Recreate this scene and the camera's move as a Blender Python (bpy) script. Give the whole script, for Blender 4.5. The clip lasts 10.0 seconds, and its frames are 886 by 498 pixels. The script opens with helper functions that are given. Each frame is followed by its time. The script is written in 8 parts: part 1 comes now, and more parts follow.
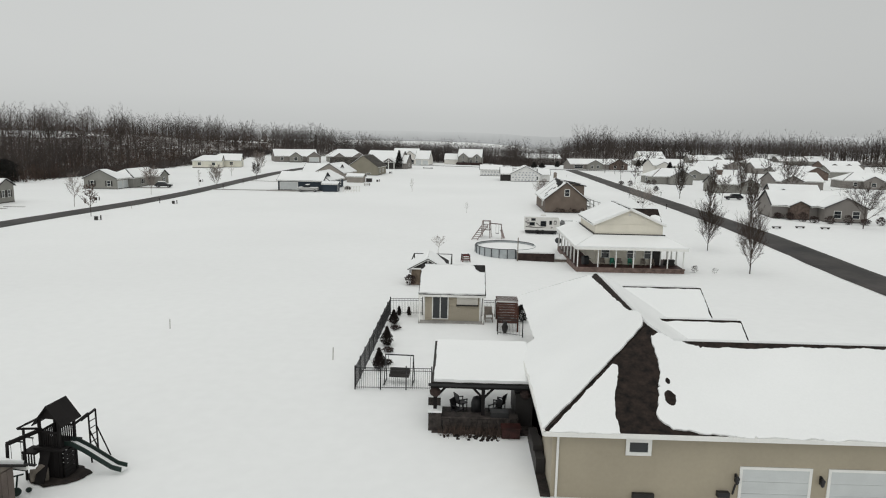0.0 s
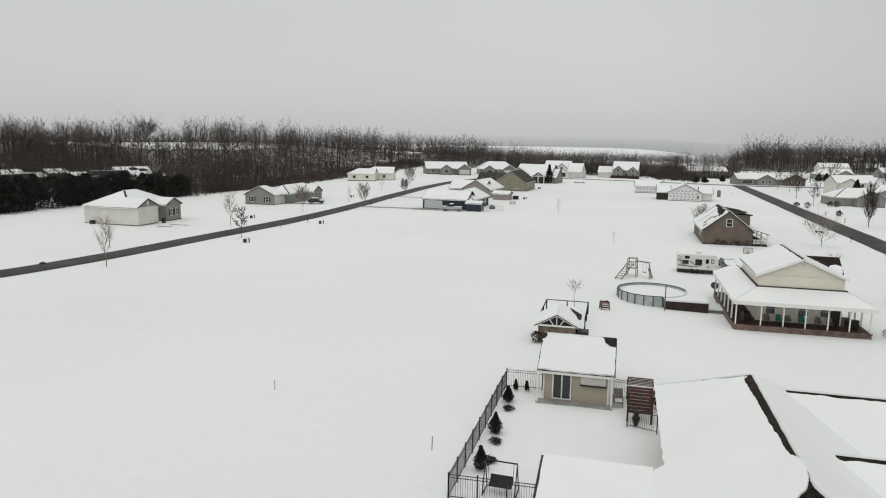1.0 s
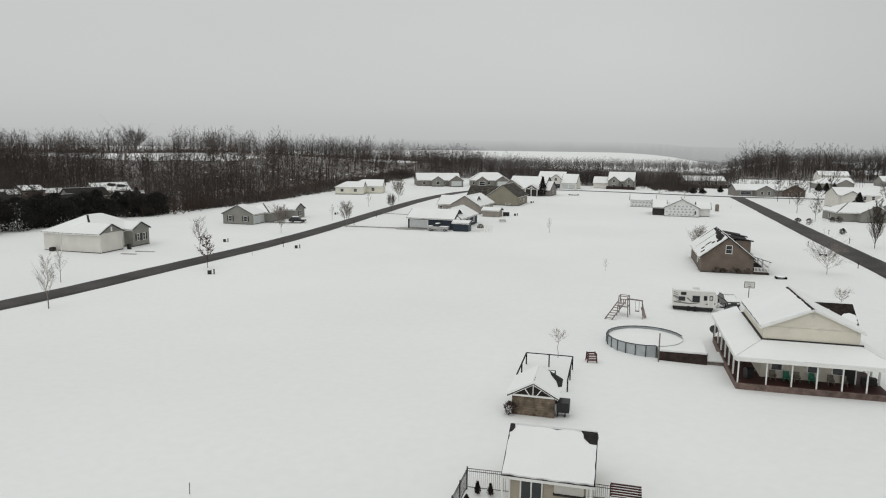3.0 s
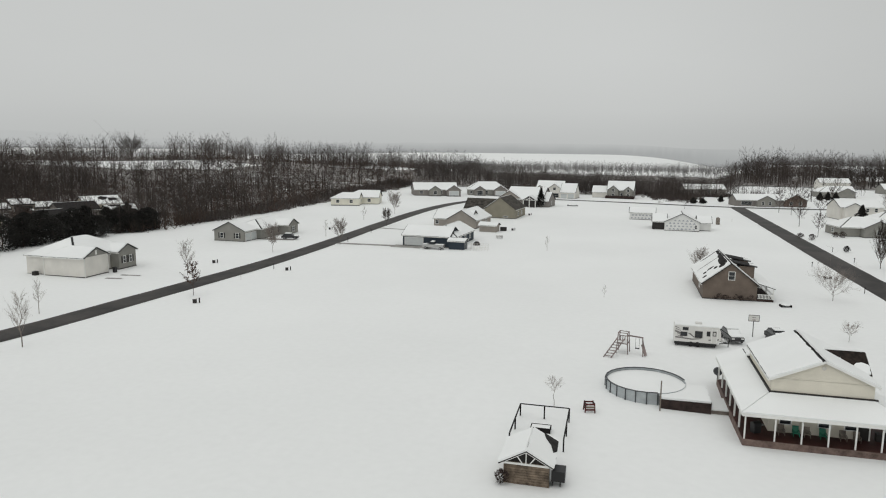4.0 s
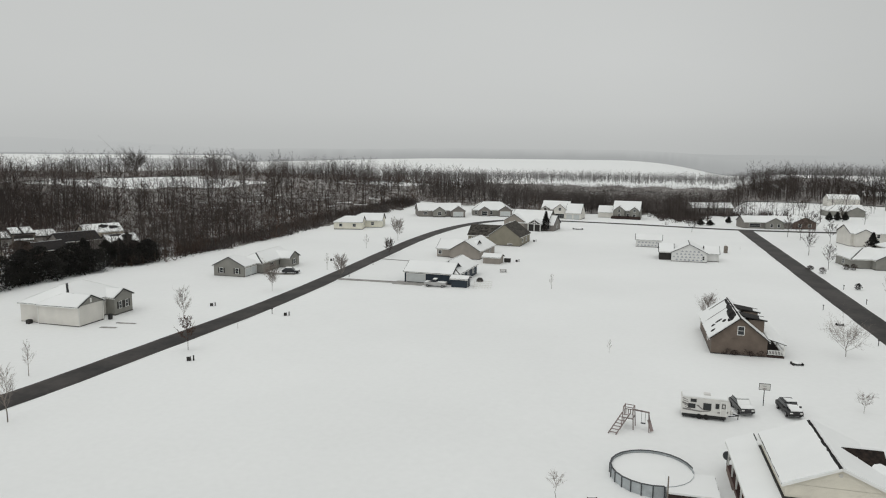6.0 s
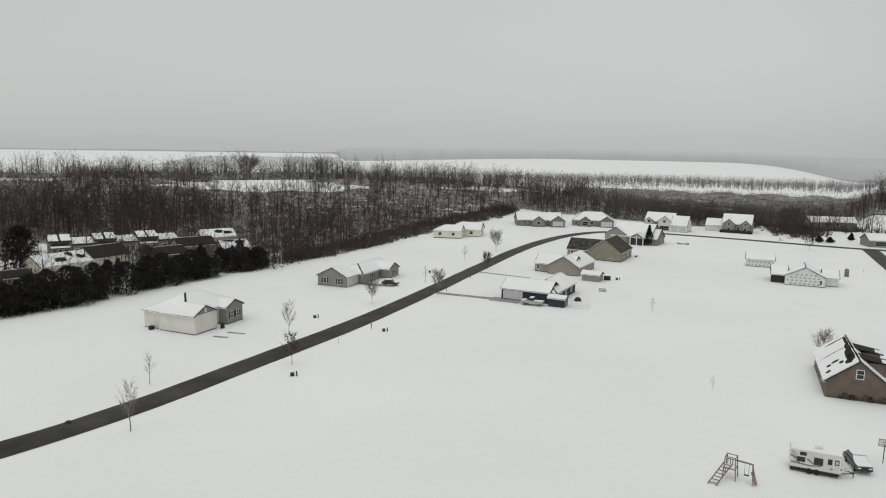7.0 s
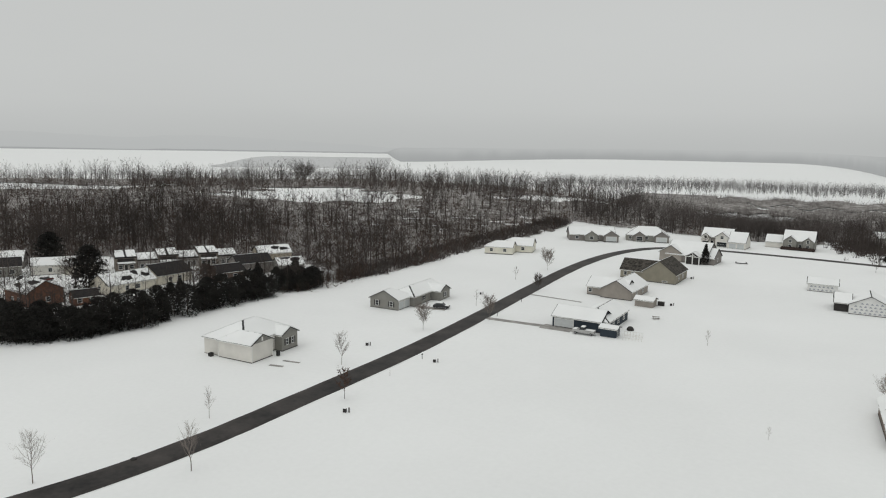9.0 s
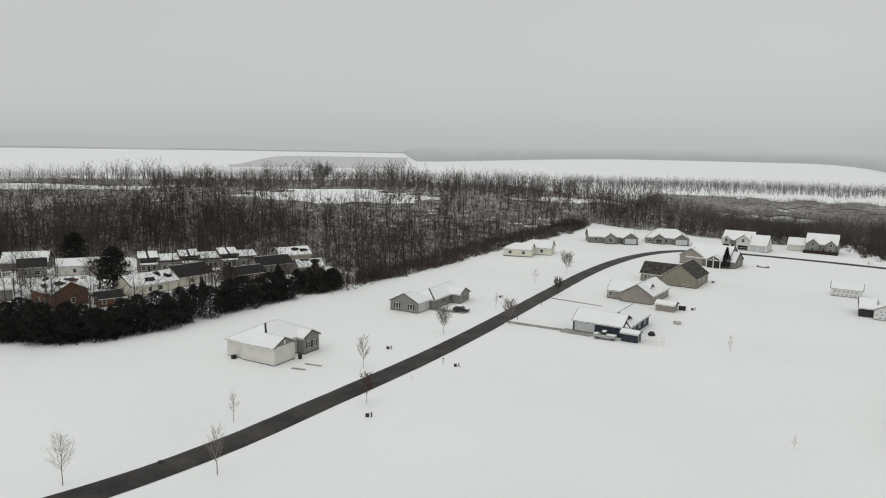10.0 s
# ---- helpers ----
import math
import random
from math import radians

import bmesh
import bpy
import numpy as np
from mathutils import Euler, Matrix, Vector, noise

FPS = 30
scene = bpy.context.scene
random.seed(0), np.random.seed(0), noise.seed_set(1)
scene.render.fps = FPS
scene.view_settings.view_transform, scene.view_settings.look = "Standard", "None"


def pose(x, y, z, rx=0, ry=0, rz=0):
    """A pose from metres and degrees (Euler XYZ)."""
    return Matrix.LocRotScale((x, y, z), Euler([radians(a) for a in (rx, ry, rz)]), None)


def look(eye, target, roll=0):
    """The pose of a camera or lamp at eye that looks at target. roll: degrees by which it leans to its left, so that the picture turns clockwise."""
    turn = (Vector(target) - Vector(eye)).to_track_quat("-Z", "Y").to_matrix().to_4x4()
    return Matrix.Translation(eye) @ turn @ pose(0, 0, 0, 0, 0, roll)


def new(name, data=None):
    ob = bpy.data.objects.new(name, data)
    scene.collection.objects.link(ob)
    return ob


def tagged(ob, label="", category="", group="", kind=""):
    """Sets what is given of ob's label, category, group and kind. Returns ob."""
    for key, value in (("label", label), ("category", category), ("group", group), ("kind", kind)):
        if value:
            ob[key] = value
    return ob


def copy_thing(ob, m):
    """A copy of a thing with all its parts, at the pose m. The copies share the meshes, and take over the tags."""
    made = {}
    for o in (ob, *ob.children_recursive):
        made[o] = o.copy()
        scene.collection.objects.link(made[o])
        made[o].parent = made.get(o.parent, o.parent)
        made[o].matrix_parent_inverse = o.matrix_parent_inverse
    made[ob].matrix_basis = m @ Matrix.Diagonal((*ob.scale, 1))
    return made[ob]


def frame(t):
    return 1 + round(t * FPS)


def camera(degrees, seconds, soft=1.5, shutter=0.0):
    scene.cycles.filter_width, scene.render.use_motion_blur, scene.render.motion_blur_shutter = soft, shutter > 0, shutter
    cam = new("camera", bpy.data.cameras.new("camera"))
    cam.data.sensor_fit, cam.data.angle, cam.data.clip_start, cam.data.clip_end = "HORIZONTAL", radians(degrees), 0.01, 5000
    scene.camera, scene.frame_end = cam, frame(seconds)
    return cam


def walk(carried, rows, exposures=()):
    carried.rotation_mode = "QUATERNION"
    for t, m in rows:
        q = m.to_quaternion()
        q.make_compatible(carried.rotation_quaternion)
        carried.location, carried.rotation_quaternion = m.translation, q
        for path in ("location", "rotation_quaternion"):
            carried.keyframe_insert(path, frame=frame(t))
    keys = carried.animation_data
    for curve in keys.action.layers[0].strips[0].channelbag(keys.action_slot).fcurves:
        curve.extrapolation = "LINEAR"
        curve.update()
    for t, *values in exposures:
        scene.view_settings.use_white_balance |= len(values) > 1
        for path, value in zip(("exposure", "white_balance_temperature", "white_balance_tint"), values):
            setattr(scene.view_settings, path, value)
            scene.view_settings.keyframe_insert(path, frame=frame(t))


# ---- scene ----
cam = camera(65.3, 10.0, soft=1.1)
PATH = [
    (0, (0.222, -0.624, 14.823), (-0.261, 19.111, 11.617), 1.13),
    (0.1, (0.436, 0.295, 15.128), (-1.427, 19.952, 11.945), 1.11),
    (0.2, (0.611, 1.157, 15.573), (-3.001, 20.568, 12.384), 1.29),
    (0.3, (1.089, 2.017, 16.083), (-3.652, 21.184, 12.897), 1.17),
    (0.5, (1.441, 3.463, 17.013), (-3.399, 22.604, 13.824), 1.13),
    (1, (1.899, 5.928, 18.27), (-2.943, 25.078, 15.134), 0.97),
    (1.5, (2.251, 8.102, 18.764), (-2.571, 27.262, 15.655), 0.86),
    (2, (2.586, 10.548, 18.967), (-2.229, 29.715, 15.892), 0.81),
    (2.5, (2.756, 12.888, 19.89), (-2.054, 32.061, 16.85), 0.75),
    (4, (2.587, 19.547, 24.812), (-2.202, 38.738, 21.854), 0.67),
    (4.5, (2.462, 21.62, 26.715), (-2.326, 40.816, 23.789), 0.59),
    (5, (2.333, 23.023, 28.712), (-2.431, 42.239, 25.874), 0.55),
    (6.5, (2.463, 23.714, 34.317), (-2.989, 42.744, 31.467), 0.67),
    (7, (2.436, 23.824, 36.589), (-5.219, 42.073, 33.695), 1.02),
    (7.5, (2.356, 23.84, 38.423), (-6.078, 41.739, 35.506), 1.11),
    (8, (2.283, 23.879, 40.305), (-6.623, 41.544, 37.365), 1.15),
    (8.5, (2.192, 23.836, 41.996), (-6.72, 41.498, 39.061), 1.09),
    (9, (2.307, 23.841, 43.456), (-6.691, 41.457, 40.506), 1.02),
    (9.5, (2.194, 23.763, 44.313), (-6.798, 41.382, 41.361), 0.93),
    (9.7, (2.018, 23.785, 44.427), (-6.969, 41.407, 41.474), 1.11),
    (10, (1.302, 23.233, 44.444), (-8.1, 40.634, 41.475), 1.07),
]
walk(cam, [(t, look(eye, target, roll)) for t, eye, target, roll in PATH], [(0.0, 0.07), (1.0, 0.07), (2.5, 0.02), (4.5, -0.01), (7.0, -0.03), (10.0, -0.02)])

# ---- light ----
world = bpy.data.worlds.new("overcast_sky")
scene.world = world
world.use_nodes = True
wn, wl = world.node_tree.nodes, world.node_tree.links
wn.clear()
sky = wn.new("ShaderNodeTexSky")
sky.sky_type, sky.sun_disc = "NISHITA", False
sky.sun_elevation, sky.sun_rotation = radians(38), radians(200)
sky.air_density, sky.dust_density = 1.0, 4.0
grey = wn.new("ShaderNodeRGBToBW")
wl.new(sky.outputs["Color"], grey.inputs["Color"])
co = wn.new("ShaderNodeTexCoord")
sep = wn.new("ShaderNodeSeparateXYZ")
wl.new(co.outputs["Generated"], sep.inputs["Vector"])
ramp = wn.new("ShaderNodeValToRGB")
ramp.color_ramp.elements[0].position, ramp.color_ramp.elements[0].color = 0.0, (0.495, 0.508, 0.502, 1)
ramp.color_ramp.elements[1].position, ramp.color_ramp.elements[1].color = 1.0, (0.60, 0.61, 0.605, 1)
for p, c in ((0.05, (0.525, 0.538, 0.53, 1)), (0.22, (0.525, 0.538, 0.53, 1)), (0.5, (0.56, 0.57, 0.563, 1))):
    ramp.color_ramp.elements.new(p).color = c
wl.new(sep.outputs["Z"], ramp.inputs["Fac"])
cloud = wn.new("ShaderNodeTexNoise")
cloud.inputs["Scale"].default_value, cloud.inputs["Detail"].default_value = 1.6, 4.0
cmap = wn.new("ShaderNodeMapping")
cmap.inputs["Scale"].default_value = (1, 1, 3.5)
wl.new(co.outputs["Generated"], cmap.inputs["Vector"])
wl.new(cmap.outputs["Vector"], cloud.inputs["Vector"])
crange = wn.new("ShaderNodeMapRange")
crange.inputs["To Min"].default_value, crange.inputs["To Max"].default_value = 0.95, 1.05
wl.new(cloud.outputs["Fac"], crange.inputs["Value"])
cmul = wn.new("ShaderNodeMix")
cmul.data_type, cmul.blend_type = "RGBA", "MULTIPLY"
cmul.inputs["Factor"].default_value = 1.0
wl.new(ramp.outputs["Color"], cmul.inputs["A"])
wl.new(crange.outputs["Result"], cmul.inputs["B"])
east = wn.new("ShaderNodeMapRange")
east.interpolation_type = "SMOOTHSTEP"
for k_, v_ in (("From Min", -0.05), ("From Max", 0.5), ("To Min", 1.0), ("To Max", 0.84)):
    east.inputs[k_].default_value = v_
wl.new(sep.outputs["X"], east.inputs["Value"])
emul = wn.new("ShaderNodeMix")
emul.data_type, emul.blend_type = "RGBA", "MULTIPLY"
emul.inputs["Factor"].default_value = 1.0
wl.new(cmul.outputs["Result"], emul.inputs["A"])
wl.new(east.outputs["Result"], emul.inputs["B"])
smix = wn.new("ShaderNodeMix")
smix.data_type = "RGBA"
smix.inputs["Factor"].default_value = 0.02
wl.new(emul.outputs["Result"], smix.inputs["A"])
wl.new(grey.outputs["Val"], smix.inputs["B"])
bg = wn.new("ShaderNodeBackground")
bg.inputs["Strength"].default_value = 1.0
wl.new(smix.outputs["Result"], bg.inputs["Color"])
wout = wn.new("ShaderNodeOutputWorld")
wl.new(bg.outputs["Background"], wout.inputs["Surface"])

sun = new("sun", bpy.data.lights.new("sun", "SUN"))
sun.data.energy, sun.data.angle, sun.data.color = 0.5, radians(60), (1.0, 0.98, 0.95)
sun.matrix_world = look((0, 0, 200), (14, 18, 0))


# ---- materials ----
def material(name, base, rough=0.8, var=0.15, scale=3.0, fine=40.0, bump=0.1, dist=0.02, metal=0.0, tint=None, spec=0.3, courses=0.0):
    """Base colour with stains at two scales, fine relief, and lap courses of the given height."""
    m = bpy.data.materials.new(name)
    m.use_nodes = True
    n, l = m.node_tree.nodes, m.node_tree.links
    b = n["Principled BSDF"]
    b.inputs["Roughness"].default_value, b.inputs["Metallic"].default_value = rough, metal
    b.inputs["Specular IOR Level"].default_value = spec
    geo = n.new("ShaderNodeNewGeometry")
    big, small = n.new("ShaderNodeTexNoise"), n.new("ShaderNodeTexNoise")
    for t, s in ((big, 1.0 / scale), (small, fine)):
        t.inputs["Scale"].default_value, t.inputs["Detail"].default_value = s, 5.0
        l.new(geo.outputs["Position"], t.inputs["Vector"])
    add = n.new("ShaderNodeMath")
    add.operation = "MULTIPLY_ADD"
    add.inputs[1].default_value = 0.4
    l.new(small.outputs["Fac"], add.inputs[0])
    l.new(big.outputs["Fac"], add.inputs[2])
    rng = n.new("ShaderNodeMapRange")
    rng.inputs["From Min"].default_value, rng.inputs["From Max"].default_value = 0.45, 0.95
    l.new(add.outputs["Value"], rng.inputs["Value"])
    mix = n.new("ShaderNodeMix")
    mix.data_type = "RGBA"
    dark = tint or tuple(c * (1 - 2 * var) for c in base)
    mix.inputs["A"].default_value = (*dark, 1)
    mix.inputs["B"].default_value = (*[min(1, c * (1 + var)) for c in base], 1)
    l.new(rng.outputs["Result"], mix.inputs["Factor"])
    l.new(mix.outputs["Result"], b.inputs["Base Color"])
    bm_ = n.new("ShaderNodeBump")
    bm_.inputs["Strength"].default_value, bm_.inputs["Distance"].default_value = bump, dist
    height = small.outputs["Fac"]
    if courses:
        s2 = n.new("ShaderNodeSeparateXYZ")
        l.new(geo.outputs["Position"], s2.inputs["Vector"])
        fr = n.new("ShaderNodeMath")
        fr.operation = "DIVIDE"
        fr.inputs[1].default_value = courses
        l.new(s2.outputs["Z"], fr.inputs[0])
        fr2 = n.new("ShaderNodeMath")
        fr2.operation = "FRACT"
        l.new(fr.outputs["Value"], fr2.inputs[0])
        inv = n.new("ShaderNodeMath")
        inv.operation = "SUBTRACT"
        inv.inputs[0].default_value = 1.0
        l.new(fr2.outputs["Value"], inv.inputs[1])
        height = inv.outputs["Value"]
        bm_.inputs["Strength"].default_value, bm_.inputs["Distance"].default_value = 0.6, 0.02
    l.new(height, bm_.inputs["Height"])
    l.new(bm_.outputs["Normal"], b.inputs["Normal"])
    return m


SNOW = material("snow", (0.86, 0.875, 0.865), 0.75, 0.025, 6.0, 9.0, 0.25, 0.03, spec=0.2)
FIELD = material("field_snow", (0.86, 0.875, 0.865), 0.75, 0.03, 45.0, 1.2, 0.25, 0.05, spec=0.2)
SHINGLE = material("dark_shingle", (0.026, 0.024, 0.024), 0.9, 0.3, 0.5, 9.0, 0.5, 0.02, courses=0.08)
BROWN_SHINGLE = material("brown_shingle", (0.023, 0.0155, 0.012), 0.9, 0.6, 0.35, 9.0, 0.8, 0.02, courses=0.075)
GREY_SHINGLE = material("grey_shingle", (0.05, 0.05, 0.052), 0.9, 0.25, 0.5, 9.0, 0.5, 0.02, courses=0.08)
TAN = material("tan_siding", (0.42, 0.375, 0.295), 0.6, 0.06, 2.0, 12.0, courses=0.11)
TAN_BOARD = material("tan_vinyl_board", (0.39, 0.345, 0.26), 0.55, 0.05, 2.5, 6.0, 0.03)
CREAM = material("cream_siding", (0.74, 0.70, 0.595), 0.6, 0.05, 2.0, 12.0, courses=0.11)
YELLOW = material("pale_yellow_siding", (0.78, 0.755, 0.65), 0.6, 0.05, 2.0, 12.0, courses=0.11)
WHITE_SIDING = material("white_siding", (0.72, 0.70, 0.65), 0.6, 0.05, 2.0, 12.0, courses=0.11)
GREY_SIDING = material("grey_siding", (0.27, 0.265, 0.24), 0.65, 0.08, 2.0, 12.0, courses=0.11)
BROWN_SIDING = material("brown_siding", (0.165, 0.13, 0.105), 0.7, 0.12, 1.5, 12.0, courses=0.11)
BEIGE_SIDING = material("warm_beige_siding", (0.335, 0.305, 0.27), 0.7, 0.08, 2.0, 12.0, courses=0.11)
FOUNDATION = material("dark_foundation", (0.11, 0.105, 0.10), 0.8, 0.4, 0.8, 12.0, 0.2)
OLD_SHINGLE = material("weathered_brown_shingle", (0.075, 0.068, 0.058), 0.9, 0.5, 0.8, 7.0, 0.5, 0.02, courses=0.08)
OLIVE_SIDING = material("olive_siding", (0.27, 0.25, 0.195), 0.7, 0.08, 2.0, 12.0, courses=0.11)
TAUPE_SIDING = material("taupe_siding", (0.24, 0.222, 0.205), 0.7, 0.08, 2.0, 12.0, courses=0.11)
BLUE_SIDING = material("slate_blue_siding", (0.034, 0.047, 0.062), 0.7, 0.12, 2.0, 12.0, courses=0.11)
BRICK_RED = material("orange_brick", (0.17, 0.085, 0.055), 0.85, 0.2, 0.6, 14.0, courses=0.08)
BRICK_BROWN = material("brown_brick", (0.16, 0.12, 0.10), 0.85, 0.25, 0.6, 14.0, courses=0.08)
# Brown stone, its colour darkened further for the shade below the patio cover.
DARKSTONE = material("darkened_stone", (0.060, 0.050, 0.045), 0.75, 0.4, 0.3, 6.0, 0.7, 0.05)
MULCH = material("wet_dark_mulch", (0.028, 0.022, 0.019), 0.9, 0.4, 0.4, 12.0, 0.6, 0.04)
WRAP = material("white_house_wrap", (0.74, 0.74, 0.72), 0.5, 0.04, 1.0, 8.0)
PRINT = material("grey_print", (0.30, 0.32, 0.36), 0.6, 0.05)
TRIM = material("white_trim", (0.80, 0.80, 0.77), 0.5, 0.04, 1.0, 20.0, 0.05)
DARK_TRIM = material("dark_trim", (0.035, 0.032, 0.03), 0.6, 0.2, 1.0, 20.0, 0.1)
GARAGE = material("white_garage_door", (0.58, 0.605, 0.60), 0.5, 0.04, 1.0, 20.0, courses=0.53)
GLASS = material("dark_window_glass", (0.018, 0.022, 0.025), 0.06, 0.1, 1.0, 1.0, 0.02, 0.01, spec=0.6)
BLACK = material("black_metal", (0.018, 0.018, 0.019), 0.45, 0.2, 1.0, 30.0, 0.1, spec=0.4)
PLAYWOOD = material("dark_stained_wood", (0.008, 0.006, 0.006), 0.75, 0.3, 0.6, 20.0, 0.3)
REDWOOD = material("red_brown_wood", (0.075, 0.030, 0.020), 0.7, 0.3, 0.5, 18.0, 0.3)
DECKWOOD = material("dark_red_deck_boards", (0.060, 0.020, 0.016), 0.6, 0.25, 0.7, 15.0, 0.3)
BARNWOOD = material("weathered_barn_wood", (0.20, 0.155, 0.115), 0.85, 0.35, 0.5, 10.0, 0.4)
GREYWOOD = material("weathered_grey_wood", (0.23, 0.20, 0.17), 0.85, 0.25, 0.5, 12.0, 0.4)
SKIRT = material("brown_porch_skirt", (0.19, 0.135, 0.115), 0.8, 0.3, 0.6, 10.0, 0.3)
DARKDECK = material("dark_deck_skirt", (0.045, 0.030, 0.026), 0.8, 0.3, 0.5, 12.0, 0.3)
POOLWALL = material("pale_grey_pool_wall", (0.42, 0.45, 0.46), 0.5, 0.12, 0.8, 8.0, 0.1)
POOLRAIL = material("dark_grey_pool_rail", (0.07, 0.075, 0.08), 0.5, 0.2, 0.8, 8.0, 0.1)
ASPHALT = material("wet_asphalt", (0.036, 0.031, 0.028), 0.6, 0.55, 6.0, 1.2, 0.3, 0.01)
CONCRETE = material("wet_concrete", (0.34, 0.33, 0.31), 0.7, 0.25, 2.0, 4.0, 0.2, 0.01)
BARK = material("dark_bark", (0.075, 0.058, 0.048), 0.9, 0.3, 20.0, 3.0, 0.2)
# Haze lightens the base colours of the crest, middle and far woods.
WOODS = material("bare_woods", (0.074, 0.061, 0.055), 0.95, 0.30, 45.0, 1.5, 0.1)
MIDWOODS = material("haze_grey_woods", (0.235, 0.218, 0.208), 0.95, 0.25, 60.0, 1.0, 0.1)
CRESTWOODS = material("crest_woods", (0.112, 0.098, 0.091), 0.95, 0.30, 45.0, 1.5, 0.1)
FARWOODS = material("haze_grey_far_woods", (0.19, 0.182, 0.179), 0.95, 0.15, 120.0, 0.6, 0.1)
PLAYRED = material("weathered_redwood", (0.27, 0.22, 0.21), 0.85, 0.25, 1.0, 20.0, 0.2)
SHEDWOOD = material("weathered_shed_boards", (0.20, 0.165, 0.145), 0.85, 0.25, 1.5, 30.0, 0.2)
BRUSH = material("winter_brush", (0.095, 0.068, 0.055), 0.95, 0.3, 20.0, 1.5, 0.1)
PALEBARK = material("pale_sapling_bark", (0.26, 0.225, 0.20), 0.9, 0.2, 2.0, 8.0, 0.2)
LITTER = material("leaf_litter_in_snow", (0.42, 0.41, 0.395), 0.95, 0.15, 7.0, 0.5, 0.3, 0.1, tint=(0.055, 0.042, 0.034), spec=0.1)
# The marsh's grey mixes snow and reeds with the haze of distance.
MARSH = material("hazed_snowy_marsh", (0.60, 0.61, 0.61), 0.9, 0.12, 0.02, 0.1, 0.1)
EVERGREEN = material("dark_evergreen", (0.024, 0.023, 0.020), 0.85, 0.35, 4.0, 2.0, 0.2)
DARKSHRUB = material("dark_brown_green_foliage", (0.030, 0.022, 0.019), 0.9, 0.3, 0.8, 9.0, 0.2)
SHRUB = material("winter_shrub", (0.050, 0.034, 0.030), 0.9, 0.3, 0.8, 9.0, 0.2)
LEAFRED = material("dry_rust_leaves", (0.10, 0.055, 0.04), 0.9, 0.3, 0.8, 9.0, 0.2)
CAMPER = material("camper_fibreglass", (0.70, 0.69, 0.66), 0.35, 0.05, 1.0, 10.0, 0.05)
CAMPER_GREY = material("grey_decal", (0.20, 0.19, 0.185), 0.4, 0.1)
RUBBER = material("tyre_rubber", (0.02, 0.02, 0.02), 0.8, 0.2, 1.0, 20.0, 0.1)
STEEL = material("grey_steel", (0.35, 0.35, 0.35), 0.4, 0.15, 1.0, 20.0, 0.05, metal=0.7)
CARDARK = material("dark_car_paint", (0.02, 0.02, 0.023), 0.25, 0.2, 1.0, 20.0, 0.02, spec=0.5)
CARSILVER = material("silver_car_paint", (0.40, 0.40, 0.39), 0.3, 0.1, 1.0, 20.0, 0.02, spec=0.5)
GREENPLASTIC = material("green_plastic", (0.03, 0.20, 0.13), 0.5, 0.15, 1.0, 20.0, 0.05)
DARKGREEN = material("dark_green_plastic", (0.010, 0.024, 0.019), 0.4, 0.15, 1.0, 20.0, 0.05)
DULLRED = material("dull_red_metal", (0.10, 0.02, 0.018), 0.5, 0.2, 1.0, 20.0, 0.05)
RUSTED = material("rusty_dark_red_metal", (0.045, 0.014, 0.012), 0.6, 0.4, 0.4, 20.0, 0.2)
BLINDS = material("white_shade_cloth", (0.62, 0.60, 0.55), 0.7, 0.05, 1.0, 20.0, 0.05)


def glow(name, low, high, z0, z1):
    """Self-lit distance with snowy haze put into its colour: one grey along its foot, another at its top."""
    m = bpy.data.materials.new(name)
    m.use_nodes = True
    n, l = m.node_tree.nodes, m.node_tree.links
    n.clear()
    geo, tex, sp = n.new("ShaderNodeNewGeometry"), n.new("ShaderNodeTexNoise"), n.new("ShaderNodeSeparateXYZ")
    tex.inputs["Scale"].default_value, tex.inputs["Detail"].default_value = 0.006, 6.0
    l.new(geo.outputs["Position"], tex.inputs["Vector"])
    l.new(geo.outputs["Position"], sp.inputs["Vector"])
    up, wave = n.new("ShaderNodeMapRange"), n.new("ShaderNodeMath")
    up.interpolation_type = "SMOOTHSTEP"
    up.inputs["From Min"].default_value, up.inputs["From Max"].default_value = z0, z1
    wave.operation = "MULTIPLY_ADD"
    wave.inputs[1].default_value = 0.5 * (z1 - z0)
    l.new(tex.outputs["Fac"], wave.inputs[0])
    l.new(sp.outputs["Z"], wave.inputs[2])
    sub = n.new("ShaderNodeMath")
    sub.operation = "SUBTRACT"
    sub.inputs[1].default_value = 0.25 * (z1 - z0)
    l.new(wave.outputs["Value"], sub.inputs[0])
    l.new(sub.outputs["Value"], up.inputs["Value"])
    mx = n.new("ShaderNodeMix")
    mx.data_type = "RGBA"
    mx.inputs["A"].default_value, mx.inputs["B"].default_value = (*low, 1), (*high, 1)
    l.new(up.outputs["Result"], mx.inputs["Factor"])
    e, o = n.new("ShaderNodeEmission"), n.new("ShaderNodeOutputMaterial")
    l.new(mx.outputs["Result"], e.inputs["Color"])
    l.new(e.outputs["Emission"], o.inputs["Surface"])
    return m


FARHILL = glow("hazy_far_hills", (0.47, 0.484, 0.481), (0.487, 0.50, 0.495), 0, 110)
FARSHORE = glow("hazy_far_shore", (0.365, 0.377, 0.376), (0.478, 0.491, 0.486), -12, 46)


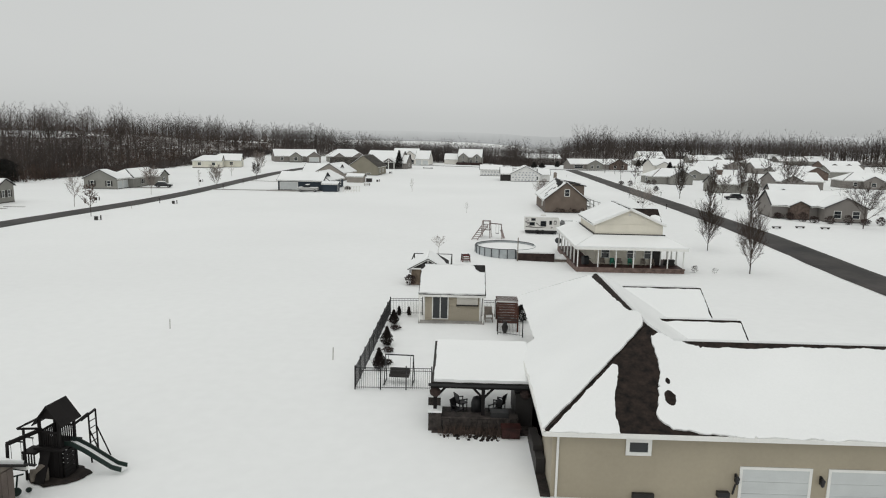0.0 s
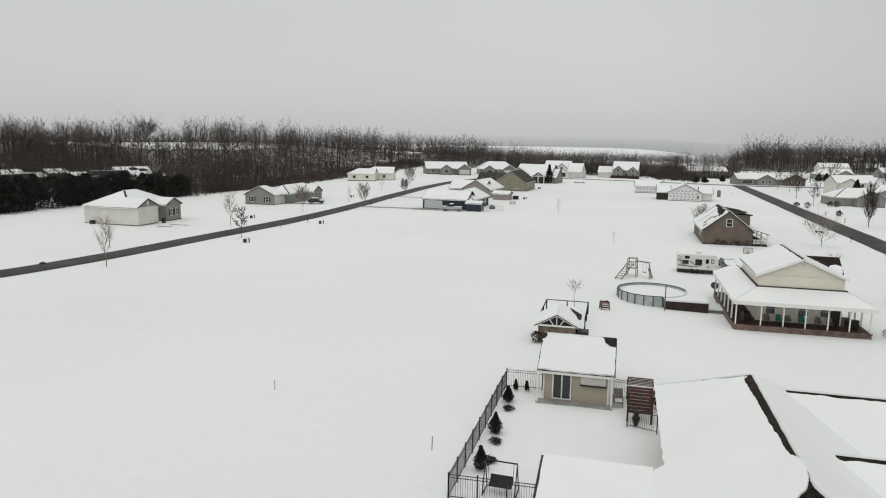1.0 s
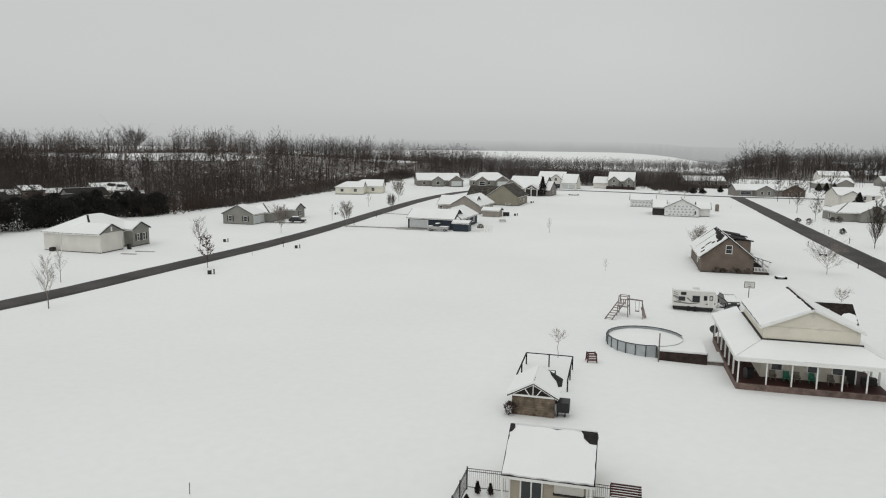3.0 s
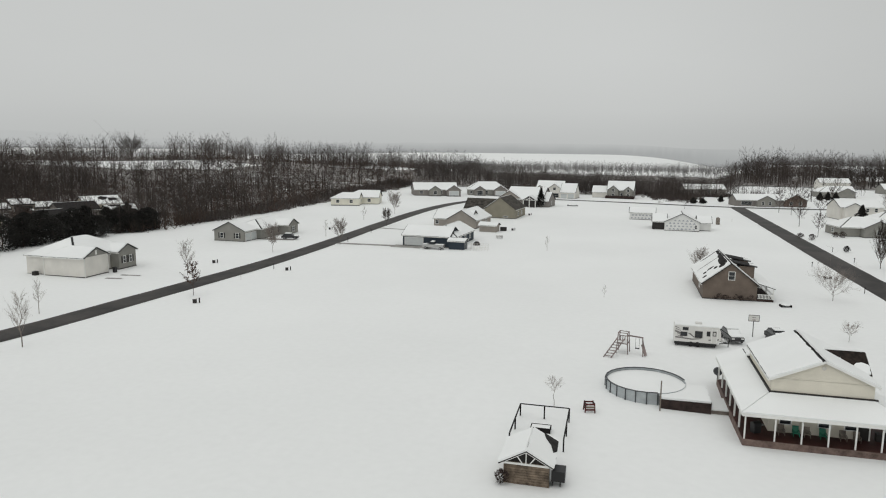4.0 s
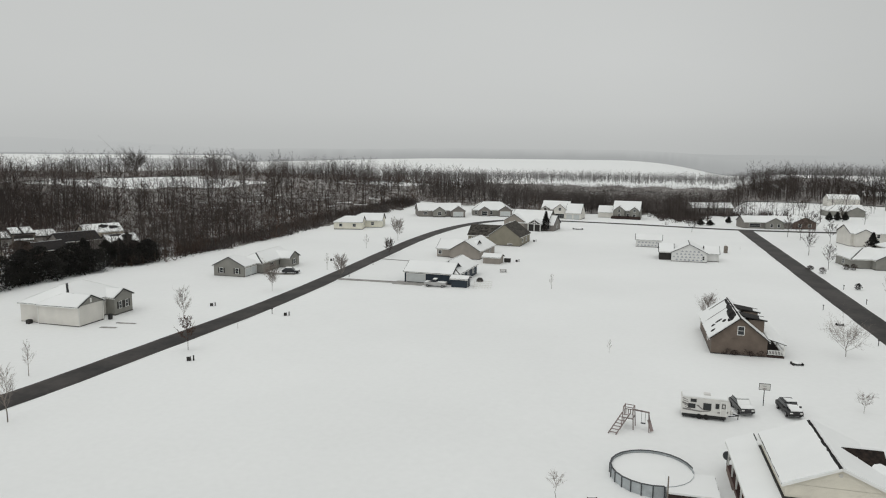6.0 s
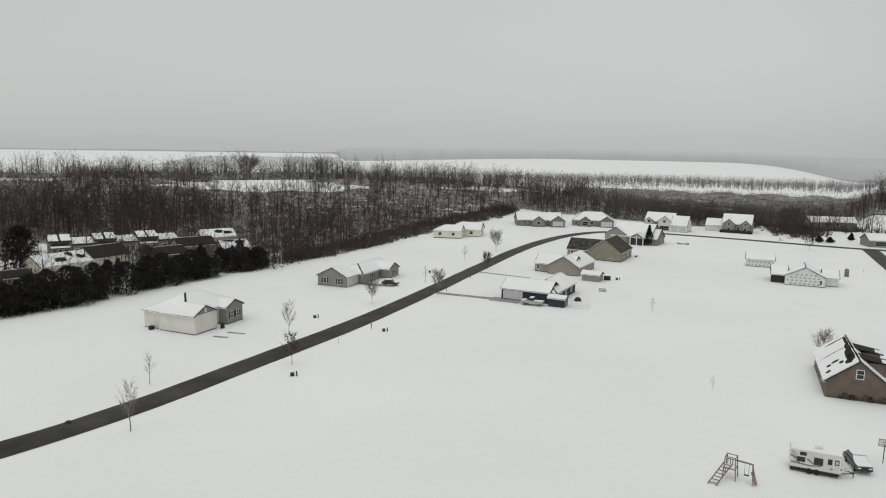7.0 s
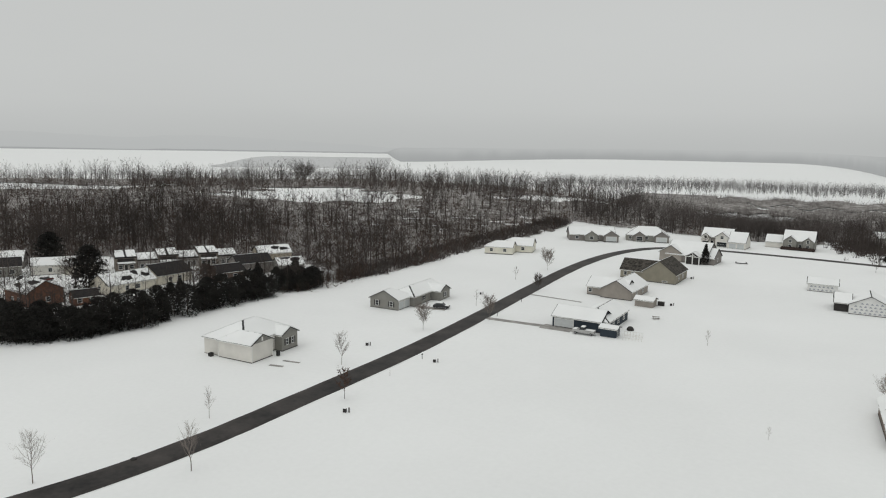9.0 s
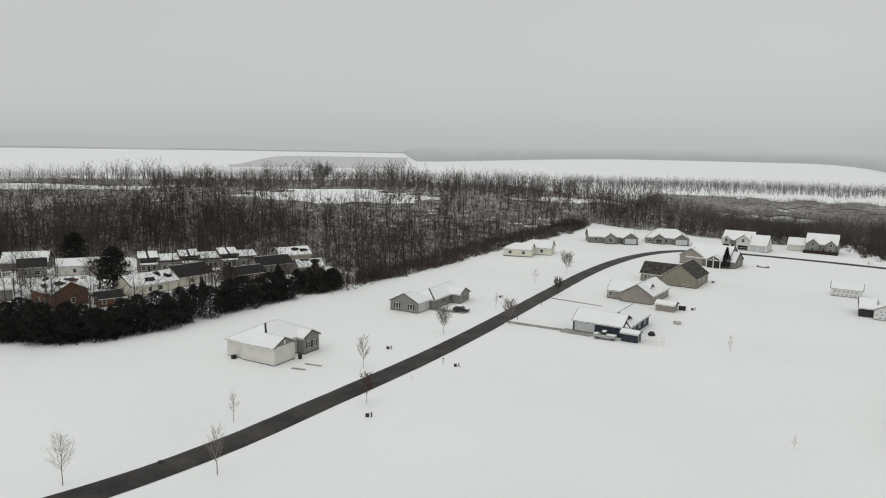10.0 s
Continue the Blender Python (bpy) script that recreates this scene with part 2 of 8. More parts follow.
# ---- mesh helpers ----
class Shape:
    """Gathers vertices and faces for one mesh."""

    def __init__(self):
        self.v, self.f = [], []

    def add(self, verts, faces):
        k = len(self.v)
        self.v += [tuple(p) for p in verts]
        self.f += [tuple(i + k for i in q) for q in faces]
        return self

    def box(self, x0, y0, z0, x1, y1, z1, m=None):
        p = [(x0, y0, z0), (x1, y0, z0), (x1, y1, z0), (x0, y1, z0), (x0, y0, z1), (x1, y0, z1), (x1, y1, z1), (x0, y1, z1)]
        if m:
            p = [m @ Vector(q) for q in p]
        return self.add(p, [(3, 2, 1, 0), (4, 5, 6, 7), (0, 1, 5, 4), (1, 2, 6, 5), (2, 3, 7, 6), (3, 0, 4, 7)])

    def bar(self, a, b, w=0.1, h=None, n=4):
        """A beam from a to b."""
        a, b, h = Vector(a), Vector(b), h or w
        d = (b - a).normalized()
        side = d.cross(Vector((0, 0, 1)))
        side = Vector((1, 0, 0)) if side.length < 1e-3 else side.normalized()
        up = side.cross(d)
        ring = [(math.cos(2 * math.pi * (i + 0.5) / n), math.sin(2 * math.pi * (i + 0.5) / n)) for i in range(n)]
        k = 0.5 / math.cos(math.pi / n)
        p = [e + side * (c * w * k) + up * (s * h * k) for e in (a, b) for c, s in ring]
        return self.add(p, [tuple(range(n))[::-1], tuple(range(n, 2 * n))] + [(i, (i + 1) % n, n + (i + 1) % n, n + i) for i in range(n)])

    def slab(self, poly, t, up=None):
        """A polygon in space, made solid by t along up."""
        poly = [Vector(p) for p in poly]
        n = len(poly)
        up = Vector(up) if up else (poly[1] - poly[0]).cross(poly[2] - poly[0]).normalized()
        p = poly + [q + up * t for q in poly]
        return self.add(p, [tuple(range(n))[::-1], tuple(range(n, 2 * n))] + [(i, (i + 1) % n, n + (i + 1) % n, n + i) for i in range(n)])

    def lathe(self, rings, n=16, m=None):
        """Rings of (radius, z), closed at both ends."""
        p = [Vector((r * math.cos(2 * math.pi * i / n), r * math.sin(2 * math.pi * i / n), z)) for r, z in rings for i in range(n)]
        if m:
            p = [m @ q for q in p]
        f = [(j * n + i, j * n + (i + 1) % n, (j + 1) * n + (i + 1) % n, (j + 1) * n + i) for j in range(len(rings) - 1) for i in range(n)]
        k = len(rings) * n
        return self.add(p, f + [tuple(range(n))[::-1], tuple(range(k - n, k))])

    def mesh(self, name, mat_, smooth=False):
        me = bpy.data.meshes.new(name)
        me.from_pydata(self.v, [], self.f)
        me.materials.append(mat_)
        if smooth:
            me.shade_smooth()
        me.update()
        return me


def part(name, shape, mat_, parent, label="", smooth=False, bevel=0.0):
    me = shape if isinstance(shape, bpy.types.Mesh) else shape.mesh(name, mat_, smooth)
    if bevel:
        b = bmesh.new()
        b.from_mesh(me)
        bmesh.ops.bevel(b, geom=b.edges[:], offset=bevel, segments=2, affect="EDGES", profile=0.6)
        b.to_mesh(me)
        b.free()
    ob = new(name, me)
    if parent:
        ob.parent = parent
    return tagged(ob, label) if label else ob


def thing(name, label, category, x=0.0, y=0.0, z=0.0, yaw=0.0, group="", kind=""):
    ob = new(name)
    ob.empty_display_size = 0.2
    ob.matrix_basis = pose(x, y, z, 0, 0, yaw)
    return tagged(ob, label, category, group, kind)


def single(name, shape, mat_, label, category, x=0.0, y=0.0, z=0.0, yaw=0.0, group="", kind="", smooth=False):
    ob = new(name, shape if isinstance(shape, bpy.types.Mesh) else shape.mesh(name, mat_, smooth))
    ob.matrix_basis = pose(x, y, z, 0, 0, yaw)
    return tagged(ob, label, category, group, kind)


def array_mesh(name, verts, tris, mat_):
    me = bpy.data.meshes.new(name)
    verts, tris = np.ascontiguousarray(verts, np.float32), np.ascontiguousarray(tris, np.int32)
    me.vertices.add(len(verts))
    me.vertices.foreach_set("co", verts.ravel())
    me.loops.add(tris.size)
    me.loops.foreach_set("vertex_index", tris.ravel())
    me.polygons.add(len(tris))
    me.polygons.foreach_set("loop_start", np.arange(0, tris.size, 3, dtype=np.int32))
    me.update(calc_edges=True)
    me.materials.append(mat_)
    return me


# ---- ground ----
def smooth(a, b, v):
    t = np.clip((np.asarray(v, float) - a) / (b - a), 0, 1)
    return t * t * (3 - 2 * t)


def bump_at(x, y, cx, cy, rx, ry, h):
    return h * np.exp(-(((x - cx) / rx) ** 2 + ((y - cy) / ry) ** 2))


def ridge(x, y):
    """Metres beyond the brow of the wooded ridge, and metres along it."""
    return -0.69 * (x + 300) + 0.72 * (y - 345), 0.72 * (x + 300) + 0.69 * (y - 345)


def ground_z(x, y):
    """The height of the snow: a level plateau with shallow dips, a wooded ridge to the north-west, low fields and a lake."""
    x, y = np.asarray(x, float), np.asarray(y, float)
    z = bump_at(x, y, 0, 55, 14, 10, 0.55) + bump_at(x, y, 14, 92, 22, 20, -1.15) + bump_at(x, y, 45, 75, 22, 30, -0.7) + bump_at(x, y, 15, 18, 9, 8, -0.9)
    z = z + bump_at(x, y, -60, 160, 30, 40, -0.5) + bump_at(x, y, -35, 320, 70, 60, 0.8) + bump_at(x, y, -100, 190, 25, 30, -0.6)
    n, a = ridge(x, y)
    top = 388 + 240 * smooth(55, 110, x)
    rise = (11.8 - 3.6 * smooth(90, 240, a) - 8.2 * smooth(250, 345, a)) * smooth(-185, -5, n)
    z = z + rise + bump_at(x, y, -270, 396, 46, 40, 1.6) - 9.5 * smooth(5, 110, y - top) * smooth(200, 320, a)
    z = z + 1.2 * np.sin(x / 31.0) * np.sin(y / 27.0 + 1.0) * smooth(-150, -60, n)
    r = np.hypot(x - 2, y - 20)
    az = np.degrees(np.arctan2(-(x - 2), y - 20))
    t = smooth(600, 1000, r)
    return z * (1 - t) - 9.5 * t - 8.0 * smooth(1050, 1400, r) + 14.0 * smooth(-7, -12, az) * smooth(600, 850, r) * (1 - smooth(1050, 1350, r))


def gz(x, y):
    return float(ground_z(x, y))


def spread(lo, hi, core_lo, core_hi, step, grow=1.18):
    a = list(np.arange(core_lo, core_hi + 0.01, step))
    s, v = step, core_hi
    while v < hi:
        s *= grow
        v += s
        a.append(min(v, hi))
    s, v = step, core_lo
    while v > lo:
        s *= grow
        v -= s
        a.insert(0, max(v, lo))
    return np.array(a)


gx, gy = spread(-4800, 3600, -180, 130, 2.5, 1.1), spread(-600, 4900, 0, 420, 2.5, 1.1)
mx, my = np.meshgrid(gx, gy)
mz = ground_z(mx, my)
rough_ = np.array([noise.noise((float(a) * 0.11, float(b) * 0.11, 3.0)) * 0.07 + noise.noise((float(a) * 0.35, float(b) * 0.35, 7.0)) * 0.02 for a, b in zip(mx.ravel(), my.ravel())])
mz = mz + rough_.reshape(mx.shape) * (np.abs(mx) < 200) * (np.abs(my) < 450)
nx_, ny_ = len(gx), len(gy)
quad = (np.arange(ny_ - 1)[:, None] * nx_ + np.arange(nx_ - 1)[None]).ravel()
gt = np.concatenate([np.stack([quad, quad + 1, quad + nx_ + 1], 1), np.stack([quad, quad + nx_ + 1, quad + nx_], 1)])
gme = array_mesh("ground", np.stack([mx, my, mz], -1).reshape(-1, 3), gt, FIELD)
gme.shade_smooth()
tagged(new("ground", gme), "smooth white snow covering wide lawns and fields", "ground", kind="structure")

lake = Shape()
lake.add([(-4800, 150, -14.0), (3600, 150, -14.0), (3600, 4900, -14.0), (-4800, 4900, -14.0)], [(0, 1, 2, 3)])
single("water", lake, SNOW, "frozen lake under a flat sheet of snow", "lake", kind="structure")

# Far shore beyond the lake and the hills behind it, lost in haze.
shore, hills = Shape(), Shape()
N_ = 220
sv, hv = [], []
for i in range(N_ + 1):
    az = radians(-50 + 130 * i / N_)
    n1 = noise.noise((i * 0.09, 0.0, 0.0))
    n2 = noise.noise((i * 0.35, 5.0, 0.0))
    deg = math.degrees(az)
    r0 = 4000 - 2450 * float(smooth(1, -8, deg)) + 60 * n1 - 1500 * float(smooth(12, 30, deg)) + 2150 * float(smooth(30.6, 31.6, deg))
    d = (-math.sin(az), math.cos(az))
    fade = 1 - float(smooth(30.4, 31.8, math.degrees(az)))
    crest_ = -8 + (24 + 26 * (r0 / 4000) ** 2) * fade + 4.0 * n2 + 6 * n1
    sv += [(d[0] * r0, d[1] * r0, -13.9), (d[0] * r0, d[1] * r0, crest_), (d[0] * 4740, d[1] * 4740, crest_ + 2)]
    top = 16 + 26 * n1 + 8 * n2 + 60 * float(smooth(25, 45, math.degrees(az))) + 40 * float(smooth(-18, -32, math.degrees(az)))
    hv += [(d[0] * 4750, d[1] * 4750, -20), (d[0] * 4750, d[1] * 4750, max(6, top))]
shore.add(sv, [(3 * i + k, 3 * i + 3 + k, 3 * i + 4 + k, 3 * i + 1 + k) for i in range(N_) for k in (0, 1)])
hills.add(hv, [(2 * i, 2 * i + 2, 2 * i + 3, 2 * i + 1) for i in range(N_)])
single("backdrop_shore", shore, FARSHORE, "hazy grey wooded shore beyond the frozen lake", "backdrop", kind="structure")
# a low marshy tongue of land out in the lake
tongue, tv = Shape(), []
for i in range(41):
    deg = 31.2 + 13.8 * i / 40
    wide = float(smooth(45.0, 40.5, deg))
    d = (-math.sin(radians(deg)), math.cos(radians(deg)))
    r1, r2 = 1700, 1850 + 1300 * wide + 90 * noise.noise((i * 0.4, 3.0, 0))
    tv += [(d[0] * r1, d[1] * r1, -13.7), (d[0] * (r1 + r2) / 2, d[1] * (r1 + r2) / 2, -12.9), (d[0] * r2, d[1] * r2, -13.6)]
tongue.add(tv, [(3 * i + k, 3 * i + 3 + k, 3 * i + 4 + k, 3 * i + 1 + k) for i in range(40) for k in (0, 1)])
single("backdrop_marsh", tongue, MARSH, "pale haze-grey marsh half covered with snow in the lake", "backdrop", kind="structure")
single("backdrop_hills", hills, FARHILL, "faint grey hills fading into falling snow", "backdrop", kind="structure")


# ---- roads ----
def strip(points, width, lift, step=2.0, rag=0.12):
    """A ribbon on the ground along a smooth line through the points."""
    pts = [Vector((*p, 0)) for p in points]
    line = []
    for i in range(len(pts) - 1):
        p0, p1, p2, p3 = pts[max(0, i - 1)], pts[i], pts[i + 1], pts[min(len(pts) - 1, i + 2)]
        n = max(1, int((p2 - p1).length / step))
        for k in range(n):
            t = k / n
            line.append(0.5 * ((2 * p1) + (p2 - p0) * t + (2 * p0 - 5 * p1 + 4 * p2 - p3) * t * t + (3 * p1 - p0 - 3 * p2 + p3) * t**3))
    line.append(pts[-1])
    s, rows = Shape(), []
    for i, p in enumerate(line):
        d = (line[min(i + 1, len(line) - 1)] - line[max(i - 1, 0)]).normalized()
        side = Vector((d.y, -d.x, 0))
        row = []
        for k in range(7):
            u = (k / 6 - 0.5) * width
            if k in (0, 6):
                u += rag * noise.noise((i * 0.33, k * 9.0, width))
            q = p + side * u
            row.append((q.x, q.y, gz(q.x, q.y) + lift * (0.3 if k in (0, 6) else 1.0)))
        rows += row
    s.add(rows, [(7 * i + k, 7 * i + k + 1, 7 * i + 8 + k, 7 * i + 7 + k) for i in range(len(line) - 1) for k in range(6)])
    return s


ROAD_LEFT = [(-150, 5), (-105, 32), (-88, 50), (-77.5, 71), (-72.8, 91), (-71, 113), (-69.4, 146), (-69.1, 175), (-69, 215), (-68.8, 260), (-66.0, 292), (-60, 317), (-51, 333), (-40, 340), (-28, 342), (-7, 341), (13, 339.4), (34, 336.5), (54, 335.5), (80, 338), (120, 346)]
ROAD_RIGHT = [(46.5, 15), (47.5, 60), (49.2, 110), (50.3, 180), (51.6, 260), (52.6, 333)]
single("road", strip(ROAD_LEFT, 5.3, 0.10), ASPHALT, "dark wet asphalt lane cleared of snow, curving round the houses", "road", kind="structure")
single("road", strip(ROAD_RIGHT, 5.8, 0.10), ASPHALT, "straight dark wet asphalt street cleared of snow", "road", kind="structure")
single("driveway", strip([(-66.5, 184.4), (-56, 184.2), (-46, 184.0), (-41.5, 182.6)], 2.3, 0.08, 1.0), CONCRETE, "half-cleared wet concrete drive with snow along it", "driveway", kind="structure")
single("driveway", strip([(-51.5, 184.1), (-47, 183.8), (-43.5, 183.4)], 4.2, 0.075, 1.0), CONCRETE, "wide wet concrete apron before the blue house", "driveway", kind="structure")
single("driveway", strip([(-66.3, 216.5), (-50, 214.0)], 1.0, 0.08, 1.0), CONCRETE, "narrow strip of snow-covered drive showing wet concrete", "driveway", kind="structure")
single("driveway", strip([(-89.5, 187.0), (-80.0, 187.6)], 2.6, 0.08, 1.0), CONCRETE, "patchy wet concrete drive beside a parked car", "driveway", kind="structure")
single("driveway", strip([(-88.0, 126.0), (-85.0, 126.6)], 0.9, 0.08, 1.0), CONCRETE, "bare wet patch on a snowy concrete drive", "driveway", kind="structure")
single("driveway", strip([(-87.6, 129.6), (-83.8, 130.2)], 0.7, 0.08, 1.0), CONCRETE, "bare wet patch on a snowy concrete drive", "driveway", kind="structure")


# ---- houses ----
def inset(poly, e):
    """A convex polygon in space, drawn in by e (one number, or one for each edge)."""
    poly = [Vector(p) for p in poly]
    n = len(poly)
    es = e if isinstance(e, (list, tuple)) else [e] * n
    nrm = (poly[1] - poly[0]).cross(poly[2] - poly[0]).normalized()
    out = []
    for i in range(n):
        a, b, c = poly[i - 1], poly[i], poly[(i + 1) % n]
        d1, d2 = (b - a).normalized(), (c - b).normalized()
        n1, n2 = nrm.cross(d1), nrm.cross(d2)
        p1, p2 = b + n1 * es[i - 1], b + n2 * es[i]
        den = d1.cross(d2).dot(nrm)
        t = (p2 - p1).cross(d2).dot(nrm) / den if abs(den) > 1e-4 else 0.0
        out.append(p1 + d1 * t)
    return out


def ragged(poly, step=0.35, amp=0.05, seed=0.0):
    """The outline of a polygon cut into short pieces and made uneven."""
    poly = [Vector(p) for p in poly]
    nrm = (poly[1] - poly[0]).cross(poly[2] - poly[0]).normalized()
    out = []
    for i, a in enumerate(poly):
        b = poly[(i + 1) % len(poly)]
        d = b - a
        n = max(1, int(d.length / step))
        side = nrm.cross(d.normalized())
        for k in range(n):
            p = a + d * (k / n)
            w = amp * noise.noise((p.x * 1.7 + seed, p.y * 1.7, p.z * 1.7)) + 0.5 * amp * noise.noise((p.x * 6 + seed, p.y * 6, p.z * 6))
            out.append(p + side * (w if k else abs(w)))
    return out


def roof_planes(x0, x1, y0, y1, eave, slope, axis, hip0, hip1, o):
    """The sloping planes of a roof, each with its eave as the first edge."""
    flip = axis == "y"
    if flip:
        x0, x1, y0, y1 = y0, y1, x0, x1
    yc, half = (y0 + y1) / 2, (y1 - y0) / 2 + o
    ze, zr = eave - slope * o, eave + slope * (y1 - y0) / 2
    xa, xb, ya, yb = x0 - o, x1 + o, y0 - o, y1 + o
    ra, rb = xa + (half if hip0 else 0), xb - (half if hip1 else 0)
    planes = [[(xa, ya, ze), (xb, ya, ze), (rb, yc, zr), (ra, yc, zr)], [(xb, yb, ze), (xa, yb, ze), (ra, yc, zr), (rb, yc, zr)]]
    if hip0:
        planes.append([(xa, yb, ze), (xa, ya, ze), (ra, yc, zr)])
    if hip1:
        planes.append([(xb, ya, ze), (xb, yb, ze), (rb, yc, zr)])
    if flip:
        planes = [[(q[1], q[0], q[2]) for q in (p[1], p[0], *p[:1:-1])] for p in planes]
    return planes


def window(parent, p, yaw, w, h, frame_mat=None, shutters=None, t=0.09):
    """A window at the wall's face: frame, pane, sash bar."""
    m = pose(*p, 0, 0, yaw)
    fr = Shape()
    for a in ((-w / 2 - t, -h / 2 - t, w / 2 + t, -h / 2), (-w / 2 - t, h / 2, w / 2 + t, h / 2 + t), (-w / 2 - t, -h / 2, -w / 2, h / 2), (w / 2, -h / 2, w / 2 + t, h / 2), (-w / 2, -0.025 if h > 0.7 else h / 2 - 0.03, w / 2, 0.025 if h > 0.7 else h / 2)):
        fr.box(a[0], -0.05, a[1], a[2], 0.02, a[3], m)
    ob = part("window", fr, frame_mat or TRIM, parent)
    part("pane", Shape().box(-w / 2, -0.015, -h / 2, w / 2, 0.01, h / 2, m), GLASS, ob)
    if shutters:
        for s in (-1, 1):
            x = s * (w / 2 + t + 0.22)
            part("shutter", Shape().box(x - 0.19, -0.05, -h / 2 - 0.05, x + 0.19, 0.02, h / 2 + 0.05, m), shutters, ob)
    return ob


def panel_door(name, parent, p, yaw, w, h, mat_):
    m = pose(*p, 0, 0, yaw)
    fr = Shape()
    for a in ((-w / 2 - 0.12, 0, -w / 2, h + 0.12), (w / 2, 0, w / 2 + 0.12, h + 0.12), (-w / 2, h, w / 2, h + 0.12)):
        fr.box(a[0], -0.05, a[1], a[2], 0.02, a[3], m)
    ob = part("door_frame", fr, TRIM, parent)
    rows = max(2, round(h / 0.53))
    s = Shape()
    for i in range(rows):
        s.box(-w / 2, -0.03, i * h / rows + 0.01, w / 2, 0.01, (i + 1) * h / rows - 0.01, m)
    s.box(-w / 2, -0.015, 0, w / 2, 0.01, h, m)
    part(name, s, mat_, ob)
    return ob


FACES = {"S": 0, "E": 90, "N": 180, "W": -90}


def on_face(wing, side, u, z):
    x0, x1, y0, y1 = wing[:4]
    cx, cy = (x0 + x1) / 2, (y0 + y1) / 2
    return {"S": (cx + u, y0, z), "N": (cx - u, y1, z), "E": (x1, cy + u, z), "W": (x0, cy - u, z)}[side]


def add_wing(house, wing, wall_mat, roof_mat, snow=0.14, edge=0.07, trim=TRIM, bare=(), slope=0.5, o=0.35, ridge=None):
    """One block of a house: walls with their gables, a roof with fascia and the snow that lies on it."""
    x0, x1, y0, y1, eave, axis, hip0, hip1 = wing
    planes = roof_planes(x0, x1, y0, y1, eave, slope, axis, hip0, hip1, o)
    w = Shape()
    w.box(x0, y0, -0.6, x1, y1, eave)
    zr = eave + slope * ((y1 - y0) if axis == "x" else (x1 - x0)) / 2 - 0.02
    e2 = eave - 0.02
    if axis == "x":
        yc = (y0 + y1) / 2
        for x, h in ((x0, hip0), (x1, hip1)):
            if not h:
                s = 0.15 if x == x0 else -0.15
                w.slab([(x, y0, e2), (x, y1, e2), (x, yc, zr)], 1, up=(s, 0, 0))
    else:
        xc = (x0 + x1) / 2
        for y, h in ((y0, hip0), (y1, hip1)):
            if not h:
                s = 0.15 if y == y0 else -0.15
                w.slab([(x0, y, e2), (x1, y, e2), (xc, y, zr)], 1, up=(0, s, 0))
    part("wall", w, wall_mat, house)
    first = None
    for i, p in enumerate(planes):
        up = (Vector(p[1]) - Vector(p[0])).cross(Vector(p[2]) - Vector(p[0])).normalized()
        roof = part("roof_slope", Shape().slab(p, 0.10), roof_mat, house)
        first = first or roof
        a, b = Vector(p[0]), Vector(p[1])
        part("gutter", Shape().bar(a + Vector((0, 0, -0.02)), b + Vector((0, 0, -0.02)), 0.12, 0.16), trim, roof)
        if snow and i not in bare:
            es = [0.04, edge, edge if ridge is None or i not in ridge else ridge[i], edge] if len(p) == 4 else [0.04, edge, edge]
            q = ragged([v + up * 0.10 for v in inset(p, es)], 0.45, 0.09, x0 + y0)
            part("roof_snow", Shape().slab(q, snow, up), SNOW, roof, "settled white snow")
    return first


def make_house(label, x, y, yaw, wings, wall_mat, roof_mat=None, wins=(), garages=(), doors=(), posts=(), slope=0.5, edge=0.07, shutters=None, base=None, group="", chimneys=(), bare=None, z=None, category="house", steps=()):
    h = thing("house", label, category, x, y, gz(x, y) if z is None else z, yaw, group)
    for i, w in enumerate(wings):
        mats = wall_mat[i % len(wall_mat)] if isinstance(wall_mat, (list, tuple)) else wall_mat
        add_wing(h, w, mats, roof_mat or SHINGLE, edge=max(edge, 0.17) if edge else 0.0, ridge={0: 0.09, 1: 0.09}, slope=slope, bare=(bare or {}).get(i, ()))
    if category == "house":
        fd = Shape()
        for w in wings:
            x0, x1, y0, y1 = w[:4]
            fd.box(x0 - 0.03, y0 - 0.03, -0.6, x1 + 0.03, y1 + 0.03, 0.16)
        part("foundation", fd, FOUNDATION, h, "dark foundation")
    for k, side, u, z_, w, hh in wins:
        window(h, on_face(wings[k], side, u, z_), FACES[side], w, hh, shutters=shutters)
    for k, side, u, w, hh in garages:
        panel_door("garage_door", h, on_face(wings[k], side, u, 0.0), FACES[side], w, hh, GARAGE)
    for k, side, u, m in doors:
        panel_door("door", h, on_face(wings[k], side, u, 0.15), FACES[side], 0.95, 2.05, m)
    for px, py, hh in posts:
        part("porch_post", Shape().box(px - 0.1, py - 0.1, -0.2, px + 0.1, py + 0.1, hh), TRIM, h)
    for px, py, w, z0, z1 in chimneys:
        c = part("chimney", Shape().box(px - w, py - w, z0, px + w, py + w, z1).box(px - w - 0.06, py - w - 0.06, z1 - 0.15, px + w + 0.06, py + w + 0.06, z1), BRICK_BROWN, h)
        part("snow_cap", Shape().box(px - w, py - w, z1, px + w, py + w, z1 + 0.12), SNOW, c)
    return h


